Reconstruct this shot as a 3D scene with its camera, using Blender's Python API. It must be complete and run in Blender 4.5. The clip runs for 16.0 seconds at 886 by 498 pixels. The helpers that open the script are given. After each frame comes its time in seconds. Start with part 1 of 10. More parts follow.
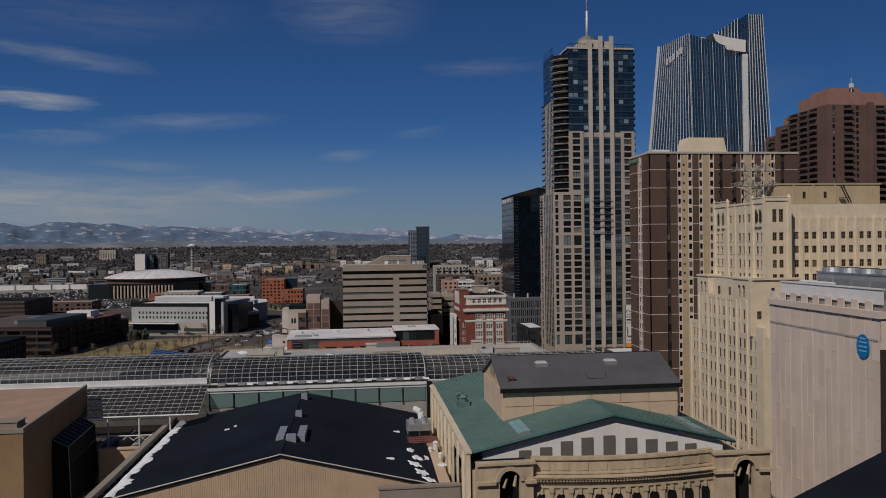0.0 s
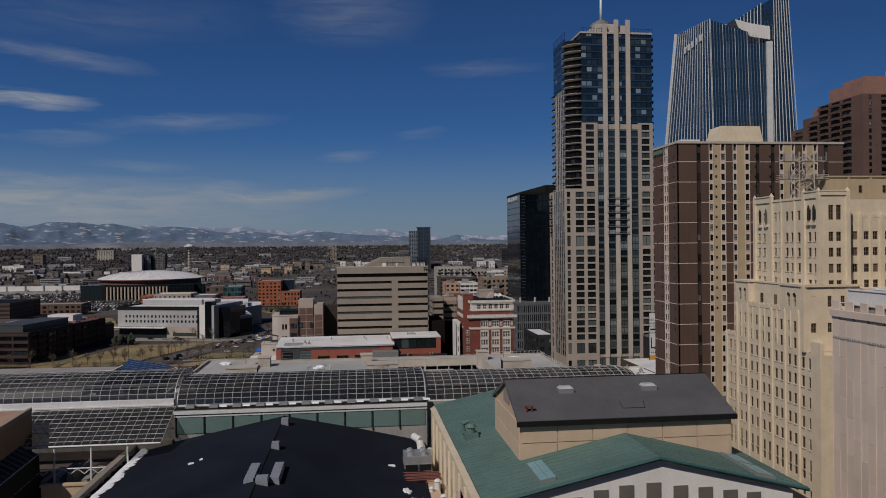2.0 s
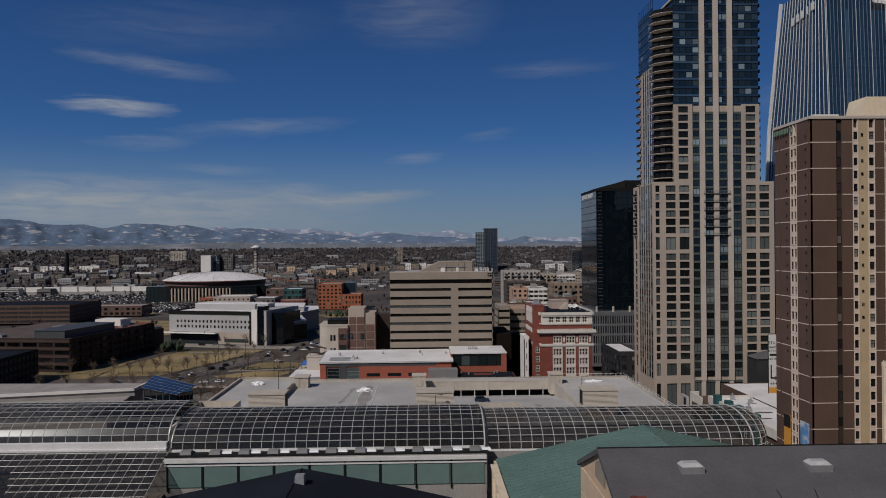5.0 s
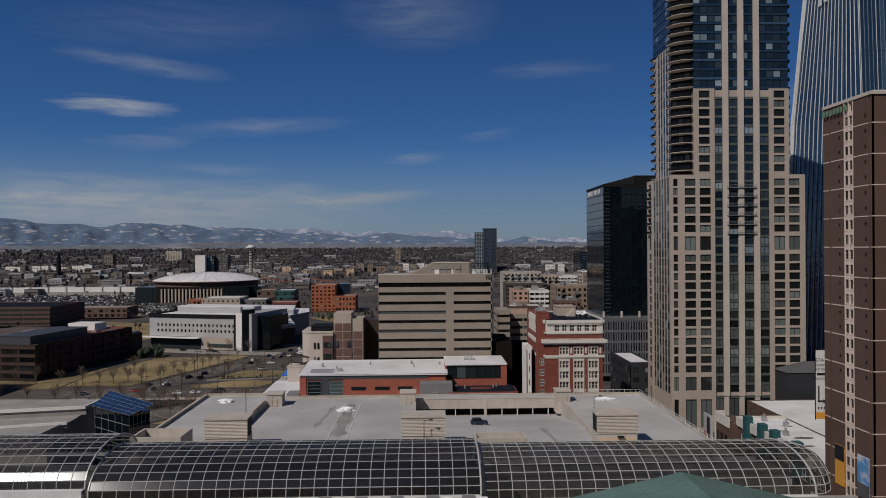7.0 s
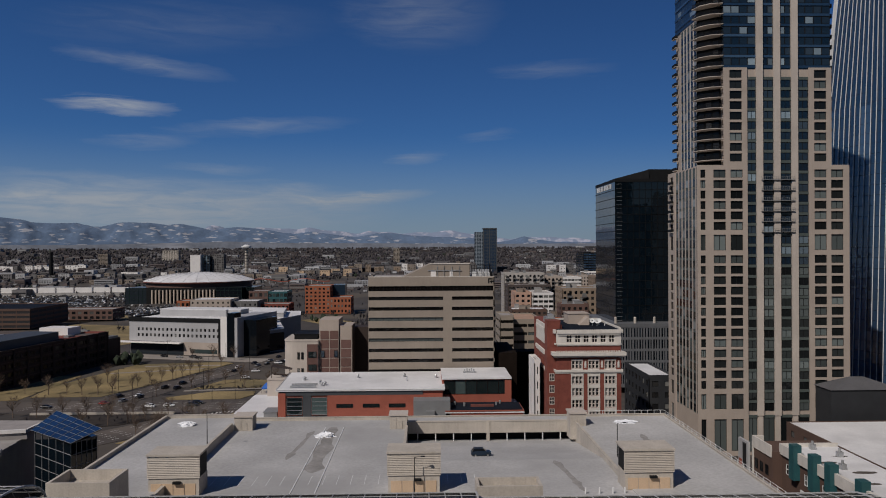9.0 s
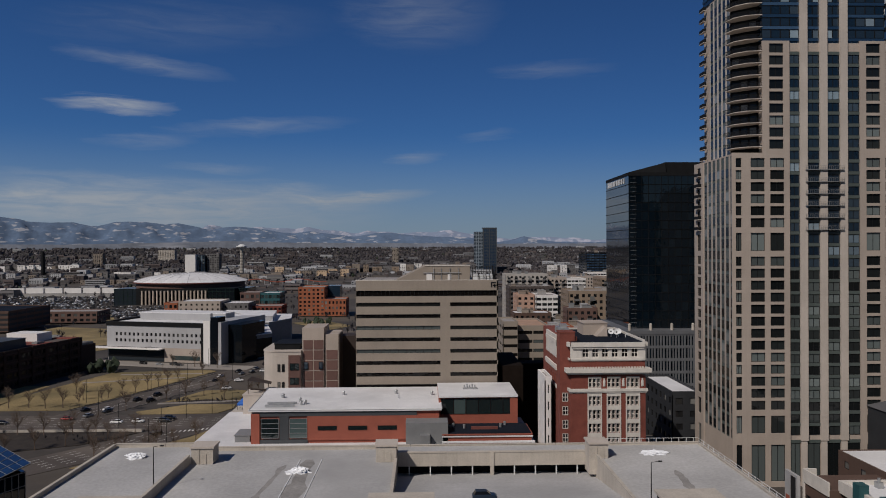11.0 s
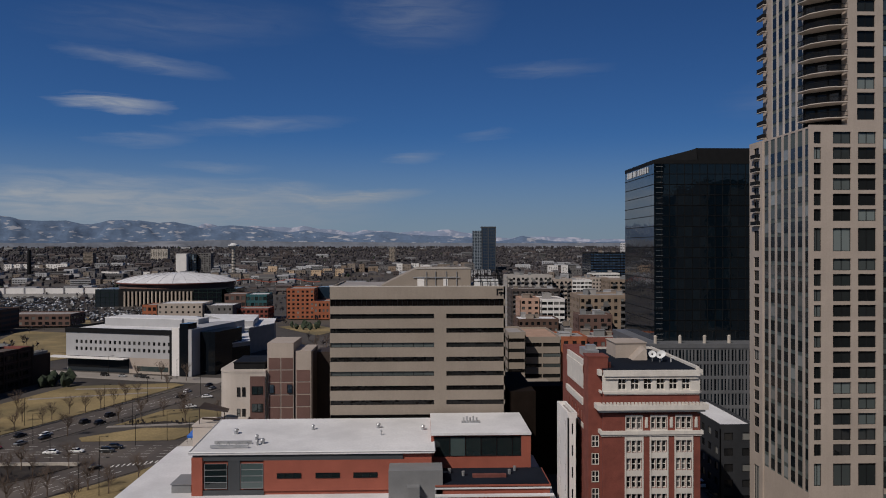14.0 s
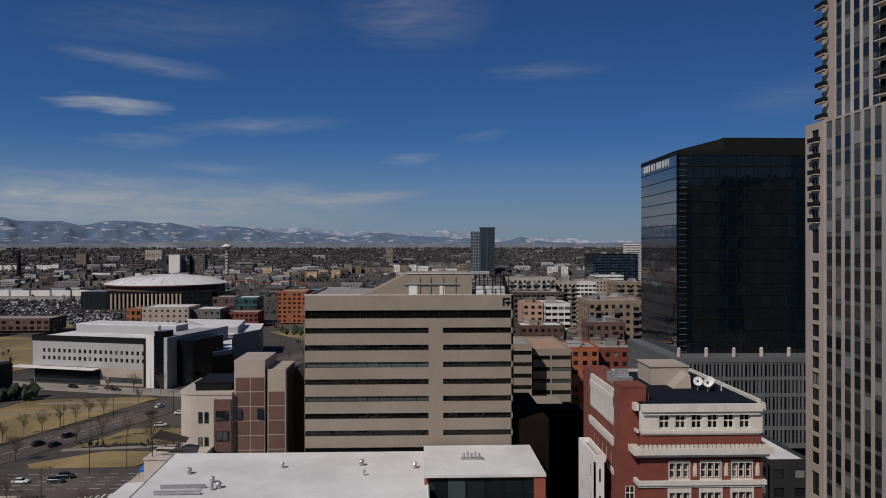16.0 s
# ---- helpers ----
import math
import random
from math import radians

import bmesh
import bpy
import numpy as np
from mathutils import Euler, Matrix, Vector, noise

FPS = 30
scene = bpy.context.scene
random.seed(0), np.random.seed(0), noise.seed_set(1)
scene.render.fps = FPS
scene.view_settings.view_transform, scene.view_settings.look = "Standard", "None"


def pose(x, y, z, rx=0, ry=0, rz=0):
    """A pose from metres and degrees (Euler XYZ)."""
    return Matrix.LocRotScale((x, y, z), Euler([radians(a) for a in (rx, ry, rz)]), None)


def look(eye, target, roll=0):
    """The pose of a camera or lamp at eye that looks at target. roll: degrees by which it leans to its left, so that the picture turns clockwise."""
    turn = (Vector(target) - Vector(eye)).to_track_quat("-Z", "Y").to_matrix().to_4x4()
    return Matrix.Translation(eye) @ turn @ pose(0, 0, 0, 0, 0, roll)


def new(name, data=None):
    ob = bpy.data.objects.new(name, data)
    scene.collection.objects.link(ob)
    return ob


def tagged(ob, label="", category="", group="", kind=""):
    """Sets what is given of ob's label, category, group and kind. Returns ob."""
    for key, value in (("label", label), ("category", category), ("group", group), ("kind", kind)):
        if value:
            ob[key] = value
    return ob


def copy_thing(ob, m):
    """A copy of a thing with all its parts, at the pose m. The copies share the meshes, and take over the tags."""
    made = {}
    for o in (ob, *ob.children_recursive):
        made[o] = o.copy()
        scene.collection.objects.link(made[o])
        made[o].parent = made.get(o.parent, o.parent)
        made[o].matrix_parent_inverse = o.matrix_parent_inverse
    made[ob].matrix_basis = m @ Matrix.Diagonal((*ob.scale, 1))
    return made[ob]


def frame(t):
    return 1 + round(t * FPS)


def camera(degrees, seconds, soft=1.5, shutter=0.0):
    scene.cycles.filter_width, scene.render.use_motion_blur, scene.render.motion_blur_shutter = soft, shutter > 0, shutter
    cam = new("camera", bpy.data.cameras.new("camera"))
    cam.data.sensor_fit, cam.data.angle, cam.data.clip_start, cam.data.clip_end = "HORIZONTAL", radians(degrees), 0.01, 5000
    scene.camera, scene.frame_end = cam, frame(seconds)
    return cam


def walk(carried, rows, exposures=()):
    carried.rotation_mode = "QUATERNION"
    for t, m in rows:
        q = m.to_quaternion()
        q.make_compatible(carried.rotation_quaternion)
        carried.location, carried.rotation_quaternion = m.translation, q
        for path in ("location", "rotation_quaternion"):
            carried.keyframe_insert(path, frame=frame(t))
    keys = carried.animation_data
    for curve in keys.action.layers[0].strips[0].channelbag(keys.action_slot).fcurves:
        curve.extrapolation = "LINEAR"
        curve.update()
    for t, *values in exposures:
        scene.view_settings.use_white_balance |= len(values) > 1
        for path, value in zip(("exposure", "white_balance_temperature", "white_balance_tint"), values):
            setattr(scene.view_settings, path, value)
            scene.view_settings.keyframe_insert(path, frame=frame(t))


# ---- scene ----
cam = camera(61.6, 16.0, soft=1.0)
METRES, EYE, TILT, LEAN, TURN = 240.0, 65.0, 0.0, 0.0, -6.7
ROWS = [
    (0.0, 0.0, 0.0, 0.0, -0.0, -0.28, 0.71),
    (0.5, -0.0008, 0.0289, -0.0002, 0.07, -0.26, 0.67),
    (1.0, -0.0015, 0.058, -0.0002, 0.07, -0.26, 0.67),
    (1.5, -0.0019, 0.0896, 0.0001, 0.09, -0.24, 0.65),
    (2.0, -0.0023, 0.1196, 0.0001, 0.08, -0.22, 0.63),
    (2.5, -0.0023, 0.15, 0.0002, 0.07, -0.18, 0.6),
    (3.0, -0.0018, 0.1811, 0.0008, 0.06, -0.16, 0.59),
    (3.5, -0.0014, 0.21, 0.0015, 0.04, -0.13, 0.56),
    (4.0, -0.0007, 0.2414, 0.0017, 0.02, -0.12, 0.54),
    (4.2, -0.0006, 0.2538, 0.0019, 0.05, -0.11, 0.53),
    (4.3, -0.0005, 0.26, 0.0019, 0.75, -0.09, 0.52),
    (4.4, -0.0004, 0.2662, 0.002, 4.75, -0.06, 0.49),
    (4.5, -0.0004, 0.2724, 0.0021, 5.28, -0.05, 0.48),
    (7.0, -0.0036, 0.4294, 0.0016, 5.21, -0.03, 0.35),
    (7.5, -0.0053, 0.4606, 0.0015, 5.2, -0.04, 0.33),
    (8.0, -0.0074, 0.494, 0.0011, 5.18, -0.03, 0.31),
    (8.5, -0.0094, 0.5255, 0.0011, 5.18, -0.03, 0.28),
    (9.0, -0.0115, 0.5568, 0.0011, 5.18, -0.03, 0.27),
    (11.5, -0.0221, 0.7144, 0.0011, 5.11, -0.05, 0.19),
    (12.0, -0.0243, 0.746, 0.0011, 5.09, -0.07, 0.16),
    (12.5, -0.0265, 0.7756, 0.0005, 5.07, -0.05, 0.12),
    (13.0, -0.0289, 0.807, 0.0004, 5.05, -0.07, 0.1),
    (13.5, -0.031, 0.8389, 0.0004, 5.02, -0.09, 0.11),
    (14.0, -0.033, 0.8707, 0.0004, 4.98, -0.08, 0.08),
    (14.5, -0.0355, 0.9047, 0.0004, 4.93, -0.06, 0.06),
    (15.0, -0.0377, 0.937, 0.0003, 4.9, -0.03, 0.05),
    (15.5, -0.0402, 0.9688, 0.0006, 4.87, -0.02, 0.06),
    (16.0, -0.0423, 0.9984, 0.0008, 4.84, 0.0, 0.05),
]
walk(cam, [(t, pose(0, 0, EYE, TILT, LEAN, TURN) @ pose(METRES * x, METRES * y, METRES * z, 90 + pitch, roll, yaw)) for t, x, y, z, yaw, pitch, roll in ROWS],
     exposures=((0.0, -0.65), (4.0, -0.60), (9.0, -0.49), (12.5, -0.50), (16.0, -0.42)))

# ---- light ----
SHADOW = Vector((0.65, 0.76, 0)).normalized()      # the way shadows fall on the ground
SUN_EL = radians(44)
sun = new("sun", bpy.data.lights.new("sun", "SUN"))
sun.data.energy, sun.data.angle, sun.data.color = 4.3, radians(0.53), (1.0, 0.91, 0.825)
to_sun = Vector((-SHADOW.x * math.cos(SUN_EL), -SHADOW.y * math.cos(SUN_EL), math.sin(SUN_EL)))
sun.matrix_world = look((-300, -300, 400), Vector((-300, -300, 400)) - to_sun)


def az_el(px, py):
    """Bearing (radians right of +y) and height of a sky spot, from its offsets to a level view 1.7 degrees right of +y."""
    u, v = (px - 784) / 1315, (437 - py) / 1315
    return math.atan(u) + radians(1.7), math.atan2(v, math.hypot(1, u))


WISPS = (  # offset right, offset down, half width, half height, slope, strength
    (205, 181, 88, 14, 0, 0.95), (262, 108, 120, 15, -5, 0.32), (455, 219, 150, 17, 5, 0.26), (730, 277, 50, 12, 5, 0.3),
    (662, 346, 95, 12, 4, 0.75), (560, 346, 80, 18, -9, 0.45), (290, 370, 340, 52, 1, 1.1), (60, 345, 170, 26, 2, 0.5),
    (380, 294, 80, 8, 0, 0.25), (740, 20, 130, 60, 0, 0.22), (975, 121, 100, 14, 0, 0.18), (250, 245, 80, 12, 3, 0.28),
    (1425, 165, 120, 34, 6, 0.12), (120, 310, 200, 14, 0, 0.25), (860, 238, 50, 10, 8, 0.14), (330, 40, 220, 40, 5, 0.1))

world = bpy.data.worlds.new("sky")
scene.world, world.use_nodes = world, True
wn, wl = world.node_tree.nodes, world.node_tree.links
wn.clear()


def wnode(kind, operation="", ins=None):
    n = wn.new(kind)
    for i, v in (ins or {}).items():
        n.inputs[i].default_value = v
    if operation:
        n.operation = operation
    return n


sky = wnode("ShaderNodeTexSky")
sky.sky_type, sky.sun_disc, sky.sun_elevation, sky.sun_rotation = "NISHITA", False, SUN_EL, math.atan2(to_sun.x, to_sun.y)
sky.altitude, sky.air_density, sky.dust_density, sky.ozone_density = 1600, 1.0, 0.35, 2.0
tc = wnode("ShaderNodeTexCoord")
sep = wnode("ShaderNodeSeparateXYZ")
wl.new(tc.outputs["Generated"], sep.inputs[0])
azn = wnode("ShaderNodeMath", operation="ARCTAN2")
wl.new(sep.outputs[0], azn.inputs[0]), wl.new(sep.outputs[1], azn.inputs[1])
eln = wnode("ShaderNodeMath", operation="ARCSINE")
wl.new(sep.outputs[2], eln.inputs[0])
com = wnode("ShaderNodeCombineXYZ")
wl.new(azn.outputs[0], com.inputs[0]), wl.new(eln.outputs[0], com.inputs[1])
streak = wnode("ShaderNodeMapping", ins={3: (14.0, 95.0, 1.0)})
streak.inputs["Rotation"].default_value = (0, 0, radians(-4))
wl.new(com.outputs[0], streak.inputs[0])
wnoise = wnode("ShaderNodeTexNoise", ins={"Scale": 1.0, "Detail": 6.0, "Roughness": 0.6, "Distortion": 0.6})
wl.new(streak.outputs[0], wnoise.inputs["Vector"])
warp = wnode("ShaderNodeVectorMath", operation="MULTIPLY_ADD", ins={1: (0.05, 0.02, 0), 2: (0, 0, 0)})
cen = wnode("ShaderNodeVectorMath", operation="SUBTRACT", ins={1: (0.5, 0.5, 0.5)})
wl.new(wnoise.outputs["Color"], cen.inputs[0]), wl.new(cen.outputs[0], warp.inputs[0]), wl.new(com.outputs[0], warp.inputs[2])
total = None
for px, py, hw, hh, slope, power in WISPS:
    a, e = az_el(px, py)
    m = wnode("ShaderNodeMapping")
    m.vector_type = "TEXTURE"
    m.inputs["Location"].default_value = (a, e, 0)
    m.inputs["Rotation"].default_value = (0, 0, radians(slope))
    m.inputs["Scale"].default_value = (hw * 1.2 / 1315, hh * 1.15 / 1315, 1)
    g = wnode("ShaderNodeTexGradient")
    g.gradient_type = "SPHERICAL"
    k = wnode("ShaderNodeMath", operation="MULTIPLY", ins={1: power})
    wl.new(warp.outputs[0], m.inputs[0]), wl.new(m.outputs[0], g.inputs[0]), wl.new(g.outputs["Fac"], k.inputs[0])
    if total is not None:
        s = wnode("ShaderNodeMath", operation="ADD")
        wl.new(total.outputs[0], s.inputs[0]), wl.new(k.outputs[0], s.inputs[1])
        k = s
    total = k
soften = wnode("ShaderNodeMapRange", ins={1: 0.34, 2: 0.66, 3: 0.4, 4: 1.25})
wl.new(wnoise.outputs["Fac"], soften.inputs[0])
cloud = wnode("ShaderNodeMath", operation="MULTIPLY")
cloud.use_clamp = True
wl.new(total.outputs[0], cloud.inputs[0]), wl.new(soften.outputs[0], cloud.inputs[1])
skymix = wnode("ShaderNodeMixRGB", ins={2: (11.4, 12.1, 13.2, 1)})
deep = wnode("ShaderNodeMixRGB", ins={0: 1.0})
deep.blend_type = "MULTIPLY"
around = wnode("ShaderNodeMapRange", ins={1: -0.5, 2: 0.35, 3: 0.0, 4: 1.0})     # whiter towards the sun, deep blue away from it
around.interpolation_type = "SMOOTHSTEP"
wl.new(sep.outputs[1], around.inputs[0])
tint = wnode("ShaderNodeMixRGB", ins={1: (0.62, 0.86, 1.10, 1), 2: (0.50, 0.99, 1.70, 1)})
wl.new(around.outputs[0], tint.inputs[0]), wl.new(tint.outputs[0], deep.inputs[2])
wl.new(sky.outputs[0], deep.inputs[1])
wl.new(cloud.outputs[0], skymix.inputs[0]), wl.new(deep.outputs[0], skymix.inputs[1])
low_air = wnode("ShaderNodeMapRange", ins={1: radians(-1), 2: radians(9), 3: 0.85, 4: 0.0})
low_air.interpolation_type = "SMOOTHSTEP"
wl.new(eln.outputs[0], low_air.inputs[0])
hazemix = wnode("ShaderNodeMixRGB", ins={2: (7.0, 8.6, 10.7, 1)})
wl.new(low_air.outputs[0], hazemix.inputs[0]), wl.new(skymix.outputs[0], hazemix.inputs[1])
back = wnode("ShaderNodeBackground", ins={1: 0.0345})
wo = wnode("ShaderNodeOutputWorld")
side_lift = wnode("ShaderNodeMapRange", ins={1: -0.7, 2: 0.7, 3: 1.26, 4: 0.92})
wl.new(azn.outputs[0], side_lift.inputs[0])
lift = wnode("ShaderNodeVectorMath", operation="SCALE")
wl.new(hazemix.outputs[0], lift.inputs[0]), wl.new(side_lift.outputs[0], lift.inputs["Scale"])
wl.new(lift.outputs[0], back.inputs[0]), wl.new(back.outputs[0], wo.inputs[0])


# ---- materials ----
def mat(name, col, rough=0.8, var=0.2, scale=0.25, fine=5.0, bump=0.1, metal=0.0, rand=0.0, spec=0.4, streaks=0.0, other=None, mix_at=(0.45, 0.6), squash=None):
    """A weathered surface: a base colour with broad patches, fine grain, a difference from piece to piece, and rain streaks."""
    m = bpy.data.materials.new(name)
    m.use_nodes = True
    nt, b = m.node_tree, m.node_tree.nodes["Principled BSDF"]
    b.inputs["Roughness"].default_value, b.inputs["Metallic"].default_value = rough, metal
    b.inputs["Specular IOR Level"].default_value = spec
    N = lambda kind: nt.nodes.new(kind)
    geo = N("ShaderNodeNewGeometry")
    n1, n2 = N("ShaderNodeTexNoise"), N("ShaderNodeTexNoise")
    for n, s, d in ((n1, scale, 5), (n2, fine, 3)):
        n.inputs["Scale"].default_value, n.inputs["Detail"].default_value = s, d
        nt.links.new(geo.outputs["Position"], n.inputs["Vector"])
    value = None

    def times(sock, lo, hi, a=0.3, z=0.7):
        nonlocal value
        r = N("ShaderNodeMapRange")
        for i, v in zip((1, 2, 3, 4), (a, z, lo, hi)):
            r.inputs[i].default_value = v
        nt.links.new(sock, r.inputs[0])
        if value is None:
            value = r.outputs[0]
            return
        k = N("ShaderNodeMath")
        k.operation = "MULTIPLY"
        nt.links.new(value, k.inputs[0]), nt.links.new(r.outputs[0], k.inputs[1])
        value = k.outputs[0]

    times(n1.outputs["Fac"], 1 - var, 1 + var)
    times(n2.outputs["Fac"], 1 - var * 0.6, 1 + var * 0.6)
    if streaks:
        mp = N("ShaderNodeMapping")
        mp.inputs["Scale"].default_value = (1.1, 1.1, 0.05)
        n3 = N("ShaderNodeTexNoise")
        n3.inputs["Scale"].default_value, n3.inputs["Detail"].default_value = 1.0, 4
        nt.links.new(geo.outputs["Position"], mp.inputs[0]), nt.links.new(mp.outputs[0], n3.inputs["Vector"])
        times(n3.outputs["Fac"], 1 - streaks, 1.0, 0.35, 0.55)
    if rand:
        oi = N("ShaderNodeObjectInfo")
        ad = N("ShaderNodeMath")
        ad.operation = "ADD"
        fr = N("ShaderNodeMath")
        fr.operation = "FRACT"
        nt.links.new(oi.outputs["Random"], ad.inputs[0]), nt.links.new(geo.outputs["Random Per Island"], ad.inputs[1])
        nt.links.new(ad.outputs[0], fr.inputs[0])
        times(fr.outputs[0], 1 - rand, 1 + rand, 0, 1)
    hsv = N("ShaderNodeHueSaturation")
    hsv.inputs["Color"].default_value = (*col, 1)
    nt.links.new(value, hsv.inputs["Value"])
    out = hsv.outputs[0]
    if other:
        n4 = N("ShaderNodeTexNoise")
        n4.inputs["Scale"].default_value, n4.inputs["Detail"].default_value = scale * 0.6, 6
        nt.links.new(geo.outputs["Position"], n4.inputs["Vector"])
        if squash:
            mq = N("ShaderNodeMapping")
            mq.inputs["Scale"].default_value = squash
            nt.links.new(geo.outputs["Position"], mq.inputs[0]), nt.links.new(mq.outputs[0], n4.inputs["Vector"])
        r = N("ShaderNodeMapRange")
        r.inputs[1].default_value, r.inputs[2].default_value = mix_at
        nt.links.new(n4.outputs["Fac"], r.inputs[0])
        mx = N("ShaderNodeMixRGB")
        mx.inputs[2].default_value = (*other, 1)
        nt.links.new(r.outputs[0], mx.inputs[0]), nt.links.new(out, mx.inputs[1])
        out = mx.outputs[0]
    nt.links.new(out, b.inputs["Base Color"])
    if bump:
        bp = N("ShaderNodeBump")
        bp.inputs["Strength"].default_value, bp.inputs["Distance"].default_value = bump, 0.3
        nt.links.new(n2.outputs["Fac"], bp.inputs["Height"]), nt.links.new(bp.outputs[0], b.inputs["Normal"])
    return m


def glass(name, dark, blind, share=0.25, rough=0.06, wave=0.02, spec=0.9, ior=1.5):
    """Window glass over a dim room: most panes dark, some with a blind drawn; slightly wavy."""
    m = bpy.data.materials.new(name)
    m.use_nodes = True
    nt, b = m.node_tree, m.node_tree.nodes["Principled BSDF"]
    b.inputs["Roughness"].default_value, b.inputs["Specular IOR Level"].default_value, b.inputs["IOR"].default_value = rough, spec, ior
    geo, oi = nt.nodes.new("ShaderNodeNewGeometry"), nt.nodes.new("ShaderNodeObjectInfo")
    ad, fr = nt.nodes.new("ShaderNodeMath"), nt.nodes.new("ShaderNodeMath")
    fr.operation = "FRACT"
    nt.links.new(oi.outputs["Random"], ad.inputs[0]), nt.links.new(geo.outputs["Random Per Island"], ad.inputs[1])
    nt.links.new(ad.outputs[0], fr.inputs[0])
    ramp = nt.nodes.new("ShaderNodeValToRGB")
    el = ramp.color_ramp.elements
    el[0].position, el[0].color = 0, (*dark, 1)
    el[1].position, el[1].color = 1, (*blind, 1)
    for p, k in ((1 - share - 0.25, 0.04), (1 - share, 0.12), (1 - share * 0.6, 0.5)):
        e = el.new(max(0.01, p))
        e.color = (*(a + (c - a) * k for a, c in zip(dark, blind)), 1)
    nt.links.new(fr.outputs[0], ramp.inputs[0]), nt.links.new(ramp.outputs[0], b.inputs["Base Color"])
    n, bp = nt.nodes.new("ShaderNodeTexNoise"), nt.nodes.new("ShaderNodeBump")
    n.inputs["Scale"].default_value = 0.35
    bp.inputs["Strength"].default_value, bp.inputs["Distance"].default_value = wave * 4, 1.0
    nt.links.new(geo.outputs["Position"], n.inputs["Vector"])
    nt.links.new(n.outputs["Fac"], bp.inputs["Height"]), nt.links.new(bp.outputs[0], b.inputs["Normal"])
    return m


def clear_glass(name, tint, gloss, dust=0.09):
    m = bpy.data.materials.new(name)
    m.use_nodes = True
    nt = m.node_tree
    nt.nodes.clear()
    tr, gl, mx, du, m2, out = (nt.nodes.new("ShaderNode" + k) for k in ("BsdfTransparent", "BsdfGlossy", "MixShader", "BsdfDiffuse", "MixShader", "OutputMaterial"))
    du.inputs[0].default_value, m2.inputs[0].default_value = (0.55, 0.55, 0.54, 1), dust
    tr.inputs[0].default_value, gl.inputs["Color"].default_value, gl.inputs["Roughness"].default_value = (*tint, 1), (0.9, 0.95, 1, 1), 0.12
    mx.inputs[0].default_value = gloss
    nt.links.new(tr.outputs[0], mx.inputs[1]), nt.links.new(gl.outputs[0], mx.inputs[2])
    nt.links.new(mx.outputs[0], m2.inputs[1]), nt.links.new(du.outputs[0], m2.inputs[2]), nt.links.new(m2.outputs[0], out.inputs[0])
    return m


STONE = mat("beige_precast", (0.375, 0.32, 0.277), 0.85, 0.08, 0.15, 3, streaks=0.04)
STONE_PALE = mat("pale_precast", (0.46, 0.41, 0.365), 0.85, 0.08, 0.15, 3, streaks=0.04)
TAN = mat("tan_precast", (0.268, 0.229, 0.19), 0.85, 0.09, 0.12, 3, streaks=0.035)
TAN_WALL = mat("tan_stucco", (0.52, 0.385, 0.265), 0.9, 0.08, 0.2, 4, streaks=0.03)
CREAM = mat("cream_terracotta", (0.64, 0.545, 0.405), 0.7, 0.08, 0.3, 3, streaks=0.04)
BROWN = mat("brown_brick", (0.095, 0.058, 0.045), 0.9, 0.12, 0.1, 6, streaks=0.06)
BROWN_DARK = mat("dark_brown_panel", (0.035, 0.024, 0.02), 0.8, 0.15, 0.2, 4)
ROSE = mat("rose_brown_brick", (0.125, 0.075, 0.062), 0.9, 0.12, 0.1, 6, streaks=0.06)
RED = mat("red_brick", (0.18, 0.052, 0.038), 0.9, 0.18, 0.5, 8, streaks=0.06)
COLLEGE_GREY = mat("dark_slate_panel", (0.052, 0.057, 0.063), 0.55, 0.08, 0.4, 4, rand=0.06)
RED_PANEL = mat("red_clay_panel", (0.28, 0.08, 0.052), 0.75, 0.1, 0.3, 4)
ORANGE = mat("orange_brick", (0.30, 0.10, 0.05), 0.9, 0.15, 0.3, 6)
WHITE_TRIM = mat("white_glazed_trim", (0.59, 0.56, 0.515), 0.7, 0.08, 0.4, 4, streaks=0.06)
WHITE = mat("white_panel", (0.70, 0.68, 0.66), 0.6, 0.07, 0.1, 3, streaks=0.04)
MEMBRANE = mat("white_roof_membrane", (0.64, 0.64, 0.65), 0.75, 0.09, 0.12, 2, other=(0.50, 0.50, 0.51), mix_at=(0.5, 0.75))
PINK_PANEL = mat("warm_white_panel", (0.62, 0.515, 0.435), 0.75, 0.05, 0.12, 3, rand=0.07, streaks=0.03)
DECK = mat("parking_deck_concrete", (0.40, 0.397, 0.395), 0.85, 0.16, 0.06, 1.5, other=(0.32, 0.317, 0.315), mix_at=(0.52, 0.72))
CONC = mat("concrete", (0.44, 0.40, 0.35), 0.9, 0.12, 0.2, 3, streaks=0.08)
CONC_GREY = mat("grey_concrete", (0.30, 0.29, 0.28), 0.9, 0.12, 0.2, 3, streaks=0.1)
DARK_ROOF = mat("black_roofing", (0.0105, 0.014, 0.022), 0.9, 0.25, 0.08, 2.5, spec=0.08)
GREY_ROOF = mat("grey_shingle_roof", (0.085, 0.085, 0.092), 0.8, 0.15, 0.15, 3, spec=0.3)
GREEN_ROOF = mat("green_standing_seam", (0.098, 0.168, 0.15), 0.6, 0.14, 0.12, 2, streaks=0.06)
TAN_ROOF = mat("tan_gravel_roof", (0.36, 0.235, 0.17), 0.95, 0.12, 0.2, 4, bump=0.2)
GRAVEL_ROOF = mat("grey_gravel_roof", (0.28, 0.26, 0.25), 0.95, 0.15, 0.2, 4)
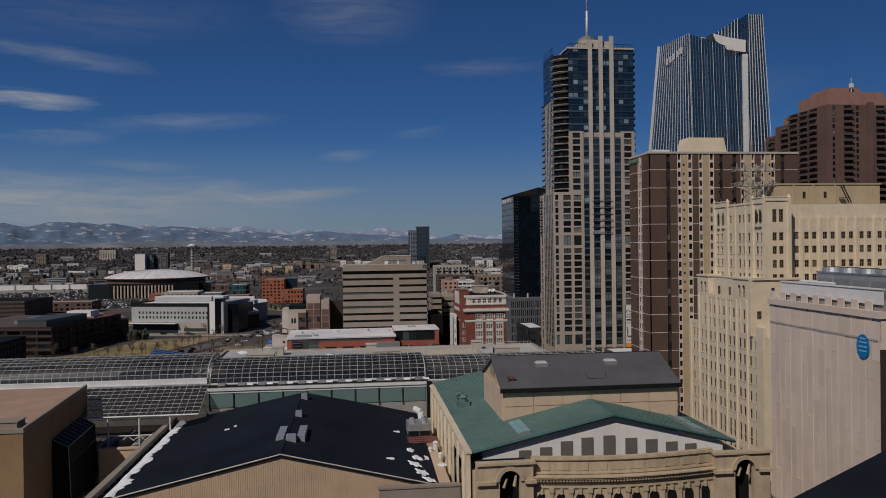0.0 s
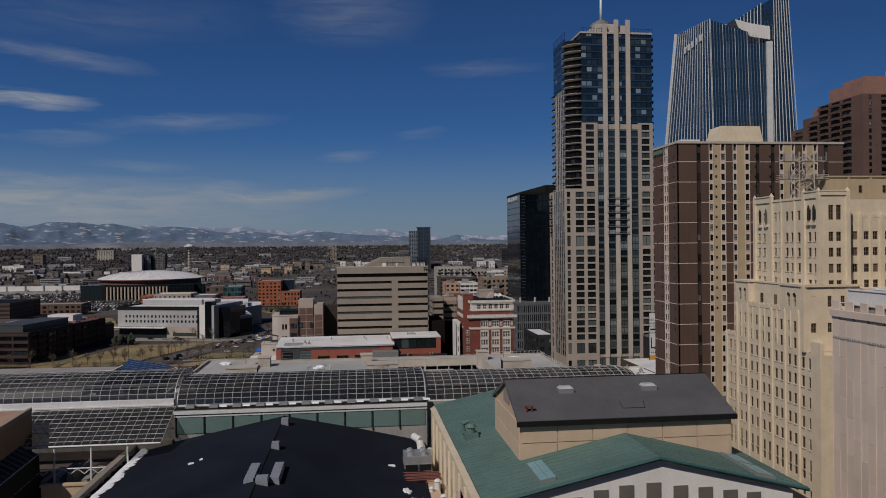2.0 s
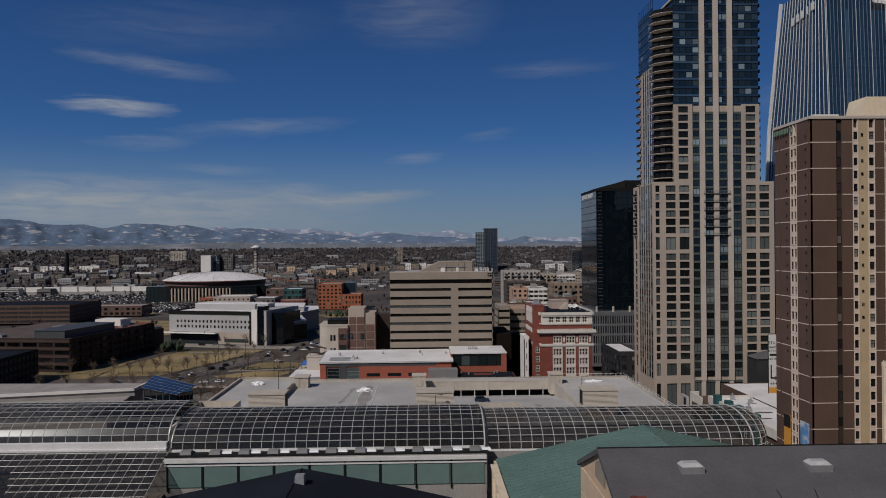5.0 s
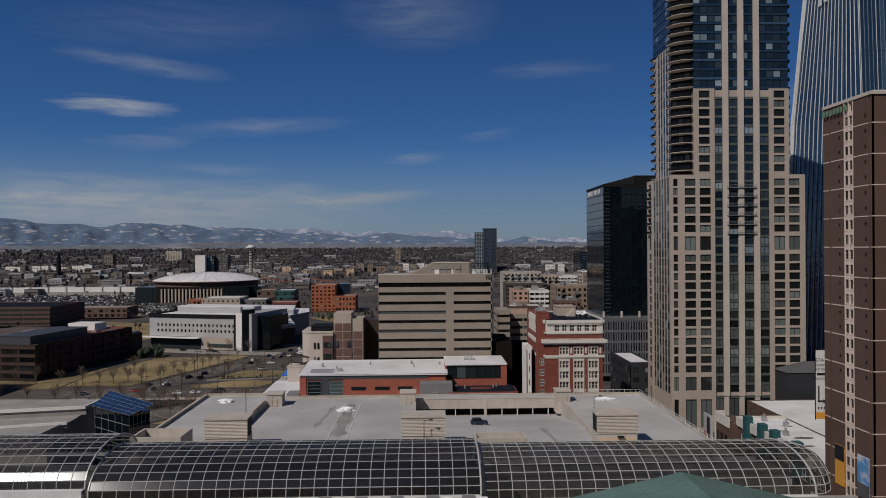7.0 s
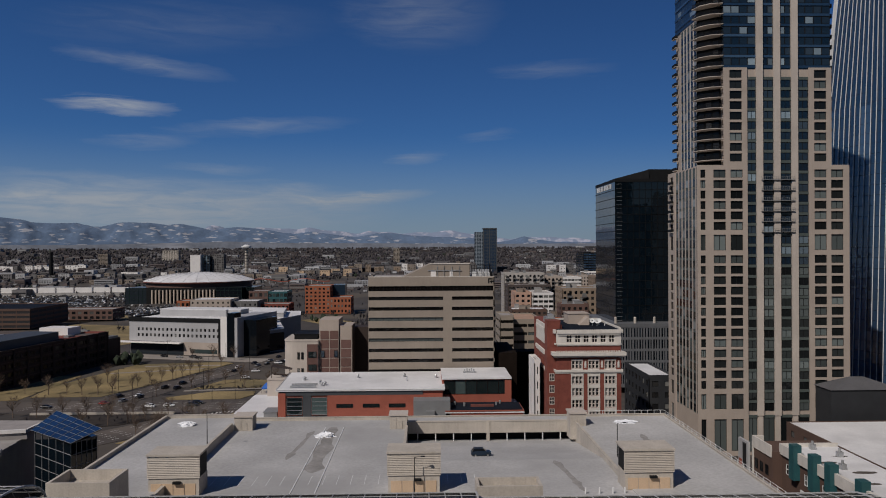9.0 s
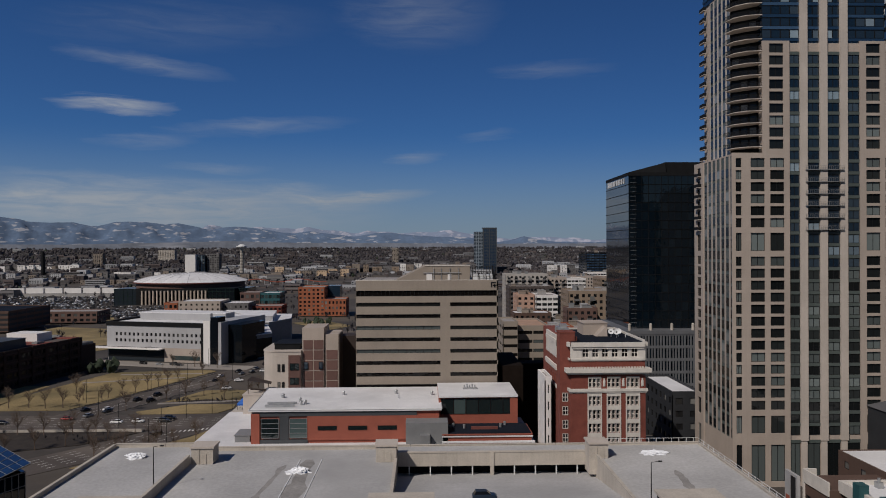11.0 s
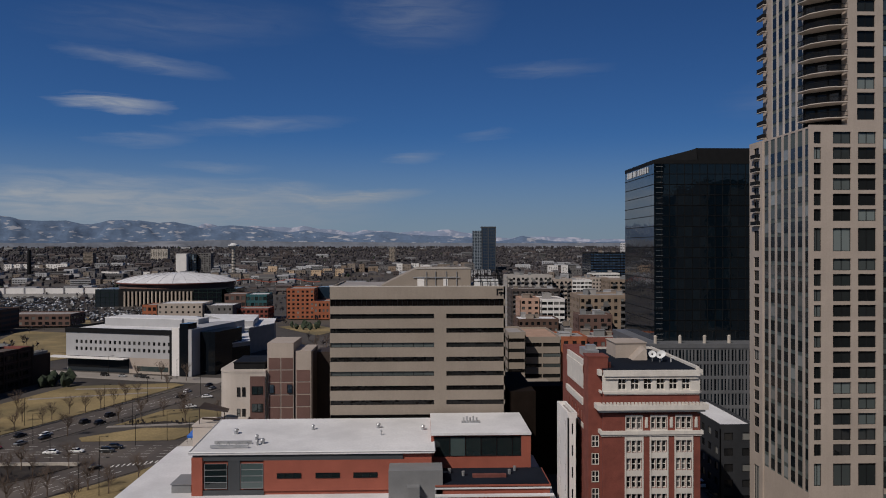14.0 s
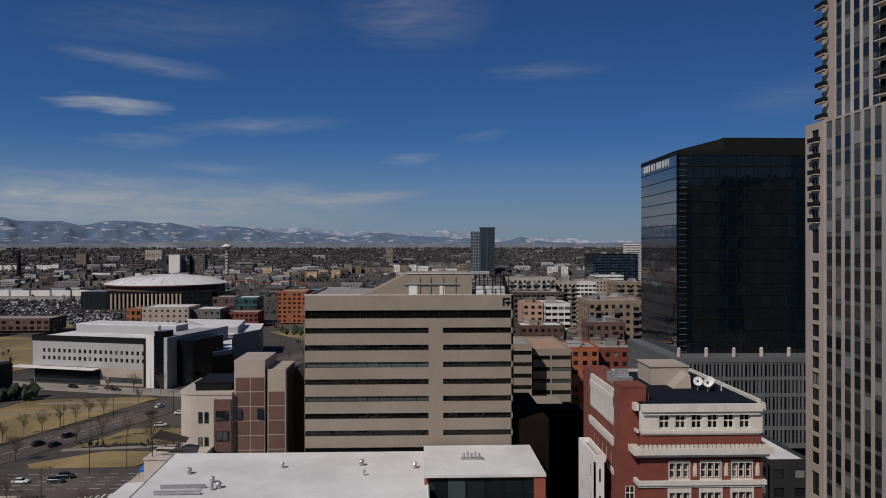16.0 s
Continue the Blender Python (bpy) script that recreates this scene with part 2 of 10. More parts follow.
METAL = mat("galvanised_metal", (0.42, 0.43, 0.44), 0.45, 0.12, 0.6, 5, metal=0.6, rand=0.08)
BAR = mat("grey_glazing_bar", (0.50, 0.50, 0.49), 0.5, 0.1, 0.6, 5, metal=0.3)
PANEL_GREY = mat("pale_grey_panel", (0.37, 0.37, 0.38), 0.6, 0.07, 0.1, 3, streaks=0.04)
METAL_PALE = mat("white_painted_steel", (0.62, 0.63, 0.63), 0.5, 0.08, 0.6, 5)
CHARCOAL = mat("charcoal_cladding", (0.030, 0.032, 0.036), 0.6, 0.1, 0.4, 4, spec=0.2)
METAL_GREY = mat("grey_metal_panel", (0.20, 0.205, 0.21), 0.55, 0.08, 0.4, 4, rand=0.06)
# Near-black base colour stands in for the shadow on the plant block.
SHADE_BLACK = mat("shade_black_brick", (0.014, 0.010, 0.008), 0.95, 0.2, 0.3, 4, spec=0.05)
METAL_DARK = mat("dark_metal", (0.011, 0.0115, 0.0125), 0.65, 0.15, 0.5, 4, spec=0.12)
LOUVRE = mat("tan_louvre_metal", (0.42, 0.38, 0.33), 0.6, 0.08, 0.5, 4)
TEAL = mat("teal_painted_metal", (0.022, 0.085, 0.095), 0.5, 0.12, 0.4, 4)
RUST = mat("rust_red_steel", (0.15, 0.05, 0.04), 0.7, 0.2, 0.6, 5)
SNOW = mat("old_snow", (0.80, 0.82, 0.85), 0.9, 0.08, 0.6, 3, bump=0.3)
ASPHALT = mat("asphalt", (0.076, 0.064, 0.056), 0.9, 0.18, 0.07, 2, other=(0.125, 0.105, 0.09), mix_at=(0.5, 0.7))
PAVING = mat("pavement_concrete", (0.265, 0.24, 0.215), 0.9, 0.14, 0.1, 2)
GRASS = mat("winter_grass", (0.235, 0.178, 0.085), 1.0, 0.28, 0.05, 1.2, other=(0.135, 0.11, 0.055), mix_at=(0.45, 0.65), bump=0.3)
EARTH = mat("city_ground", (0.056, 0.049, 0.044), 1.0, 0.3, 0.012, 0.15, other=(0.088, 0.074, 0.06), mix_at=(0.5, 0.6))
PAINT_LINE = mat("road_paint", (0.62, 0.61, 0.58), 0.8, 0.15, 0.5, 6)
BARK = mat("bark", (0.125, 0.092, 0.07), 1.0, 0.2, 1.0, 8)
TWIG = mat("bare_twigs", (0.046, 0.042, 0.047), 1.0, 0.25, 0.05, 2, rand=0.3, bump=0)
EVERGREEN = mat("evergreen_needles", (0.03, 0.042, 0.026), 1.0, 0.3, 0.5, 3, rand=0.3)
TYRE = mat("tyre_rubber", (0.012, 0.012, 0.012), 0.9, 0.1)
BLUE_TARP = mat("blue_tarp", (0.02, 0.11, 0.42), 0.6, 0.15, 1.0, 4)
BLUE_SIGN = mat("blue_sign_enamel", (0.0, 0.17, 0.42), 0.35, 0.04)
PALE_SIGN = mat("pale_blue_enamel", (0.25, 0.47, 0.66), 0.35, 0.04)
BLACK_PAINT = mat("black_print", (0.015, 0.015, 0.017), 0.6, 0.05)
ORANGE_PRINT = mat("orange_print", (0.62, 0.30, 0.05), 0.6, 0.05)
G_WIN = glass("window_glass", (0.005, 0.0055, 0.007), (0.22, 0.22, 0.21), 0.2, spec=0.3)
G_TOWER = glass("tower_window_glass", (0.007, 0.0085, 0.0095), (0.16, 0.19, 0.19), 0.38, spec=0.35)
G_BLUE = glass("blue_tower_glass", (0.005, 0.015, 0.030), (0.26, 0.34, 0.40), 0.2, 0.05, 0.03, 0.7)
G_BLACK = glass("black_curtain_glass", (0.0025, 0.006, 0.010), (0.005, 0.010, 0.015), 0.2, 0.03, 0.006, 0.5, 1.6)
# Same tower glass, made more mirror-like so its side reflects the sky brighter.
G_SIDE_BOOST = glass("sky_boost_side_glass", (0.003, 0.007, 0.012), (0.010, 0.019, 0.028), 0.2, 0.03, 0.006, 0.8, 3.0)
G_BLUEGREY = glass("silver_blue_glass", (0.014, 0.036, 0.075), (0.045, 0.09, 0.16), 0.3, 0.08, 0.03, 1.0)
G_BRONZE = glass("bronze_strip_glass", (0.006, 0.005, 0.0045), (0.10, 0.12, 0.12), 0.2, 0.05, 0.05, 0.4)
G_STRIP = glass("dark_strip_glass", (0.005, 0.007, 0.010), (0.03, 0.04, 0.05), 0.2, 0.05, 0.01, 0.3)
G_SIDE = glass("shaded_side_glass", (0.004, 0.007, 0.009), (0.24, 0.26, 0.26), 0.25, 0.1, 0.01, 0.5)
G_TEAL = glass("teal_storefront_glass", (0.008, 0.014, 0.015), (0.07, 0.10, 0.10), 0.3, 0.06, 0.03)
G_SOLAR = glass("blue_solar_glass", (0.006, 0.014, 0.040), (0.009, 0.024, 0.065), 0.5, 0.12, 0.01)
G_VAULT = clear_glass("vault_glass", (0.40, 0.40, 0.39), 0.06, 0.02)
G_LEAN = clear_glass("canopy_glass", (0.42, 0.42, 0.42), 0.05, 0.006)
G_AQUA = mat("aqua_translucent_panel", (0.13, 0.20, 0.19), 0.35, 0.08, 0.3, 3)
DIM_DOME = mat("grey_skylight_dome", (0.24, 0.26, 0.29), 0.4, 0.12, 0.8, 4)
SKYLIGHT = mat("white_skylight_dome", (0.42, 0.43, 0.44), 0.4, 0.1, 0.8, 4)


# ---- building blocks ----
class Form:
    """Collects boxes, prisms and faces into one mesh; a face may take any of the mesh's materials."""

    def __init__(self):
        self.v, self.f, self.m = [], [], []

    def face(self, pts, mi=0):
        n = len(self.v)
        self.v += [tuple(p) for p in pts]
        self.f.append(tuple(range(n, n + len(pts))))
        self.m.append(mi)
        return self

    def box(self, x0, x1, y0, y1, z0, z1, mi=0):
        n = len(self.v)
        self.v += [(x, y, z) for z in (z0, z1) for y in (y0, y1) for x in (x0, x1)]
        self.f += [tuple(n + i for i in q) for q in ((0, 2, 3, 1), (4, 5, 7, 6), (0, 1, 5, 4), (1, 3, 7, 5), (3, 2, 6, 7), (2, 0, 4, 6))]
        self.m += [mi] * 6
        return self

    def slab(self, cx, cy, z0, z1, w, d, turn=0.0, mi=0):
        c, s = math.cos(radians(turn)), math.sin(radians(turn))
        return self.prism([(cx + c * x - s * y, cy + s * x + c * y) for x, y in ((-w / 2, -d / 2), (w / 2, -d / 2), (w / 2, d / 2), (-w / 2, d / 2))], z0, z1, mi)

    def prism(self, poly, z0, z1, mi=0, top=None):
        """An upright prism; poly runs anticlockwise; top may give another outline above."""
        n, k = len(self.v), len(poly)
        self.v += [(x, y, z0) for x, y in poly] + [(x, y, z1) for x, y in (top or poly)]
        self.f += [tuple(range(n + k - 1, n - 1, -1)), tuple(range(n + k, n + 2 * k))]
        self.f += [(n + i, n + (i + 1) % k, n + k + (i + 1) % k, n + k + i) for i in range(k)]
        self.m += [mi] * (k + 2)
        return self

    def tube(self, a, b, r0, r1=None, sides=6, mi=0):
        a, b = Vector(a), Vector(b)
        r1 = r0 if r1 is None else r1
        q = (b - a).to_track_quat("Z", "Y")
        n = len(self.v)
        for p, r in ((a, r0), (b, r1)):
            self.v += [tuple(p + q @ Vector((r * math.cos(t), r * math.sin(t), 0))) for t in (2 * math.pi * i / sides for i in range(sides))]
        self.f += [(n + i, n + (i + 1) % sides, n + sides + (i + 1) % sides, n + sides + i) for i in range(sides)]
        self.f += [tuple(range(n + sides - 1, n - 1, -1)), tuple(range(n + sides, n + 2 * sides))]
        self.m += [mi] * (sides + 2)
        return self

    def gable(self, x0, x1, y0, y1, z0, z1, along="y", mi=0, at=0.5):
        """A ridged roof solid; the ridge runs along y or x, at a share of the width."""
        n = len(self.v)
        if along == "y":
            xm = x0 + (x1 - x0) * at
            self.v += [(x0, y0, z0), (x1, y0, z0), (xm, y0, z1), (x0, y1, z0), (x1, y1, z0), (xm, y1, z1)]
        else:
            ym = y0 + (y1 - y0) * at
            self.v += [(x0, y1, z0), (x0, y0, z0), (x0, ym, z1), (x1, y1, z0), (x1, y0, z0), (x1, ym, z1)]
        self.f += [tuple(n + i for i in q) for q in ((0, 1, 2), (3, 5, 4), (0, 3, 4, 1), (1, 4, 5, 2), (0, 2, 5, 3))]
        self.m += [mi] * 5
        return self

    def mesh(self, name, *mats, smooth=False):
        me = bpy.data.meshes.new(name)
        me.from_pydata(self.v, [], self.f)
        for m in mats:
            me.materials.append(m)
        if len(mats) > 1:
            me.polygons.foreach_set("material_index", self.m)
        if smooth:
            me.polygons.foreach_set("use_smooth", [True] * len(me.polygons))
        me.update()
        return me


def thing(name, at, label, category, group=""):
    ob = new(name)
    ob.empty_display_size = 1.0
    ob.matrix_world = at if isinstance(at, Matrix) else pose(*at)
    return tagged(ob, label, category, group)


def part(name, form, mats, parent, label="", smooth=False, local=False):
    """One mesh under a thing. The form is in the world's places unless local is set."""
    mats = mats if isinstance(mats, tuple) else (mats,)
    ob = new(name, form.mesh(name, *mats, smooth=smooth))
    ob.parent = parent
    if not local:
        m = Matrix.Identity(4)
        p = parent
        while p is not None:
            m = p.matrix_basis @ m
            p = p.parent
        ob.matrix_basis = m.inverted()
    if label:
        ob["label"] = label
    return ob


def lone(name, form, mats, label, category, group="", kind="", smooth=False):
    mats = mats if isinstance(mats, tuple) else (mats,)
    return tagged(new(name, form.mesh(name, *mats, smooth=smooth)), label, category, group, kind)


def piece(name, me, parent, m):
    """One of many alike pieces, sharing its mesh; m is in the world, under a parent that only stands at a place or turns about z."""
    ob = new(name, me)
    ob.parent = parent
    p, w = parent, Matrix.Identity(4)
    while p is not None:
        w = p.matrix_basis @ w
        p = p.parent
    ob.matrix_basis = w.inverted() @ m
    return ob


PANES = {}


def pane_mesh(w, h, bars=(1, 1), frame_mat=None, glass_mat=None, bar=0.09, deep=0.12):
    """A window of w by h in one skin: a frame with bars, splayed back to its panes; origin at the lower left, outside towards -y."""
    frame_mat, glass_mat = frame_mat or METAL_DARK, glass_mat or G_WIN
    key = (round(w, 2), round(h, 2), bars, frame_mat.name, glass_mat.name, bar)
    if key not in PANES:
        lines = []
        for size, n in ((w, bars[0]), (h, bars[1])):
            row = []
            for i in range(n + 1):
                p = (size - bar) * i / n
                row += ([(p - 0.03, 1)] if i else []) + [(p, 0), (p + bar, 0)] + ([(p + bar + 0.03, 1)] if i < n else [])
            lines.append(row)
        f = Form()
        xs, zs = lines
        for z, dz in zs:
            for x, dx in xs:
                f.v.append((x, -0.03 if dx and dz else -deep, z))
        k = len(xs)
        for j in range(len(zs) - 1):
            for i in range(k - 1):
                f.f.append((j * k + i, j * k + i + 1, (j + 1) * k + i + 1, (j + 1) * k + i))
                f.m.append(int(xs[i][1] and xs[i + 1][1] and zs[j][1] and zs[j + 1][1]))
        PANES[key] = f.mesh("window", frame_mat, glass_mat)
    return PANES[key]


FRONT, LEFT, RIGHT = 0, -90, 90


def facade(parent, x, y, side, width, z0, z1, cols, rows, wall_mat, depth=0.35, bars=(2, 1), frame_mat=None, glass_mat=None, name="window", limit=300, wall="wall", bar=0.09, split=""):
    """A wall with real openings on a building's side: (x, y) is its left end seen from outside; cols and rows are the openings' spans."""
    m = pose(x, y, 0, 0, 0, side)
    f = Form()
    edge = 0.0
    for a, b in list(cols) + [(width, width)]:
        if a - edge > 0.01 and split:
            up = new(split, Form().box(edge, a, -depth, 0, z0, z1).mesh(split, wall_mat))
            up.parent = parent
            up.matrix_basis = parent.matrix_basis.inverted() @ m
        elif a - edge > 0.01:
            f.box(edge, a, -depth, 0, z0, z1)
        edge = b
    for a, b in cols:
        e = z0
        for c, d in list(rows) + [(z1, z1)]:
            if c - e > 0.01:
                f.box(a, b, -depth, 0, e, c)
            e = d
    w = new(wall, f.mesh(wall, wall_mat))
    w.parent = parent
    w.matrix_basis = parent.matrix_basis.inverted() @ m
    rest, count = Form(), 0
    for a, b in cols:
        for c, d in rows:
            me = pane_mesh(b - a, d - c, bars, frame_mat, glass_mat, bar)
            if count < limit:
                piece(name, me, parent, m @ pose(a, -0.02, c))
            else:
                rest.box(a, b, -0.06, -0.02, c, d, 1)
                for i in range(bars[0] + 1):
                    xx = a + (b - a - bar) * i / bars[0]
                    rest.box(xx, xx + bar, -0.12, -0.05, c, d)
            count += 1
    if rest.f:
        r = new("glazing", rest.mesh("glazing", frame_mat or METAL_DARK, glass_mat or G_WIN))
        r.parent = parent
        r.matrix_basis = parent.matrix_basis.inverted() @ m
        tagged(r, kind="stuff")
    return w


def spans(start, size, step, count):
    return [(start + i * step, start + i * step + size) for i in range(count)]


# ---- ground ----
PROFILE = ((0, 0), (395, 0), (450, -3), (720, -3), (1150, -10), (1500, -6), (2000, 5), (3000, 20), (4200, 64), (4950, 76))


def ground_z(x, y):
    r = math.hypot(x, y)
    if 300 < r < 700 and y > 0:                     # the ground falls sooner west of the parking deck
        r += max(0.0, min(60.0, -30.0 - x))
    for (a, za), (b, zb) in zip(PROFILE, PROFILE[1:]):
        if r <= b:
            return za + (zb - za) * (r - a) / (b - a)
    return PROFILE[-1][1]


f = Form()
RINGS = [0, 60, 150, 250, 330, 395, 420, 450, 500, 600, 720, 850, 1000, 1150, 1300, 1500, 1750, 2000, 2300, 2600, 3000, 3400, 3800, 4200, 4600, 4950]
SEG = 96
for i, r in enumerate(RINGS):
    for k in range(SEG):
        a = 2 * math.pi * k / SEG
        wob = 0 if r < 1300 else 6 * noise.noise((r / 300, 3 * math.cos(a), 3 * math.sin(a)))
        f.v.append((r * math.sin(a), r * math.cos(a), ground_z(r * math.sin(a), r * math.cos(a)) + wob))
for i in range(len(RINGS) - 1):
    for k in range(SEG):
        a, b = i * SEG + k, i * SEG + (k + 1) % SEG
        f.f.append((a, a + SEG, b + SEG, b) if i else (0, a + SEG, b + SEG))
        f.m.append(0)
lone("ground", f, EARTH, "brown-grey winter city ground reaching to the hills", "ground", kind="structure")


def strip(name, pts, width, z, material, label, category="road"):
    """A flat ribbon along a line of places."""
    f = Form()
    pts = [Vector(p) for p in pts]
    for i, (a, b) in enumerate(zip(pts, pts[1:])):
        d = (b - a).normalized()
        n = Vector((-d.y, d.x)) * width / 2
        a2, b2 = a - d * (width * 0.2 if i else 0), b
        f.prism([tuple(q) for q in (a2 - n, b2 - n, b2 + n, a2 + n)], z - 0.3, z + 0.0005 * i)
    return lone(name, f, material, label, category, kind="structure")


strip("street_fourteenth", [(89, 60), (89, 420)], 15, 0.06, ASPHALT, "grey asphalt street between the parking deck and the tower")
strip("pavement_tower", [(98, 330), (98, 362)], 3.2, 0.18, PAVING, "pale concrete pavement along the tower's foot", "pavement")
BOULEVARD = [(-134, 455), (-126, 476), (-113, 510), (-100, 541), (-90, 570), (-74, 625), (-64, 700), (-30, 820), (50, 960)]
LOWER = [(-135, 372), (-108, 402), (-95, 418), (-85, 433), (-76, 447), (-66, 462)]
strip("road_lower", LOWER, 19, -2.87, ASPHALT, "wide worn asphalt street with painted lanes")
strip("road_boulevard", BOULEVARD, 18.5, -2.86, ASPHALT, "wide grey asphalt boulevard with painted lanes")
strip("road_cross", [(-300, 461), (-120, 459.5), (-60, 459.5), (60, 452)], 26, -2.84, ASPHALT, "grey asphalt cross street with painted lanes")
strip("road_museum", [(-260, 648), (-190, 622), (-130, 603), (-84, 592)], 15, -2.85, PAVING, "pale concrete forecourt drive before the white civic building")
strip("road_back", [(-66, 640), (-50, 760), (-20, 900)], 15, -2.88, ASPHALT, "grey asphalt side street")
for k, (pts, lab) in enumerate((([(-137, 483), (-170, 483), (-172, 510), (-167, 538), (-157, 580), (-108, 587), (-101, 582), (-110, 556), (-123.5, 517)], "dry yellow winter lawn beside the boulevard"),
                                ([(-300, 476), (-172, 476), (-172, 540), (-195, 542), (-300, 540)], "dry winter lawn before the dark building"),
                                ([(-106.3, 478.8), (-103, 474), (-71, 475), (-67, 484), (-68, 492.4), (-88, 493)], "dry winter lawn by the crossing"),
                                ([(-101.5, 496.7), (-91, 524.7), (-76, 526), (-64, 520), (-64, 505), (-70, 502), (-84, 503)], "dry winter lawn beside the boulevard's bend"),
                                ([(-330, 660), (-215, 650), (-195, 690), (-330, 740)], "dry winter lawn beside the dark brick building"),
                                ([(-96, 398), (-56, 398), (-56, 446), (-64, 452), (-70, 436), (-80, 421)], "dry winter grass beside the lower street"))):
    lone("lawn", Form().prism(pts[::-1] if sum((b[0] - a[0]) * (b[1] + a[1]) for a, b in zip(pts, pts[1:] + pts[:1])) > 0 else pts, -3.3, -2.8), GRASS, lab, "lawn", kind="structure")
f = Form()
for s0 in (-4.4, 0.0, 4.4):
    for a, b in zip(BOULEVARD, BOULEVARD[1:5]):
        a, b = Vector(a), Vector(b)
        d = (b - a).normalized()
        n = Vector((-d.y, d.x))
        for k in range(int((b - a).length / 8)):
            p = a + d * (k * 8) + n * s0
            q = p + d * (3 if s0 else 8)
            f.face([(*(p - n * 0.09), -2.845), (*(p + n * 0.09), -2.845), (*(q + n * 0.09), -2.845), (*(q - n * 0.09), -2.845)][::-1])
for s0 in (-6.0, -3.0, 0.0, 3.0, 6.0):
    for a, b in zip(LOWER, LOWER[1:]):
        a, b = Vector(a), Vector(b)
        d = (b - a).normalized()
        n = Vector((-d.y, d.x))
        for k in range(int((b - a).length / 6)):
            p = a + d * (k * 6) + n * s0
            q = p + d * 3.4
            f.face([(*(p - n * 0.1), -2.845), (*(p + n * 0.1), -2.845), (*(q + n * 0.1), -2.845), (*(q - n * 0.1), -2.845)][::-1])
for k in range(11):
    f.box(-80 + k * 1.5, -79.5 + k * 1.5, 441.6 + k * 0.6, 444.4 + k * 0.6, -2.838, -2.825)
for yy in (453.5, 457, 460.5, 464, 467.5):
    for k in range(16):
        f.box(-160 + k * 6, -157 + k * 6, yy, yy + 0.14, -2.838, -2.825)
lone("lane_marking", f, PAINT_LINE, "worn white painted lane lines and crossings", "road marking", kind="structure")
f = Form()
for p, q in (((-160, 548), (-112, 562)), ((-103, 495), (-66, 500)), ((-150, 572), (-106, 574))):
    d = (Vector(q) - Vector(p)).normalized()
    n = Vector((-d.y, d.x)) * 1.3
    f.prism([tuple(Vector(p) - n), tuple(Vector(q) - n), tuple(Vector(q) + n), tuple(Vector(p) + n)], -3.2, -2.75)
lone("footpath", f, PAVING, "pale concrete footpaths across the lawns", "path", kind="structure")

# Dark colour for the mulch bed, and for shadow under the bridge.
SOIL_AND_SHADE = mat("dark_soil_and_bridge_shade", (0.03, 0.024, 0.02), 1.0, 0.3, 0.3, 3)
# Flat dark sheet drawn in place of the bridge's shadow.
lone("planting_bed", Form().prism([(-150, 408), (-106, 425.5), (-98, 433), (-91.5, 443), (-96, 444.4), (-150, 444.4)], -3.3, -2.79), SOIL_AND_SHADE, "dark flat bed between the two streets, standing for the shadow under the bridge", "planting bed", kind="structure")
lone("retaining_wall", Form().box(-150, -91, 444.4, 445.0, -3.3, -1.9).box(-150, -91, 445.6, 446.3, -3.3, -2.3), CONC, "pale concrete retaining wall along the cross street", "wall", kind="structure")
lone("shrub_soil", Form().prism([(-102, 494), (-84, 499.6), (-66, 496), (-66, 499.5), (-84, 503.4), (-101, 497)], -3.3, -2.76), SOIL_AND_SHADE, "dark mulch bed with low shrubs", "planting bed", kind="structure")

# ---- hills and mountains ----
# Distance haze is mixed into these blue-grey base colours.
ROCK = mat("haze_tinted_slope", (0.096, 0.142, 0.222), 1.0, 0.1, 0.055, 0.03, bump=0.0, other=(0.33, 0.345, 0.39), mix_at=(0.585, 0.64), squash=(0.5, 0.5, 2.2))
SNOW_FAR = mat("haze_tinted_snow_peak", (0.34, 0.36, 0.44), 1.0, 0.12, 0.03, 0.03, bump=0.0, other=(0.19, 0.235, 0.33), mix_at=(0.42, 0.5))
FOOT = mat("haze_pale_foothill", (0.13, 0.145, 0.175), 1.0, 0.2, 0.01, 0.05, bump=0.0, other=(0.24, 0.25, 0.28), mix_at=(0.55, 0.62), squash=(0.2, 0.2, 2.0))
PEAKS = ((24, 379.5), (62, 383.8), (82, 389.0), (115, 390.6), (153, 389.3), (181, 396.0), (199, 396.1), (227, 389.6), (247, 389.2), (278, 389.8), (308, 394.0), (334, 392.6),
         (369, 399.4), (387, 404.6), (410, 399.6), (431, 398.2), (456, 399.8), (482, 403.5), (512, 408.8), (533, 410.4), (553, 406.4), (584, 410.6), (609, 413.3), (635, 416.0),
         (670, 409.5), (701, 410.2), (737, 414.9), (782, 416.7), (829, 417.9), (877, 426.3), (900, 422.9), (921, 416.3), (946, 421.6), (977, 426.3), (1038, 427.1))


def crest(px, table):
    return crest_line(px, table) + 0.5 * noise.fractal((px / 30, table[0][1], 0), 0.9, 2.2, 4)


def crest_line(px, table):
    if px <= table[0][0]:
        return table[0][1] + 2.0 * noise.noise((px / 60, 3, 0)) + 0.01 * (table[0][0] - px)
    for (a, ya), (b, yb) in zip(table, table[1:]):
        if px <= b:
            return ya + (yb - ya) * (px - a) / (b - a)
    return table[-1][1] + 1.5 * noise.noise((px / 70, 9, 0))


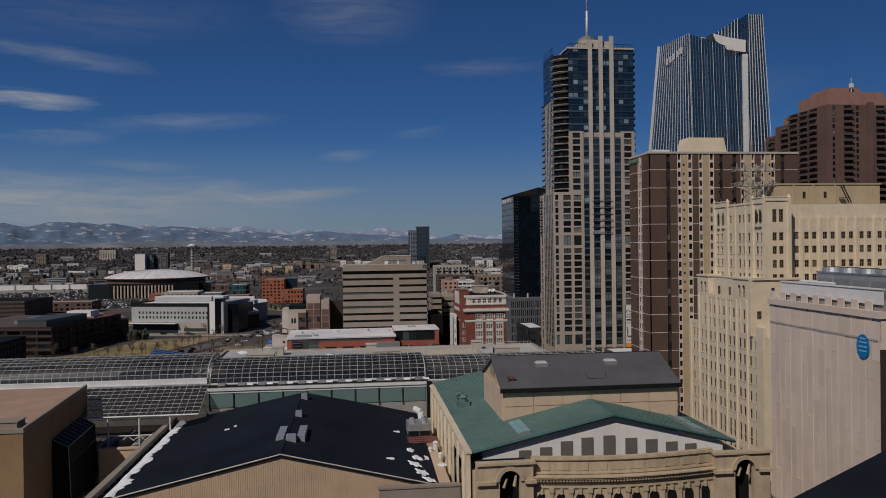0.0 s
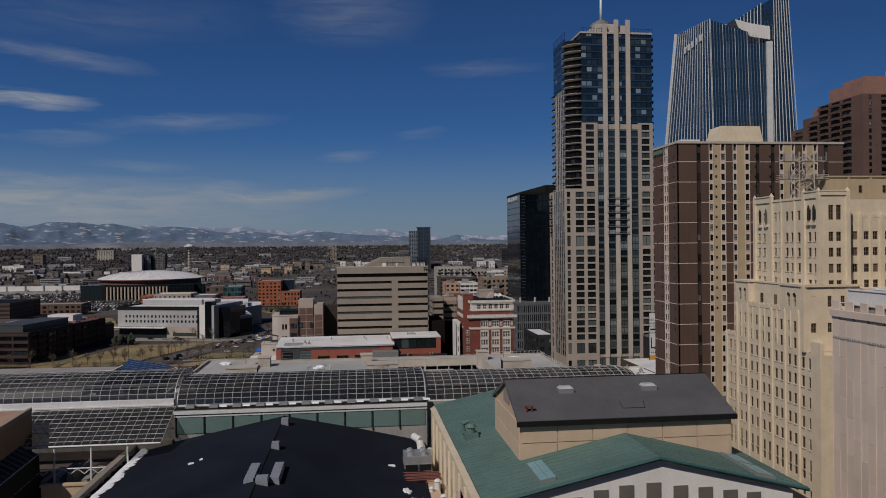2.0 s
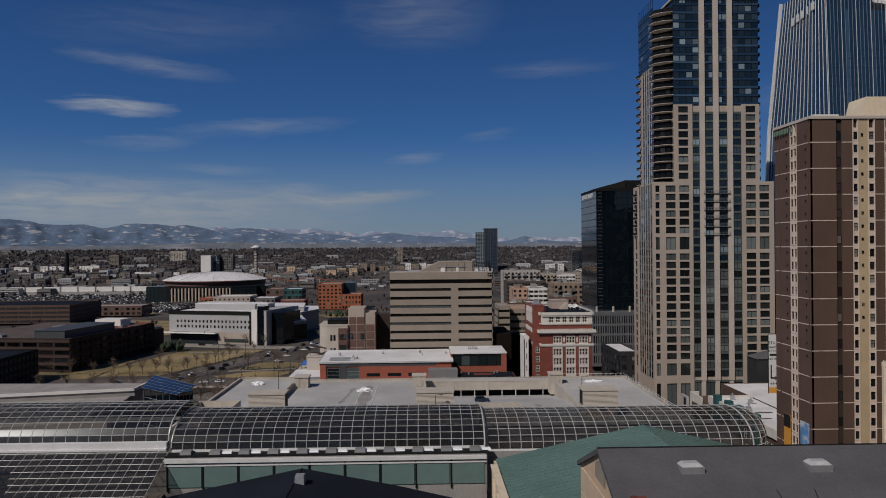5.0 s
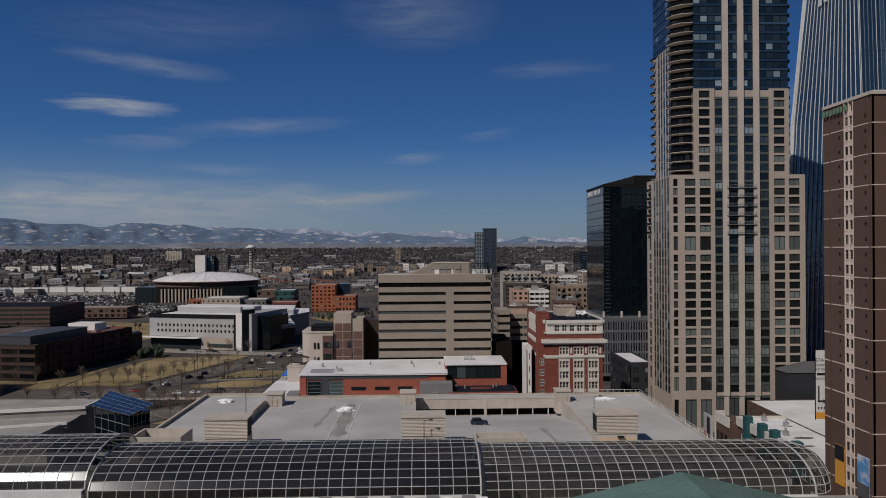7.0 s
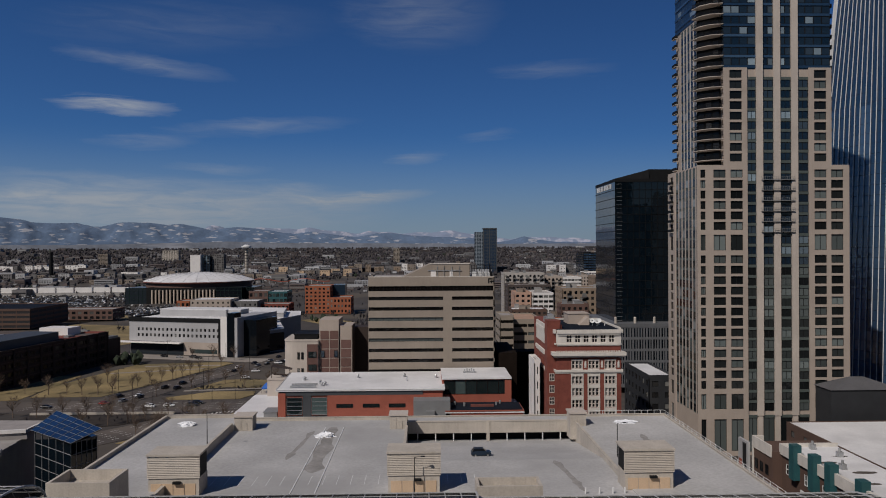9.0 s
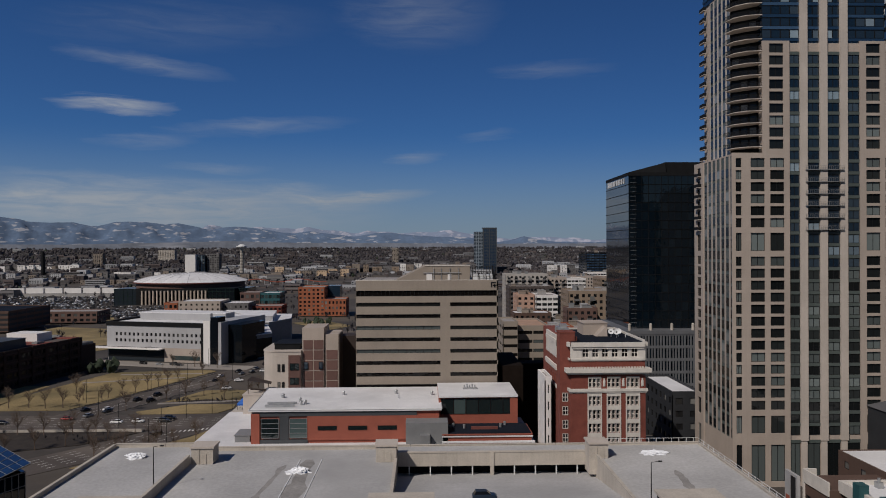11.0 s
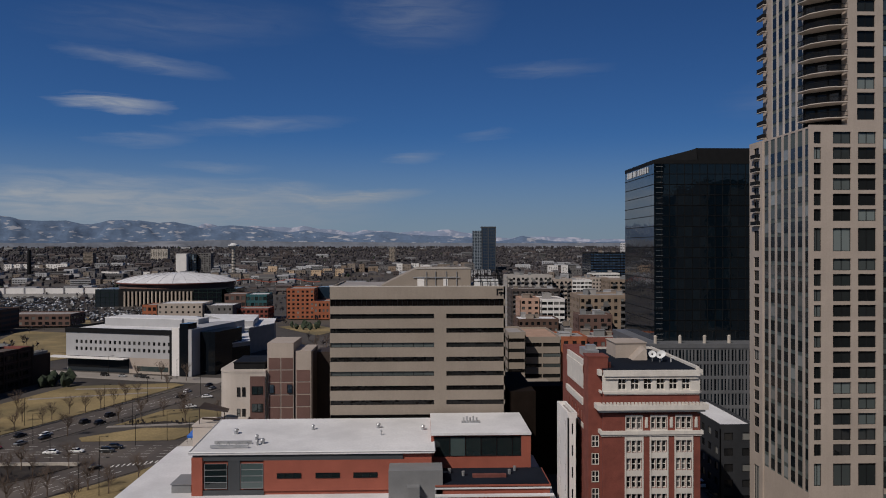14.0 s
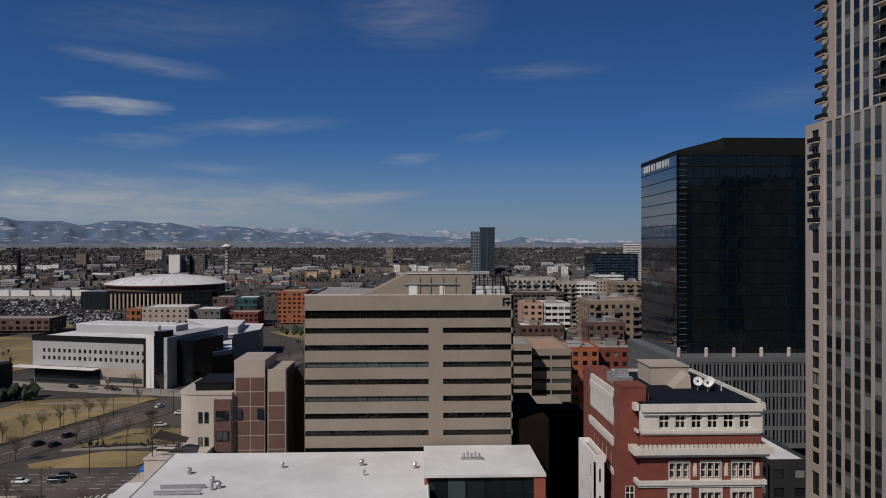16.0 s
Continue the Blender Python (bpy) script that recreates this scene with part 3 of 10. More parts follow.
def range_of_hills(name, radius, depth, table, low, material, label, rough, seed):
    """A mountain range: folded slopes rising to a crest line, in an arc far behind the city."""
    f, cols, rows = Form(), 420, 14
    for i in range(cols + 1):
        px = -500 + 2500 * i / cols
        az, _ = az_el(px, 437)
        top = (437 - crest(px, table)) * math.cos(math.atan((px - 784) / 1315)) / 1315
        for k in range(rows + 1):
            t = k / rows
            r = radius + depth * t
            fold = noise.fractal((px / 40 + t * 1.3 + seed, t * 2.8 - px / 160, seed), 0.9, 2.1, 5) * rough
            z = 65 + r * (low + (top - low) * min(1, t ** 0.75 + fold * math.sin(math.pi * min(1, t)) * 0.9)) if k < rows else 65 + r * top
            z += r * 0.0004 * noise.noise((px / 9, t * 6, seed)) * (k > 0)
            f.v.append((r * math.sin(az), r * math.cos(az), z))
    for i in range(cols):
        for k in range(rows):
            a = i * (rows + 1) + k
            f.f.append((a, a + rows + 1, a + rows + 2, a + 1))
            f.m.append(0)
    lone(name, f, material, label, "mountain range", kind="structure", smooth=True)


SNOWY = ((0, 400), (300, 402), (369, 404.5), (374, 399.4), (384, 394.4), (402, 397.0), (420, 404.8), (466, 398.8), (491, 401.0), (517, 401.1), (532, 402.7), (553, 399.2),
         (573, 403.9), (604, 405.6), (635, 410.9), (655, 405.8), (675, 408.5), (691, 407.6), (711, 411.2), (737, 408.8), (767, 408.9), (783, 406.5), (798, 405.5), (813, 409.2),
         (829, 411.8), (900, 421.3), (921, 417.3), (941, 418.5), (961, 417.5), (987, 419.7), (1007, 418.8), (1038, 423.0))
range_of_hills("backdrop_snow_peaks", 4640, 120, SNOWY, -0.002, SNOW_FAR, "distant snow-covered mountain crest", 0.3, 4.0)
range_of_hills("backdrop_mountains", 4450, 150, PEAKS, -0.001, ROCK, "mountains with snow patches along the horizon, distance haze put into their blue-grey", 0.34, 1.0)
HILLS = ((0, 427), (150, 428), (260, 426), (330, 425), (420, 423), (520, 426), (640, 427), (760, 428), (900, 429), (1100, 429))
range_of_hills("backdrop_foothills", 4380, 60, HILLS, -0.003, FOOT, "low foothills below the mountains, haze put into their pale colour", 0.08, 7.0)

# ---- far city ----
rng = random.Random(7)


def sector(r0, r1, a0=-44, a1=40):
    r = math.sqrt(rng.uniform(r0 * r0, r1 * r1))
    a = radians(rng.uniform(a0, a1))
    return r * math.sin(a), r * math.cos(a)


def blob(f, x, y, z, w, h):
    """An uneven little crown: a jagged spindle with a stem."""
    k, n = 5, len(f.v)
    a0 = rng.uniform(0, 6)
    for zz, ww in ((0.18, 0.55), (0.55, 1.0), (0.82, 0.6)):
        for i in range(k):
            a = a0 + 6.283 * i / k + rng.uniform(-0.4, 0.4)
            q = w * ww * rng.uniform(0.3, 0.62)
            f.v.append((x + q * math.cos(a), y + q * math.sin(a), z + h * (zz + rng.uniform(-0.1, 0.1))))
    f.v.append((x + rng.uniform(-0.2, 0.2) * w, y, z + h))
    f.v.append((x, y, z))
    for j in (0, 1):
        f.f += [(n + j * k + i, n + j * k + (i + 1) % k, n + (j + 1) * k + (i + 1) % k, n + (j + 1) * k + i) for i in range(k)]
    f.f += [(n + 2 * k + i, n + 2 * k + (i + 1) % k, n + 3 * k) for i in range(k)] + [(n + (i + 1) % k, n + i, n + 3 * k + 1) for i in range(k)]
    f.m += [0] * (4 * k)


def twig_tree(f, x, y, z, h):
    """A far leafless tree: a stem and a fan of thin uneven branches."""
    f.tube((x, y, z), (x, y, z + h * 0.45), h * 0.025, h * 0.015, 3)
    for k in range(22):
        a, e = rng.uniform(0, 6.283), rng.uniform(0.35, 1.45)
        base = z + h * rng.uniform(0.25, 0.5)
        l = h * rng.uniform(0.28, 0.55)
        tip = Vector((x + l * math.cos(a) * math.cos(e), y + l * math.sin(a) * math.cos(e), base + l * math.sin(e)))
        side = Vector((-math.sin(a), math.cos(a), rng.uniform(-0.5, 0.5))) * h * 0.035
        f.face([(x, y, base), tuple((Vector((x, y, base)) * 0.4 + tip * 0.6) + side), tuple(tip), tuple((Vector((x, y, base)) * 0.4 + tip * 0.6) - side)])


CLEAR = [(-412, -218, 1150, 1340), (-205, -70, 590, 770)]   # round the arena, round the civic building


def free(x, y, pad=0):
    return not any(a - pad < x < b + pad and c - pad < y < d + pad for a, b, c, d in CLEAR)


far_trees, near_trees, pines = Form(), Form(), Form()
for k in range(21000):
    x, y = sector(1500, 4350) if k % 4 else sector(1350, 2300)
    if free(x, y, 10) and noise.noise((x / 160, y / 160, 0)) > -0.25:
        if math.hypot(x, y) < 2100 and noise.noise((x / 110, y / 70, 3)) < 0.05:
            continue
        s = rng.uniform(0.45, 0.85) if math.hypot(x, y) < 2300 else rng.uniform(0.6, 1.2)
        blob(pines if k % 45 == 0 else far_trees, x, y, ground_z(x, y) - 0.5, 10 * s, 11 * s)
for k in range(2600):
    x, y = sector(700, 1450, -44, 24)
    if free(x, y) and noise.noise((x / 60, y / 60, 5)) > 0.0 and not (-20 < x < 60 and y < 900):
        twig_tree(near_trees, x, y, ground_z(x, y) - 0.3, rng.uniform(5, 10))
lone("far_trees", far_trees, TWIG, "bare brown winter trees filling the far suburbs", "trees", kind="stuff")
lone("middle_trees", near_trees, TWIG, "bare brown winter trees among the nearer blocks", "trees", kind="stuff")
lone("far_evergreens", pines, EVERGREEN, "dark evergreens scattered through the suburbs", "trees", kind="stuff")
HOUSE_W = mat("pale_house", (0.33, 0.335, 0.35), 0.8, 0.1, 0.05, 1, rand=0.45, bump=0)
HOUSE_B = mat("brick_house", (0.10, 0.08, 0.078), 0.9, 0.1, 0.05, 1, rand=0.4, bump=0)
HOUSE_G = mat("grey_house", (0.12, 0.115, 0.118), 0.9, 0.1, 0.05, 1, rand=0.5, bump=0)
ROOF_R = mat("house_roofing", (0.085, 0.078, 0.078), 0.9, 0.1, 0.05, 1, rand=0.6, bump=0)
towns = [Form(), Form(), Form()]
for k in range(5200):
    x, y = sector(1450, 4200) if k % 3 else sector(1350, 2600)
    if not free(x, y, 30) or noise.noise((x / 220, y / 220, 2)) < -0.18:
        continue
    g, z = towns[rng.choice((0, 1, 1, 2, 2))], ground_z(x, y)
    big = rng.random() < 0.1
    w, d, h = (rng.uniform(18, 50), rng.uniform(12, 30), rng.uniform(7, 15)) if big else (rng.uniform(6, 11.5), rng.uniform(7, 11), rng.uniform(3, 5.5))
    g.box(x - w / 2, x + w / 2, y - d / 2, y + d / 2, z - 2, z + h)
    if big:
        for q in range(int(h / 3.4)):
            g.box(x - w / 2 + 1, x + w / 2 - 1, y - d / 2 - 0.2, y - d / 2 + 0.2, z + 1 + q * 3.4, z + 2.4 + q * 3.4, 2)
        g.box(x - w / 2 + 0.4, x + w / 2 - 0.4, y - d / 2 + 0.4, y + d / 2 - 0.4, z + h, z + h + 0.5, 1)
    else:
        g.gable(x - w / 2 - 0.5, x + w / 2 + 0.5, y - d / 2 - 0.5, y + d / 2 + 0.5, z + h, z + h + 2.6, rng.choice("xy"), 1)
for k in range(420):
    x, y = sector(1500, 2500)
    if not free(x, y, 30) or noise.noise((x / 260, y / 120, 8)) < -0.05:
        continue
    g, z = towns[rng.choice((0, 0, 0, 1, 2))], ground_z(x, y)
    w, d, h = rng.uniform(16, 48), rng.uniform(12, 24), rng.uniform(6, 14)
    g.box(x - w / 2, x + w / 2, y - d / 2, y + d / 2, z - 2, z + h).box(x - w / 2 + 0.4, x + w / 2 - 0.4, y - d / 2 + 0.4, y + d / 2 - 0.4, z + h, z + h + 0.5, 0)
    for q in range(int(w / 5)):
        for v in range(int(h / 3.4)):
            g.box(x - w / 2 + 1 + q * 5, x - w / 2 + 4 + q * 5, y - d / 2 - 0.2, y - d / 2 + 0.2, z + 1 + v * 3.4, z + 2.5 + v * 3.4, 2)
for g, m, w in zip(towns, (HOUSE_W, HOUSE_B, HOUSE_G), ("pale", "brick", "grey")):
    lone("far_houses", g, (m, ROOF_R, G_WIN), f"far {w} houses and low blocks of the suburbs", "houses", kind="stuff")


def block(name, x0, x1, y0, y1, z0, z1, wall_mat, label, floors=4, bay=4.0, roof_mat=None, glass_mat=None, win=0.6, tall=0.55, limit=0, side=None, category="building", parapet=0.8, depth=0.3):
    """A plain building with storeys and bays of real openings on the sides that can be seen."""
    ob = thing(name, (x0, y0, z0), label, category)
    part("body", Form().box(x0 + depth, x1 - depth, y0 + depth, y1 - depth, z0, z1 - 0.1), wall_mat, ob)
    f = Form()
    for a in ((x0, x1, y0, y0 + 0.4), (x0, x1, y1 - 0.4, y1), (x0, x0 + 0.4, y0 + 0.4, y1 - 0.4), (x1 - 0.4, x1, y0 + 0.4, y1 - 0.4)):
        f.box(*a, z1 - 0.3, z1 + parapet)
    part("parapet", f, wall_mat, ob)
    part("roof", Form().box(x0 + 0.4, x1 - 0.4, y0 + 0.4, y1 - 0.4, z1 - 0.4, z1 + 0.05), roof_mat or GRAVEL_ROOF, ob)
    hh = (z1 - 0.3 - z0) / floors
    rows = [(z0 + i * hh + hh * (1 - tall) / 2, z0 + i * hh + hh * (1 + tall) / 2) for i in range(floors)]
    for sx, sy, sd, width in ((x0, y0 + depth, FRONT, x1 - x0),) + (((x0 + depth, y1, LEFT, y1 - y0),) if side != "right" else ()) + (((x1 - depth, y0, RIGHT, y1 - y0),) if side != "left" else ()):
        n = max(1, int(width / bay))
        st = width / n
        cols = [(st * i + st * (1 - win) / 2, st * i + st * (1 + win) / 2) for i in range(n)]
        facade(ob, sx, sy, sd, width, z0, z1 - 0.3, cols, rows, wall_mat, depth, (1, 1), METAL_DARK, glass_mat, limit=limit)
    return ob


def rooftop_box(ob, x0, x1, y0, y1, z0, z1, m, name="penthouse"):
    return part(name, Form().box(x0, x1, y0, y1, z0, z1).box(x0 - 0.2, x1 + 0.2, y0 - 0.2, y1 + 0.2, z1, z1 + 0.3), m, ob)


# ---- tall beige tower with a spire ----
FL = 3.27
T = thing("residential_tower", (122, 380, 0), "tall beige precast and blue glass tower with balconies and a spire", "skyscraper")
f = Form()
f.box(99.7, 146.2, 363.5, 393, 0, 91)
f.box(107.3, 140.7, 363.5, 391, 91, 121)
f.box(101.7, 140.7, 371, 391, 91, 139)
part("core", f, STONE, T)
part("glass_core", Form().box(107.2, 140.8, 363.6, 391, 121, 163).box(101.4, 107.2, 371, 391, 139, 161), G_BLUE, T, "blue glass upper storeys")


low_rows = [(1.5, 11.5), (14.6, 19.4)] + [(21.0 + i * FL, 21.0 + i * FL + 2.5) for i in range(13)] + [(64.3, 69.2)] + [(70.7 + i * FL, 70.7 + i * FL + 2.5) for i in range(6)]
facade(T, 98.5, 363.4, FRONT, 15.9, 0, 91, [(1.0, 2.6), (5.1, 9.0), (10.5, 14.4)], low_rows, STONE, 0.45, (2, 1), METAL_DARK, G_TOWER, limit=200, wall="front_wall")
facade(T, 133.9, 363.4, FRONT, 12.8, 0, 91, [(1.7, 5.6), (7.0, 10.9)], low_rows, STONE, 0.45, (2, 1), METAL_DARK, G_TOWER, limit=200, wall="front_wall")
mid_rows = [(92.1 + i * FL, 92.1 + i * FL + 2.5) for i in range(9)]
facade(T, 106.9, 363.4, FRONT, 7.5, 91, 121.5, [(1.9, 5.8)], mid_rows, STONE, 0.45, (2, 1), METAL_DARK, G_TOWER, wall="upper_wall")
facade(T, 133.9, 363.4, FRONT, 7.2, 91, 121.5, [(1.7, 5.6)], mid_rows, STONE, 0.45, (2, 1), METAL_DARK, G_TOWER, wall="upper_wall")
# glass strips between the piers, and the piers
SPANDREL = mat("green_grey_spandrel", (0.075, 0.092, 0.088), 0.5, 0.1)
strip_rows = [(1.2, 12.5)] + [(14 + i * FL, 14 + i * FL + 3.12) for i in range(32)]
for a, b in ((114.4, 117.3), (119.3, 122.8), (124.8, 128.4), (130.4, 133.9)):
    sp = Form().box(0, b - a, -0.25, 0, 0, 0.87).mesh("spandrel", SPANDREL)
    for r0, r1 in strip_rows:
        if r1 < 121:
            piece("spandrel", sp, T, pose(a, 363.5, r1 - 0.72))
    for r0, r1 in strip_rows:
        if r1 < 121.2:
            piece("window", pane_mesh(b - a - 0.1, r1 - r0 - 0.72 + 0.001, (2, 1), METAL_DARK, G_TOWER if r1 < 60 else G_BLUE), T, pose(a + 0.05, 363.48, r0))
for a, top in ((117.3, 167.5), (122.8, 169.5), (128.4, 169.5)):
    f = Form().box(a, a + 2.0, 362.75, 363.7, 12.5, top).box(a + 0.25, a + 1.75, 362.95, 363.7, 0, 12.5)
    part("pier", f, STONE_PALE, T)
# upper glass, floor by floor, across the front and on the left
for i in range(13):
    z = 121.5 + i * FL
    for a, b, n in ((107, 117.3, 4), (119.3, 122.8, 2), (124.8, 128.4, 2), (130.4, 141, 4)):
        w = (b - a) / n
        for k in range(n):
            piece("window", pane_mesh(w - 0.04, 2.3, (1, 1), METAL_DARK, G_BLUE), T, pose(a + k * w, 363.55, z + 0.85))
        part("spandrel", Form().box(a, b, 363.42, 363.62, z, z + 0.8), G_BLUEGREY, T)
up = Form()
for i in range(22):
    z = 91.4 + i * FL
    if z > 139:
        up.box(101.2, 101.5, 371, 391, z, z + 0.7)
        up.box(101.5, 107, 370.8, 371, z, z + 0.7)
part("spandrel", up, G_BLUEGREY, T)
f = Form()
for i in range(7):
    z = 139.5 + i * FL
    for k in range(7):
        f.box(101.3, 101.4, 371.2 + k * 2.75, 371.2 + k * 2.75 + 2.6, z + 0.7, z + 3.2)
part("glazing", f, G_BLUE, T, "blue glass corner storeys")
# corner balconies
BALC = Form()
poly = [(107.0, 363.1), (107.0, 371.0), (101.0, 371.0), (99.6, 370.2), (100.6, 366.4), (103.2, 363.9)]
BALC.prism(poly[::-1], 0, 0.17)
bal_mesh = BALC.mesh("balcony", STONE_PALE)
rail = Form()
line = [(107.0, 363.15), (103.2, 363.95), (100.7, 366.4), (99.7, 370.2)]
for (ax, ay), (bx, by) in zip(line, line[1:]):
    rail.tube((ax, ay, 1.35), (bx, by, 1.35), 0.07, sides=4).tube((ax, ay, 0.4), (bx, by, 0.4), 0.05, sides=4)
    for q in range(19):
        t = q / 18
        rail.tube((ax + (bx - ax) * t, ay + (by - ay) * t, 0.17), (ax + (bx - ax) * t, ay + (by - ay) * t, 1.35), 0.035, sides=3)
rail_mesh = rail.mesh("railing", METAL_DARK)
for i in range(21):
    z = 92.6 + i * FL
    b = piece("balcony", bal_mesh, T, pose(0, 0, z))
    r = piece("railing", rail_mesh, b, pose(0, 0, z))
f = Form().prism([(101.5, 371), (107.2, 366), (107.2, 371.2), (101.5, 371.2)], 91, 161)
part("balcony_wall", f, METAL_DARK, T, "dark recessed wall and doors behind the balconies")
door = pane_mesh(2.0, 2.4, (1, 1), METAL_DARK, G_WIN)
for i in range(21):
    for k in range(3):
        t = 0.06 + k * 0.31
        piece("balcony_door", door, T, pose(101.42 + 5.7 * t, 370.9 - 5 * t, 92.9 + i * FL, 0, 0, -41.3))
side_b = Form().box(0, 1.5, 0, 6, 0, 0.18)
side_b.box(1.44, 1.5, 0, 6, 0.18, 1.2).box(0, 1.44, 0, 0.06, 0.18, 1.2)
sb = side_b.mesh("balcony", METAL_DARK)
for i in range(22):
    piece("balcony", sb, T, pose(140.7, 364.5, 91.8 + i * FL))
# stack of middle balconies
mb = Form().box(0, 10.6, -1.1, 0, 0, 0.14)
for q in range(19):
    mb.box(q * 0.58, q * 0.58 + 0.04, -1.1, -1.06, 0.14, 1.1)
mb.box(0, 10.6, -1.1, -1.04, 1.1, 1.16).box(0, 0.06, -1.1, 0, 1.1, 1.16).box(10.54, 10.6, -1.1, 0, 1.1, 1.16)
mbm = mb.mesh("balcony", METAL_GREY)
for i in range(6):
    piece("balcony", mbm, T, pose(118.6, 363.4, 69.9 + i * FL))
# side seen from the park: piers, glass strips and a window column
facade(T, 99.6, 393, LEFT, 7.0, 0, 91, [(2.4, 5.2)], low_rows, STONE, 0.4, (2, 1), wall="side_wall")
facade(T, 99.69, 386, LEFT, 22.6, 0, 91, [(0.5 + k * 3.15, 2.5 + k * 3.15) for k in range(7)], [(12.5, 90.6)], STONE, 0.16, (1, 1), SPANDREL, SPANDREL, wall="side_wall", name="spandrel", split="side_pier")
facade(T, 101.69, 386, LEFT, 15.0, 91, 139, [(0.5 + k * 3.0, 2.4 + k * 3.0) for k in range(5)], [(91.2, 138.6)], STONE_PALE, 0.16, (1, 1), SPANDREL, SPANDREL, wall="side_wall", name="spandrel", split="side_pier")
low_pane, high_pane = Form().box(0, 1.84, -0.05, 0, 0, 2.35).mesh("window", G_SIDE), Form().box(0, 1.74, -0.05, 0, 0, 2.35).mesh("window", G_SIDE)
for x, pane, z0, n, st, cols in ((99.58, low_pane, 12.9, 23, 3.15, 7), (101.58, high_pane, 91.6, 14, 3.0, 5)):
    for i in range(n):
        for k in range(cols):
            piece("window", pane, T, pose(x, 386 - 0.58 - st * k, z0 + i * FL, 0, 0, LEFT))
sb2 = Form().box(-0.9, 0, 0, 3.4, 0, 0.16, 1).box(-0.9, -0.86, 0, 3.4, 0.16, 1.1).box(-0.9, 0, 0, 0.04, 0.16, 1.1)
sb2m = sb2.mesh("balcony", METAL_DARK, STONE_PALE)
for i in range(6):
    piece("balcony", sb2m, T, pose(99.2, 387.2, 70.4 + i * FL))
for i in range(15):
    piece("balcony", sb2m, T, pose(101.2, 388.0, 91.8 + i * FL))
# crown and spire
f = Form().box(117.0, 130.6, 364.4, 384, 163, 167.2).box(106.6, 141.2, 363.2, 391.2, 163, 163.8).box(116, 126, 370, 390, 163.8, 169.5)
part("crown", f, STONE_PALE, T)
f = Form()
for k in range(9):
    t = math.pi / 2 * k / 9
    f.prism([(121 + 5.4 * math.cos(t) * math.cos(a), 376 + 5.4 * math.cos(t) * math.sin(a)) for a in (2 * math.pi * i / 16 for i in range(16))], 169.5 + 0.42 * k, 169.5 + 0.42 * (k + 1))
part("cap", f, METAL_GREY, T, "grey domed roof cap")
part("spire", Form().tube((121, 376, 172), (121, 376, 186), 0.75, 0.5, 10).tube((121, 376, 186), (121, 376, 216), 0.45, 0.12, 8), METAL_PALE, T, "slender white spire", smooth=True)
f = Form()
for x0, y0, x1, y1 in ((107, 363.4, 117, 363.4), (131, 363.4, 141, 363.4), (101.4, 371, 101.4, 391)):
    n = 8
    for k in range(n + 1):
        x, y = x0 + (x1 - x0) * k / n, y0 + (y1 - y0) * k / n
        f.box(x - 0.06, x + 0.06, y - 0.06, y + 0.06, 161, 165.6)
    f.tube((x0, y0, 165.5), (x1, y1, 165.5), 0.09, sides=4)
part("roof_screen", f, METAL_DARK, T, "open dark metal screen round the roof")

# ---- black glass office tower on a metal podium ----
B = thing("office_tower", (122, 508, 0), "black glass office tower with a sloping roof over a metal-clad podium", "skyscraper")
part("core", Form().box(105.3, 152, 488.3, 528, 26, 97), METAL_DARK, B)
part("roof", Form().prism([(105, 488), (152, 488), (152, 528), (105, 528)], 97, 98.5).prism([(122, 490), (152, 490), (152, 524), (122, 524)], 98.5, 103.2)
     .face([(105, 488, 98.5), (122, 490, 103), (122, 524, 103), (105, 528, 98.5)]).face([(105, 488, 98.5), (122, 488.5, 98.5), (122, 490, 103)]), METAL_DARK, B, "charcoal metal sloping roof")
for i in range(17):
    z = 29.5 + i * 3.98
    for k in range(16):
        piece("pane", pane_mesh(2.85, 3.85, (1, 1), METAL_DARK, G_BLACK, 0.06), B, pose(105.2 + k * 2.93, 488.25, z))
g = Form()
rung = Form().box(0, 2.6, -0.16, 0, 0, 0.1).mesh("corner_rail", METAL_GREY)
for i in range(34):
    piece("corner_rail", rung, B, pose(105.9, 488.2, 30.2 + i * 1.99))
for i in range(17):
    z = 29.5 + i * 3.98
    part("floor_band", Form().box(104.9, 105.2, 488, 528, z - 0.14, z + 0.06), METAL_DARK, B)
    for k in range(14):
        g.box(105.1, 105.25, 488.2 + k * 2.85, 488.2 + k * 2.85 + 2.77, z + 0.06, z + 3.8)
tagged(part("side_glazing", g, G_SIDE_BOOST, B), kind="stuff")
f = Form()
for k, w in enumerate((1.0, 1.1, 0.6, 1.0, 0.4, 1.0, 0.9, 0.7, 0.7, 0.3)):
    f.box(104.8, 104.95, 524 - k * 3.1 - w * 2, 524 - k * 3.1, 94.2, 96.6)
part("sign", f, METAL_PALE, B, "white sign bars along the roof edge")
# podium of vertical fins and slit windows
PODIUM = mat("blue_grey_metal_cladding", (0.12, 0.125, 0.135), 0.55, 0.12, 0.3, 4, rand=0.06, spec=0.3)
P = thing("podium_building", (130, 480, 0), "grey metal-clad podium with slit windows and fins", "building")
part("body", Form().box(100.3, 166, 478.3, 530, 0, 29.2).box(100.0, 166, 477.9, 530, 28.2, 29.7), PODIUM, P)
rows = [(1.5, 6.0)] + [(7.1 + i * 5.4, 11.5 + i * 5.4) for i in range(4)]
slit = [(0.4 + 1.3 * k, 0.4 + 1.3 * k + (0.95 if (k * 7) % 5 < 2 else 0.72)) for k in range(49)]
facade(P, 100.3, 478.3, FRONT, 65, 0, 28.2, slit, rows, PODIUM, 0.25, (1, 1), PODIUM, G_STRIP, limit=260)
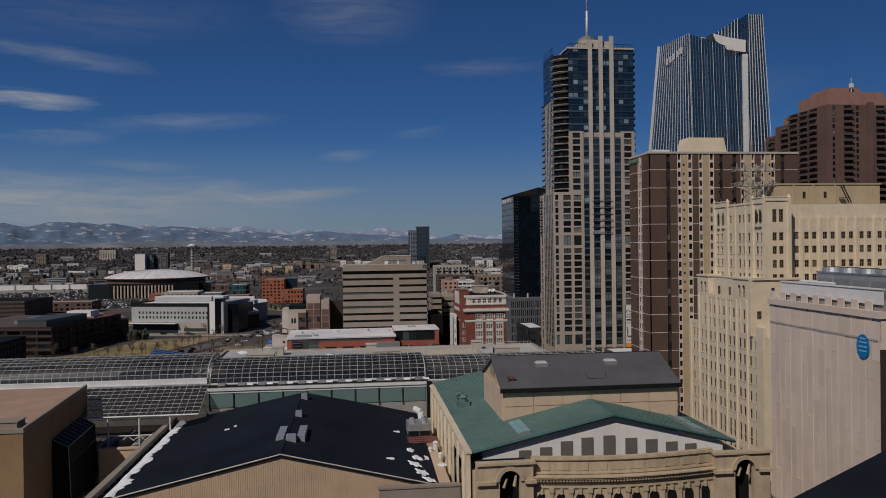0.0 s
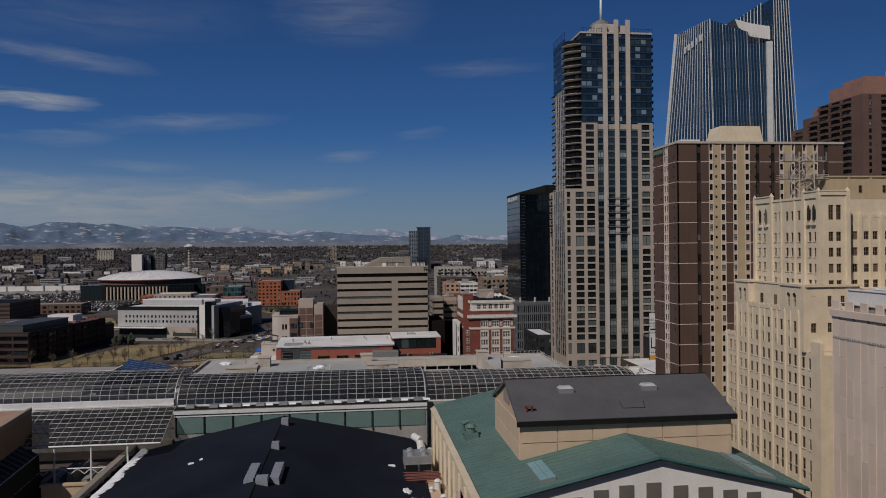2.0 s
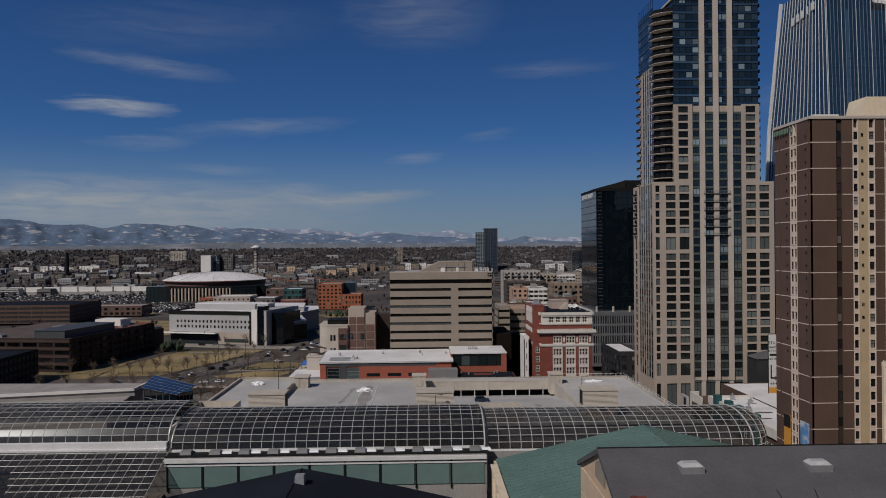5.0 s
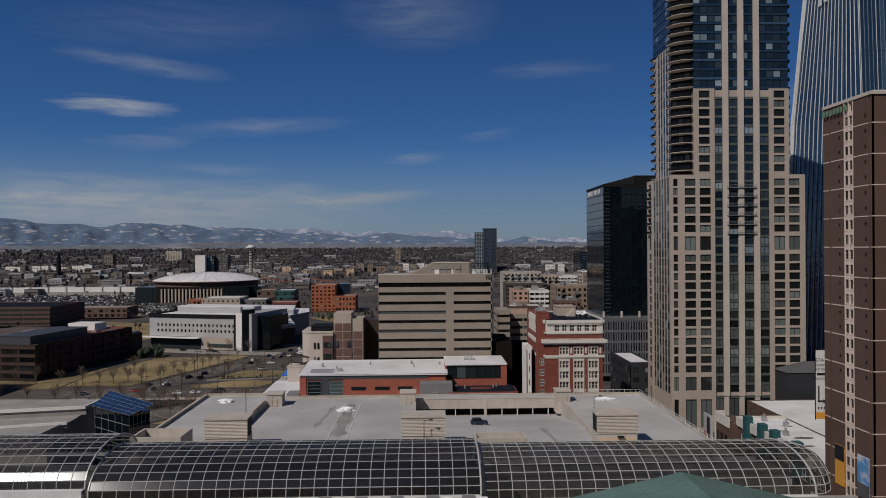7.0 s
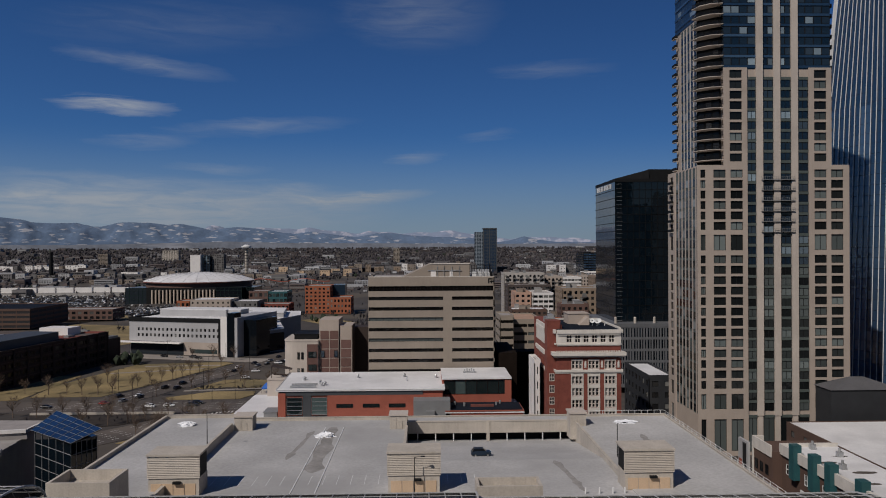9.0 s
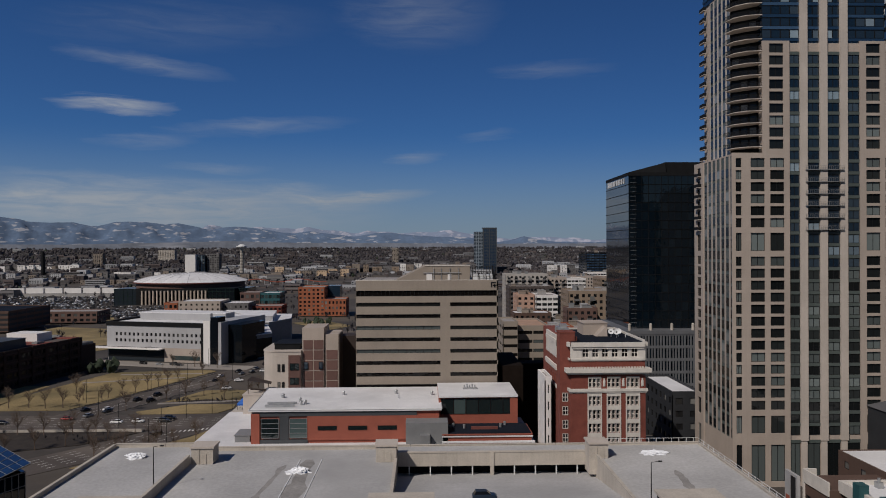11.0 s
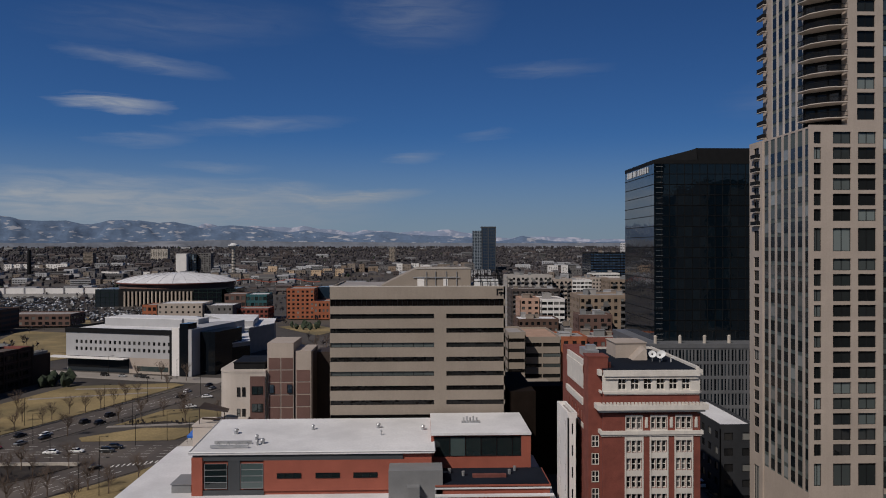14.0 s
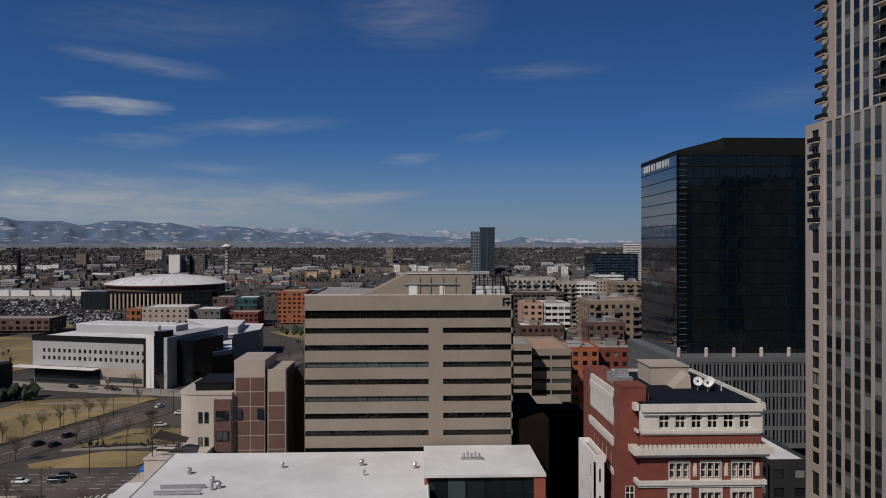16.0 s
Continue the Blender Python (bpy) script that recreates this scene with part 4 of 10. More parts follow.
facade(P, 100.3, 524, LEFT, 45.7, 0, 28.2, spans(0.5, 0.8, 1.32, 34), rows, PODIUM, 0.25, (1, 1), PODIUM, G_STRIP, limit=0)
for k in range(5):
    cx = 103.3 + 9.2 * k
    part("vent_stack", Form().tube((cx, 481, 29.6), (cx, 481, 32.2), 0.65, 0.6, 10).tube((cx, 481, 32.2), (cx, 481, 32.7), 0.7, 0.3, 10), CONC, P)

# ---- brown brick hotel tower ----
TAN_BAY = mat("tan_render", (0.44, 0.345, 0.22), 0.85, 0.08, 0.2, 3, streaks=0.05)
PALE_FRAME = mat("pale_window_frame", (0.60, 0.50, 0.43), 0.8, 0.06, 0.3, 4)
H = thing("hotel_tower", (130, 262, 0), "tall brown brick hotel tower with cream window bays", "skyscraper")
part("core", Form().box(103.9, 159.4, 253.4, 270.8, 0, 96.6), BROWN_DARK, H)
part("parapet", Form().box(103.0, 159.9, 252.6, 253.2, 96.6, 97.3).box(103.0, 103.5, 253.2, 271.2, 96.6, 97.3).box(159.4, 159.9, 253.2, 271.2, 96.6, 97.3), STONE_PALE, H, "pale coping round the roof")
part("roof", Form().box(103.5, 159.4, 253.2, 271, 96.5, 96.8), GRAVEL_ROOF, H)
part("penthouse", Form().prism([(119.6, 258), (135.5, 258), (135.5, 267), (119.6, 267)], 96.8, 103.2, top=[(121.0, 258.6), (134.4, 258.6), (134.4, 266.4), (121.0, 266.4)]).box(127.6, 128.4, 257.95, 258.2, 97.6, 98.3), CREAM, H, "pale yellow tapered penthouse")
part("roof_box", Form().box(107, 113.5, 258, 265, 96.8, 98.6), WHITE, H)
HF = [91.5 - 3.21 * k for k in range(29)]


def bands(x0, x1, y0, y1):
    for k in range(15):
        part("band", Form().box(x0, x1, y0, y1, 90.75 - 6.42 * k, 90.95 - 6.42 * k), PALE_FRAME, H)


def window_strip(m, w, double):
    """A pale framed strip of windows, one a floor, up the whole front."""
    f = Form().box(0, 0.2, -0.3, 0.3, 0, 96.6).box(w - 0.2, w, -0.3, 0.3, 0, 96.6)
    if double:
        f.box(w / 2 - 0.12, w / 2 + 0.12, -0.3, 0.3, 0, 96.6)
    for z in HF:
        f.box(0.2, w - 0.2, -0.28, 0.3, z - 0.3, z).box(0.2, w - 0.2, -0.2, 0.3, z + 1.95, z + 2.91)
    ob = new("window_strip", f.mesh("window_strip", PALE_FRAME))
    ob.parent = H
    ob.matrix_basis = H.matrix_basis.inverted() @ m
    for z in HF:
        piece("window", pane_mesh(w - 0.4, 1.95, (2 if double else 1, 2), METAL_DARK, G_WIN, 0.06), H, m @ pose(0.2, 0.1, z))


for a, b in ((103.4, 109.89), (111.34, 113.95), (119.5, 121.94), (127.63, 129.8), (131.08, 134.84), (136.24, 137.73), (143.01, 145.52), (150.85, 153.08), (154.6, 159.7)):
    part("brick_bay", Form().box(a, b, 252.9, 253.5, 0, 96.6), BROWN, H)
    bands(a, b, 252.84, 252.91)
for a, b in ((109.89, 111.34), (129.8, 131.08), (134.84, 136.24), (153.08, 154.6)):
    for z in HF[::2]:
        piece("window", pane_mesh(b - a - 0.1, 2.2, (1, 1), METAL_DARK, G_WIN), H, pose(a + 0.05, 253.38, z))
for a, b, dots in ((115.41, 117.84, 116.0), (123.41, 125.96, 0), (139.22, 141.72, 0), (147.03, 149.24, 148.5)):
    part("cream_bay", Form().box(a, b, 252.95, 253.5, 0, 96.6), TAN_BAY, H, "tan rendered bay")
    if dots:
        for z in HF[:16]:
            piece("vent_window", pane_mesh(0.6, 0.7, (1, 1), METAL_DARK, G_WIN), H, pose(dots, 252.94, z + 0.8))
for a, b in ((113.95, 115.41), (117.84, 119.5), (121.94, 123.41), (125.96, 127.63), (137.73, 139.22), (141.72, 143.01), (145.52, 147.03), (149.24, 150.85)):
    window_strip(pose(a, 253.1, 0), b - a, False)
for x in (129.3, 134.2):
    for z in HF[:16]:
        piece("vent_window", pane_mesh(0.5, 0.6, (1, 1), METAL_DARK, G_WIN), H, pose(x, 252.88, z + 0.8))
for a, b in ((252.9, 253.1), (253.7, 259.2), (262.6, 267.9), (268.6, 271.0)):
    part("brick_bay", Form().box(103.2, 103.9, a, b, 0, 96.6), BROWN, H)
    bands(103.13, 103.2, a, b)
part("groove", Form().box(103.6, 103.95, 253.1, 253.7, 0, 96.6).box(103.6, 103.95, 267.9, 268.6, 0, 96.6), METAL_DARK, H, "dark recessed groove in the brick")
window_strip(pose(103.4, 262.6, 0, 0, 0, -90), 3.4, True)
for y in (264.6, 254.9):
    for z in HF[:18]:
        piece("vent_window", pane_mesh(0.5, 0.6, (1, 1), METAL_DARK, G_WIN), H, pose(103.18, y, z + 0.8, 0, 0, -90))
SIGN_GREEN = mat("pale_green_sign", (0.12, 0.22, 0.15), 0.5, 0.06)
for k, w in enumerate((0.9, 0.9, 0.9, 0.9, 0.9, 0.4, 0.9)):
    part("sign_letter", Form().box(102.6, 102.85, 270.4 - k * 1.45 - w * 0.8, 270.4 - k * 1.45, 94.7, 95.9), SIGN_GREEN, H, "pale green sign bar")
S = thing("hotel_banner", (117.0, 300.6, 18), "tall white hanging banner with black print and an arrow", "banner")
part("cloth", Form().box(115.4, 118.4, 300.5, 300.65, 18, 36.8), METAL_PALE, S)
part("border", Form().box(115.25, 118.5, 300.45, 300.7, 36.8, 37.0).box(115.25, 115.4, 300.45, 300.7, 17.8, 36.8).box(118.4, 118.5, 300.45, 300.7, 17.8, 36.8), METAL_DARK, S, "dark metal banner frame")
part("foot_stripe", Form().box(115.4, 118.4, 300.46, 300.495, 18.0, 19.8), ORANGE_PRINT, S)
part("arrow", Form().box(116.0, 116.4, 300.44, 300.49, 22.6, 27).box(116.0, 117.6, 300.44, 300.49, 22.6, 23.05).face([(117.5, 300.46, 22.1), (118.2, 300.46, 22.8), (117.5, 300.46, 23.5)]), BLACK_PAINT, S)
for x in (115.9, 116.7, 117.5):
    part("diamond", Form().face([(x, 300.47, 21), (x + 0.25, 300.47, 20.6), (x + 0.5, 300.47, 21), (x + 0.25, 300.47, 21.4)]), BLACK_PAINT, S)


def lettering(words, size, m, material, parent, deep=0.02):
    cu = bpy.data.curves.new("lettering", "FONT")
    cu.body, cu.size, cu.extrude, cu.align_x = words, size, deep, "CENTER"
    cu.materials.append(material)
    ob = new("lettering", cu)
    ob.parent = parent
    ob.matrix_basis = parent.matrix_basis.inverted() @ m
    return ob


for k, (words, size) in enumerate((("STAY", 1.35), ("HAPPY", 1.0), ("AT THE", 1.0))):
    lettering(words, size, pose(116.9, 300.46, 33.6 - k * 1.25, 90), BLACK_PAINT, S)
part("print_bar", Form().box(115.75, 118.05, 300.44, 300.49, 29.9, 30.55), BLACK_PAINT, S)
lettering("HOTEL", 1.0, pose(116.9, 300.46, 28.6, 90), BLACK_PAINT, S)
S.matrix_basis = pose(102.65, 271.5, 25.6) @ Matrix.Scale(0.845, 4)

# ---- cream telephone building ----
SASH_FRAME = mat("brown_sash_frame", (0.15, 0.108, 0.072), 0.7, 0.1)
G_SASH = glass("brown_sash_glass", (0.020, 0.015, 0.011), (0.17, 0.14, 0.10), 0.3, 0.08, 0.03, 0.3)
C = thing("telephone_building", (130, 215, 0), "stepped cream terracotta tower with carved parapets", "building")
part("core", Form().box(110.0, 165, 190.0, 235, 0, 38.4).box(110.0, 165, 196.0, 229, 38.4, 47.6).box(112.0, 165, 196.2, 228.6, 47.6, 53.6).box(114.5, 165, 201.2, 226, 53.6, 75.6).box(114.5, 121.3, 197.1, 201.2, 53.6, 76.4), CREAM, C)
LOW_COLS = [(d, d + 1.25) for d in (2.4, 4.8, 8.1, 10.6, 13.8, 16.5, 19.8, 22.3, 25.8, 28.2, 31.7, 34.1, 37.4, 40.2)]
low_tel = [(3.0, 5.7), (7.9, 10.2)] + [(t - 2.7, t) for t in (12.9, 18.0, 23.0, 27.9, 32.8, 37.3)]
facade(C, 110.05, 235, LEFT, 45.4, 0, 38.6, LOW_COLS, low_tel, CREAM, 0.35, (2, 2), SASH_FRAME, G_SASH, wall="lower_wall", bar=0.07)
MID_COLS = [(d - 5.8, d - 4.55) for d in (8.1, 10.6, 13.8, 16.5, 19.8, 22.3, 25.8, 28.2, 31.7, 34.1)]
facade(C, 110.05, 229.2, LEFT, 33.6, 38.6, 47.8, MID_COLS, [(38.9, 41.5), (42.9, 45.6)], CREAM, 0.35, (2, 2), SASH_FRAME, G_SASH, wall="middle_wall", bar=0.07)
# pavilions at both ends of the middle step, with a set-back stretch between them
for y1, wd, cols in ((229.2, 7.2, [(2.3, 3.45), (4.8, 5.95)]), (206.6, 11.0, [(3.1, 4.4), (5.6, 6.9)])):
    facade(C, 110.05, y1, LEFT, wd, 47.8, 54.2, cols, [(49.2, 52.0)], CREAM, 0.35, (2, 2), SASH_FRAME, G_SASH, wall="pavilion_wall", bar=0.1)
    part("pavilion_core", Form().box(110.0, 114.4, y1 - wd + 0.1, y1 - 0.1, 47.8, 54.0), CREAM, C)
    part("coping", Form().box(109.4, 114.5, y1 - wd - 0.2, y1 + 0.2, 54.2, 54.75), CREAM, C)
    for a, b in cols:
        part("arched_head", Form().prism([(109.62, y1 - b), (109.8, y1 - b), (109.8, y1 - a), (109.62, y1 - a)], 52.0, 52.55, top=[(109.62, y1 - b + 0.4), (109.8, y1 - b + 0.4), (109.8, y1 - a - 0.4), (109.62, y1 - a - 0.4)]), G_SASH, C)
part("set_back_wall", Form().box(111.4, 112.0, 206.6, 222.0, 47.8, 54.2).box(111.2, 112.2, 206.4, 222.2, 54.2, 54.6), CREAM, C)
for y in (218.6, 212.0, 209.0):
    piece("window", pane_mesh(1.4, 2.6, (2, 2), SASH_FRAME, G_SASH, 0.1), C, pose(111.36, y, 48.9, 0, 0, -90))
# upper tower: west side, the corner pavilion and the long street front
UP_ROWS = [(53.6, 55.7), (57.5, 59.7), (61.4, 63.6), (65.2, 67.5)]
UP_COLS = [(226.3 - a, 226.3 - a + 1.2) for a in (224.6, 222.0, 216.6, 214.4, 211.2, 208.8, 205.9, 201.4, 199.1)]
facade(C, 114.55, 226.3, LEFT, 29.5, 53.0, 68.6, UP_COLS, UP_ROWS, CREAM, 0.35, (2, 2), SASH_FRAME, G_SASH, wall="upper_wall", bar=0.07)
facade(C, 114.55, 226.3, LEFT, 29.5, 68.6, 75.8, UP_COLS, [(70.6, 73.0)], CREAM, 0.35, (2, 2), SASH_FRAME, G_SASH, wall="upper_wall", bar=0.07)
facade(C, 114.2, 197.15, FRONT, 7.3, 53.0, 76.6, [(2.3, 3.6), (4.3, 5.6)], UP_ROWS + [(70.4, 74.0)], CREAM, 0.35, (2, 2), SASH_FRAME, G_SASH, wall="corner_wall", bar=0.1)
STREET = [(2.0, 3.4)] + [c for k in range(6) for c in ((5.1 + 5.72 * k, 6.5 + 5.72 * k), (7.5 + 5.72 * k, 8.9 + 5.72 * k))]
facade(C, 123.5, 201.15, FRONT, 41.5, 40.0, 71.0, STREET, [(41.6, 43.9), (45.6, 47.9), (49.6, 51.8)] + [(t - 2.05, t) for t in (55.5, 59.5, 63.6, 67.6)], CREAM, 0.35, (2, 2), SASH_FRAME, G_SASH, wall="street_wall", bar=0.1)
part("recess", Form().box(121.5, 123.5, 200.2, 201.2, 40, 71), CREAM, C)
facade(C, 109.7, 196.0, FRONT, 14.0, 38.6, 54.2, [(1.3, 2.7), (5.6, 6.7), (9.0, 10.1)], [(43.2, 45.5), (49.4, 52.0)], CREAM, 0.35, (2, 2), SASH_FRAME, G_SASH, wall="front_wall", bar=0.1)
part("front_coping", Form().box(109.4, 124, 195.2, 196.2, 54.2, 54.75), CREAM, C)
part("lower_front", Form().box(109.7, 165, 189.5, 190.1, 0, 38.6), CREAM, C)
part("penthouse", Form().box(125.6, 160, 211, 224, 75.4, 82.0).box(125.3, 160.3, 210.7, 224.3, 82.0, 82.4), TAN_BAY, C, "plain tan rendered penthouse")
for x in (131.5, 137.8, 145.0):
    part("penthouse_pier", Form().box(x, x + 0.5, 210.75, 211, 75.4, 82.0), TAN_BAY, C)
for x in (134.6, 141.4):
    piece("window", pane_mesh(1.0, 1.9, (1, 2), SASH_FRAME, G_SASH, 0.1), C, pose(x, 210.98, 78.0))
part("roof", Form().box(114.8, 160, 201.4, 226, 75.5, 75.7), GRAVEL_ROOF, C)
part("fire_stair", Form().tube((146.8, 210.6, 82), (149.6, 210.6, 76.5), 0.12, sides=4).tube((147.6, 210.6, 82), (150.4, 210.6, 76.5), 0.12, sides=4).box(146.2, 148.2, 209.4, 210.7, 77.8, 78.0), METAL_DARK, C, "dark metal fire stair")


def upright(x0, x1, y0, y1, z0, z1):
    """A terracotta rib with a stepped, pointed head."""
    xm, ym, w = (x0 + x1) / 2, (y0 + y1) / 2, min(x1 - x0, y1 - y0)
    g = Form().box(x0, x1, y0, y1, z0, z1 - 0.9)
    g.prism([(x0, y0), (x1, y0), (x1, y1), (x0, y1)], z1 - 0.9, z1 - 0.4, top=[(x0 + w * 0.25, y0 + w * 0.25), (x1 - w * 0.25, y0 + w * 0.25), (x1 - w * 0.25, y1 - w * 0.25), (x0 + w * 0.25, y1 - w * 0.25)])
    g.prism([(x0 + w * 0.25, y0 + w * 0.25), (x1 - w * 0.25, y0 + w * 0.25), (x1 - w * 0.25, y1 - w * 0.25), (x0 + w * 0.25, y1 - w * 0.25)], z1 - 0.4, z1, top=[(xm - 0.06, ym - 0.06), (xm + 0.06, ym - 0.06), (xm + 0.06, ym + 0.06), (xm - 0.06, ym + 0.06)])
    return part("buttress", g, CREAM, C)


sill = Form().box(-0.18, 0.0, -1.4, 0.1, 0, 0.16).mesh("sill", CREAM)
for a, b in LOW_COLS:
    for r0, r1 in low_tel[2:]:
        piece("sill", sill, C, pose(109.7, 235 - a, r0 - 0.18))
for a, b in UP_COLS:
    for r0, r1 in UP_ROWS:
        piece("sill", sill, C, pose(114.2, 226.3 - a, r0 - 0.18))
for k in range(8):
    y = 235 - (0.9 + 5.9 * k)
    upright(109.35, 109.75, y - 0.35, y + 0.35, 0, 40.0 if k < 1 or k > 6 else 48.6)
    if 0 < k < 7:
        upright(109.5, 109.75, y - 2.65, y - 2.35, 38.8, 48.2)
for y0, y1, z in ((229.2, 235, 38.6), (206.6, 222.0, 47.8)):
    n = int((y1 - y0) / 1.1)
    for k in range(n):
        part("parapet_block", Form().box(109.55, 110.1, y0 + k * (y1 - y0) / n + 0.12, y0 + (k + 1) * (y1 - y0) / n - 0.12, z, z + 0.95 + 0.35 * (k % 2)), CREAM, C, "carved parapet block")
upright(109.1, 110.0, 189.4, 193.0, 0, 42.4)
upright(109.0, 109.8, 195.5, 196.6, 38.6, 55.4)
for y in (226.0, 217.6, 203.0, 197.1):
    upright(113.75, 114.4, y - 0.5, y + 0.5, 53.2, 78.3)
for y in (213.9 - 0.7, 207.6 - 0.4):
    upright(113.95, 114.3, y - 0.25, y + 0.25, 53.2, 76.8)
for y0, y1 in ((217.5, 226.3), (196.8, 203.2)):
    part("corner_head", Form().box(113.9, 114.6, y0, y1, 75.8, 77.3).box(113.7, 114.7, y0 - 0.1, y1 + 0.1, 77.3, 77.6), CREAM, C)
    for k in range(2):
        yy = y0 + (y1 - y0) * (0.3 + 0.34 * k)
        part("niche", Form().prism([(113.86, yy - 0.5), (113.95, yy - 0.5), (113.95, yy + 0.5), (113.86, yy + 0.5)], 70.4, 73.4).prism([(113.86, yy - 0.5), (113.95, yy - 0.5), (113.95, yy + 0.5), (113.86, yy + 0.5)], 73.4, 74.2, top=[(113.86, yy - 0.1), (113.95, yy - 0.1), (113.95, yy + 0.1), (113.86, yy + 0.1)]), G_SASH, C, "dark pointed niche")
        part("balconet", Form().box(113.6, 114.2, yy - 0.8, yy + 0.8, 69.2, 69.9), CREAM, C)
part("corner_head", Form().box(114.2, 121.6, 196.5, 197.1, 76.4, 77.3).box(114.0, 121.8, 196.4, 197.3, 77.3, 77.6), CREAM, C)
upright(121.0, 121.9, 196.3, 197.4, 53.2, 78.3)
part("parapet", Form().box(114.0, 114.5, 203.2, 217.5, 75.8, 76.4), CREAM, C)
for k in range(8):
    x = 127.6 + 5.72 * k
    if x < 164:
        upright(x - 0.35, x + 0.35, 200.4, 200.9, 40, 72.6)
        upright(x + 2.55, x + 2.8, 200.55, 200.9, 40, 71.8)
    part("parapet", Form().box(x - 4.9, x + 0.35, 200.75, 201.15, 71.0, 71.8), CREAM, C)
# service mast on the roof: posts, two long catwalks and cross bracing
MA = thing("roof_mast", (119.5, 212, 75.7), "weathered grey-brown lattice mast with two catwalks on the roof", "antenna mast")
for x in (117.4, 121.6):
    for y in (210.0, 214.0):
        part("post", Form().tube((x, y, 75.6), (x, y, 88.6), 0.14, sides=5), LOUVRE, MA)
for z, half in ((81.6, 6.6), (86.2, 6.2)):
    part("catwalk", Form().box(119.5 - half, 119.5 + half, 210.8, 213.2, z, z + 0.16), LOUVRE, MA)
    for y in (210.8, 213.2):
        part("rail", Form().tube((119.5 - half, y, z + 1.1), (119.5 + half, y, z + 1.1), 0.06, sides=4).tube((119.5 - half, y, z + 0.6), (119.5 + half, y, z + 0.6), 0.05, sides=4), LOUVRE, MA)
    for k in range(9):
        x = 119.5 - half + 2 * half * k / 8
        part("rail_post", Form().tube((x, 210.8, z), (x, 210.8, z + 1.1), 0.05, sides=4), LOUVRE, MA)
for k in range(5):
    z = 75.8 + 2.5 * k
    for a, b in (((117.4, 210.0), (121.6, 210.0)), ((117.4, 214.0), (121.6, 214.0)), ((117.4, 210.0), (117.4, 214.0)), ((121.6, 214.0), (121.6, 210.0))):
        part("brace", Form().tube((*a, z), (*b, z + 2.5), 0.08, sides=4).tube((*b, z), (*a, z + 2.5), 0.08, sides=4), LOUVRE, MA)
for x, z in ((113.6, 86.4), (116.0, 86.4), (122.6, 86.4), (125.4, 86.4), (114.8, 81.8), (124.6, 81.8)):
    part("antenna", Form().box(x - 0.16, x + 0.16, 210.5, 210.75, z, z + 2.0).tube((x, 210.8, z - 0.4), (x, 210.8, z + 2.4), 0.05, sides=5), METAL, MA)

# ---- windowless exchange building ----
A = thing("exchange_building", (118, 157, 0), "windowless pale pink-grey panelled exchange building with rooftop plant", "building")
part("core", Form().box(104.3, 150, 137.6, 177.4, 0, 50), PINK_PANEL, A)
panel = Form().box(0, 0.28, 0, 2.15, 0, 7.96).mesh("panel", PINK_PANEL)
half = Form().box(0, 0.28, 0, 2.15, 0, 3.96).mesh("panel", PINK_PANEL)
for k in range(18):
    for i in range(6):
        piece("panel", panel, A, pose(104.0 + 0.03 * ((k * 5 + i * 3) % 4), 137.55 + k * 2.21, 0.6 + i * 8.0 + 4 * (k % 2)))
    piece("panel", half, A, pose(104.0, 137.55 + k * 2.21, 0.6 if k % 2 else 48.0 - 3.4))
for k in range(9):
    part("rib", Form().box(103.93, 104.02, 141.9 + k * 4.42, 141.98 + k * 4.42, 1, 50), PINK_PANEL, A)
part("cornice", Form().box(103.6, 150, 137.2, 177.7, 49.2, 50.6), PINK_PANEL, A)
part("dotted_band", (lambda f: [f.box(103.85, 104.0, 138.2 + k * 0.75, 138.6 + k * 0.75, 44.6, 45) for k in range(52)] and f)(Form()), CONC_GREY, A)
part("grille", Form().box(104, 150, 137.0, 137.5, 6, 43), BROWN_DARK, A, "brown grille panel")
part("plant_screen", Form().box(104.6, 105.0, 137.6, 173, 51.9, 54.9).box(105, 150, 172.6, 173, 51.9, 54.9).box(104.4, 105.2, 137.4, 173.2, 54.9, 55.2), WHITE, A, "white rooftop plant screen")
part("plant_deck", Form().box(105, 150, 137.6, 172.6, 50.6, 52.4), GRAVEL_ROOF, A)
CT = part("cooling_tower", Form().box(107.5, 111.5, 138.5, 163, 52.4, 57.6).box(107.3, 111.7, 138.3, 163.2, 57.6, 57.9), METAL, A, "galvanised cooling tower casing")
for k in range(4):
    part("fan_ring", Form().tube((109.5, 141.8 + k * 6.1, 57.9), (109.5, 141.8 + k * 6.1, 58.9), 2.3, 2.1, 18), METAL, CT)
    part("fan_guard", Form().tube((109.5, 141.8 + k * 6.1, 58.9), (109.5, 141.8 + k * 6.1, 58.96), 1.9, 1.9, 18), METAL_DARK, CT)
    part("inlet_louvre", Form().box(107.4, 107.5, 139.2 + k * 6.1, 144.4 + k * 6.1, 53.2, 56.4), METAL_GREY, CT)
part("tank", Form().tube((106.3, 155, 55.3), (106.3, 167, 55.3), 0.35, 0.35, 10), METAL_PALE, A)
f = Form()
for k in range(14):
    f.tube((105.2, 140 + k * 2.7, 50.6), (105.2, 141.35 + k * 2.7, 52), 0.08, sides=4).tube((105.2, 141.35 + k * 2.7, 52), (105.2, 142.7 + k * 2.7, 50.6), 0.08, sides=4)
f.tube((105.2, 139, 52.05), (105.2, 177, 52.05), 0.12, sides=4)
part("roof_truss", f, METAL_PALE, A)
L = Form()
L.v, L.f, L.m = [], [], []
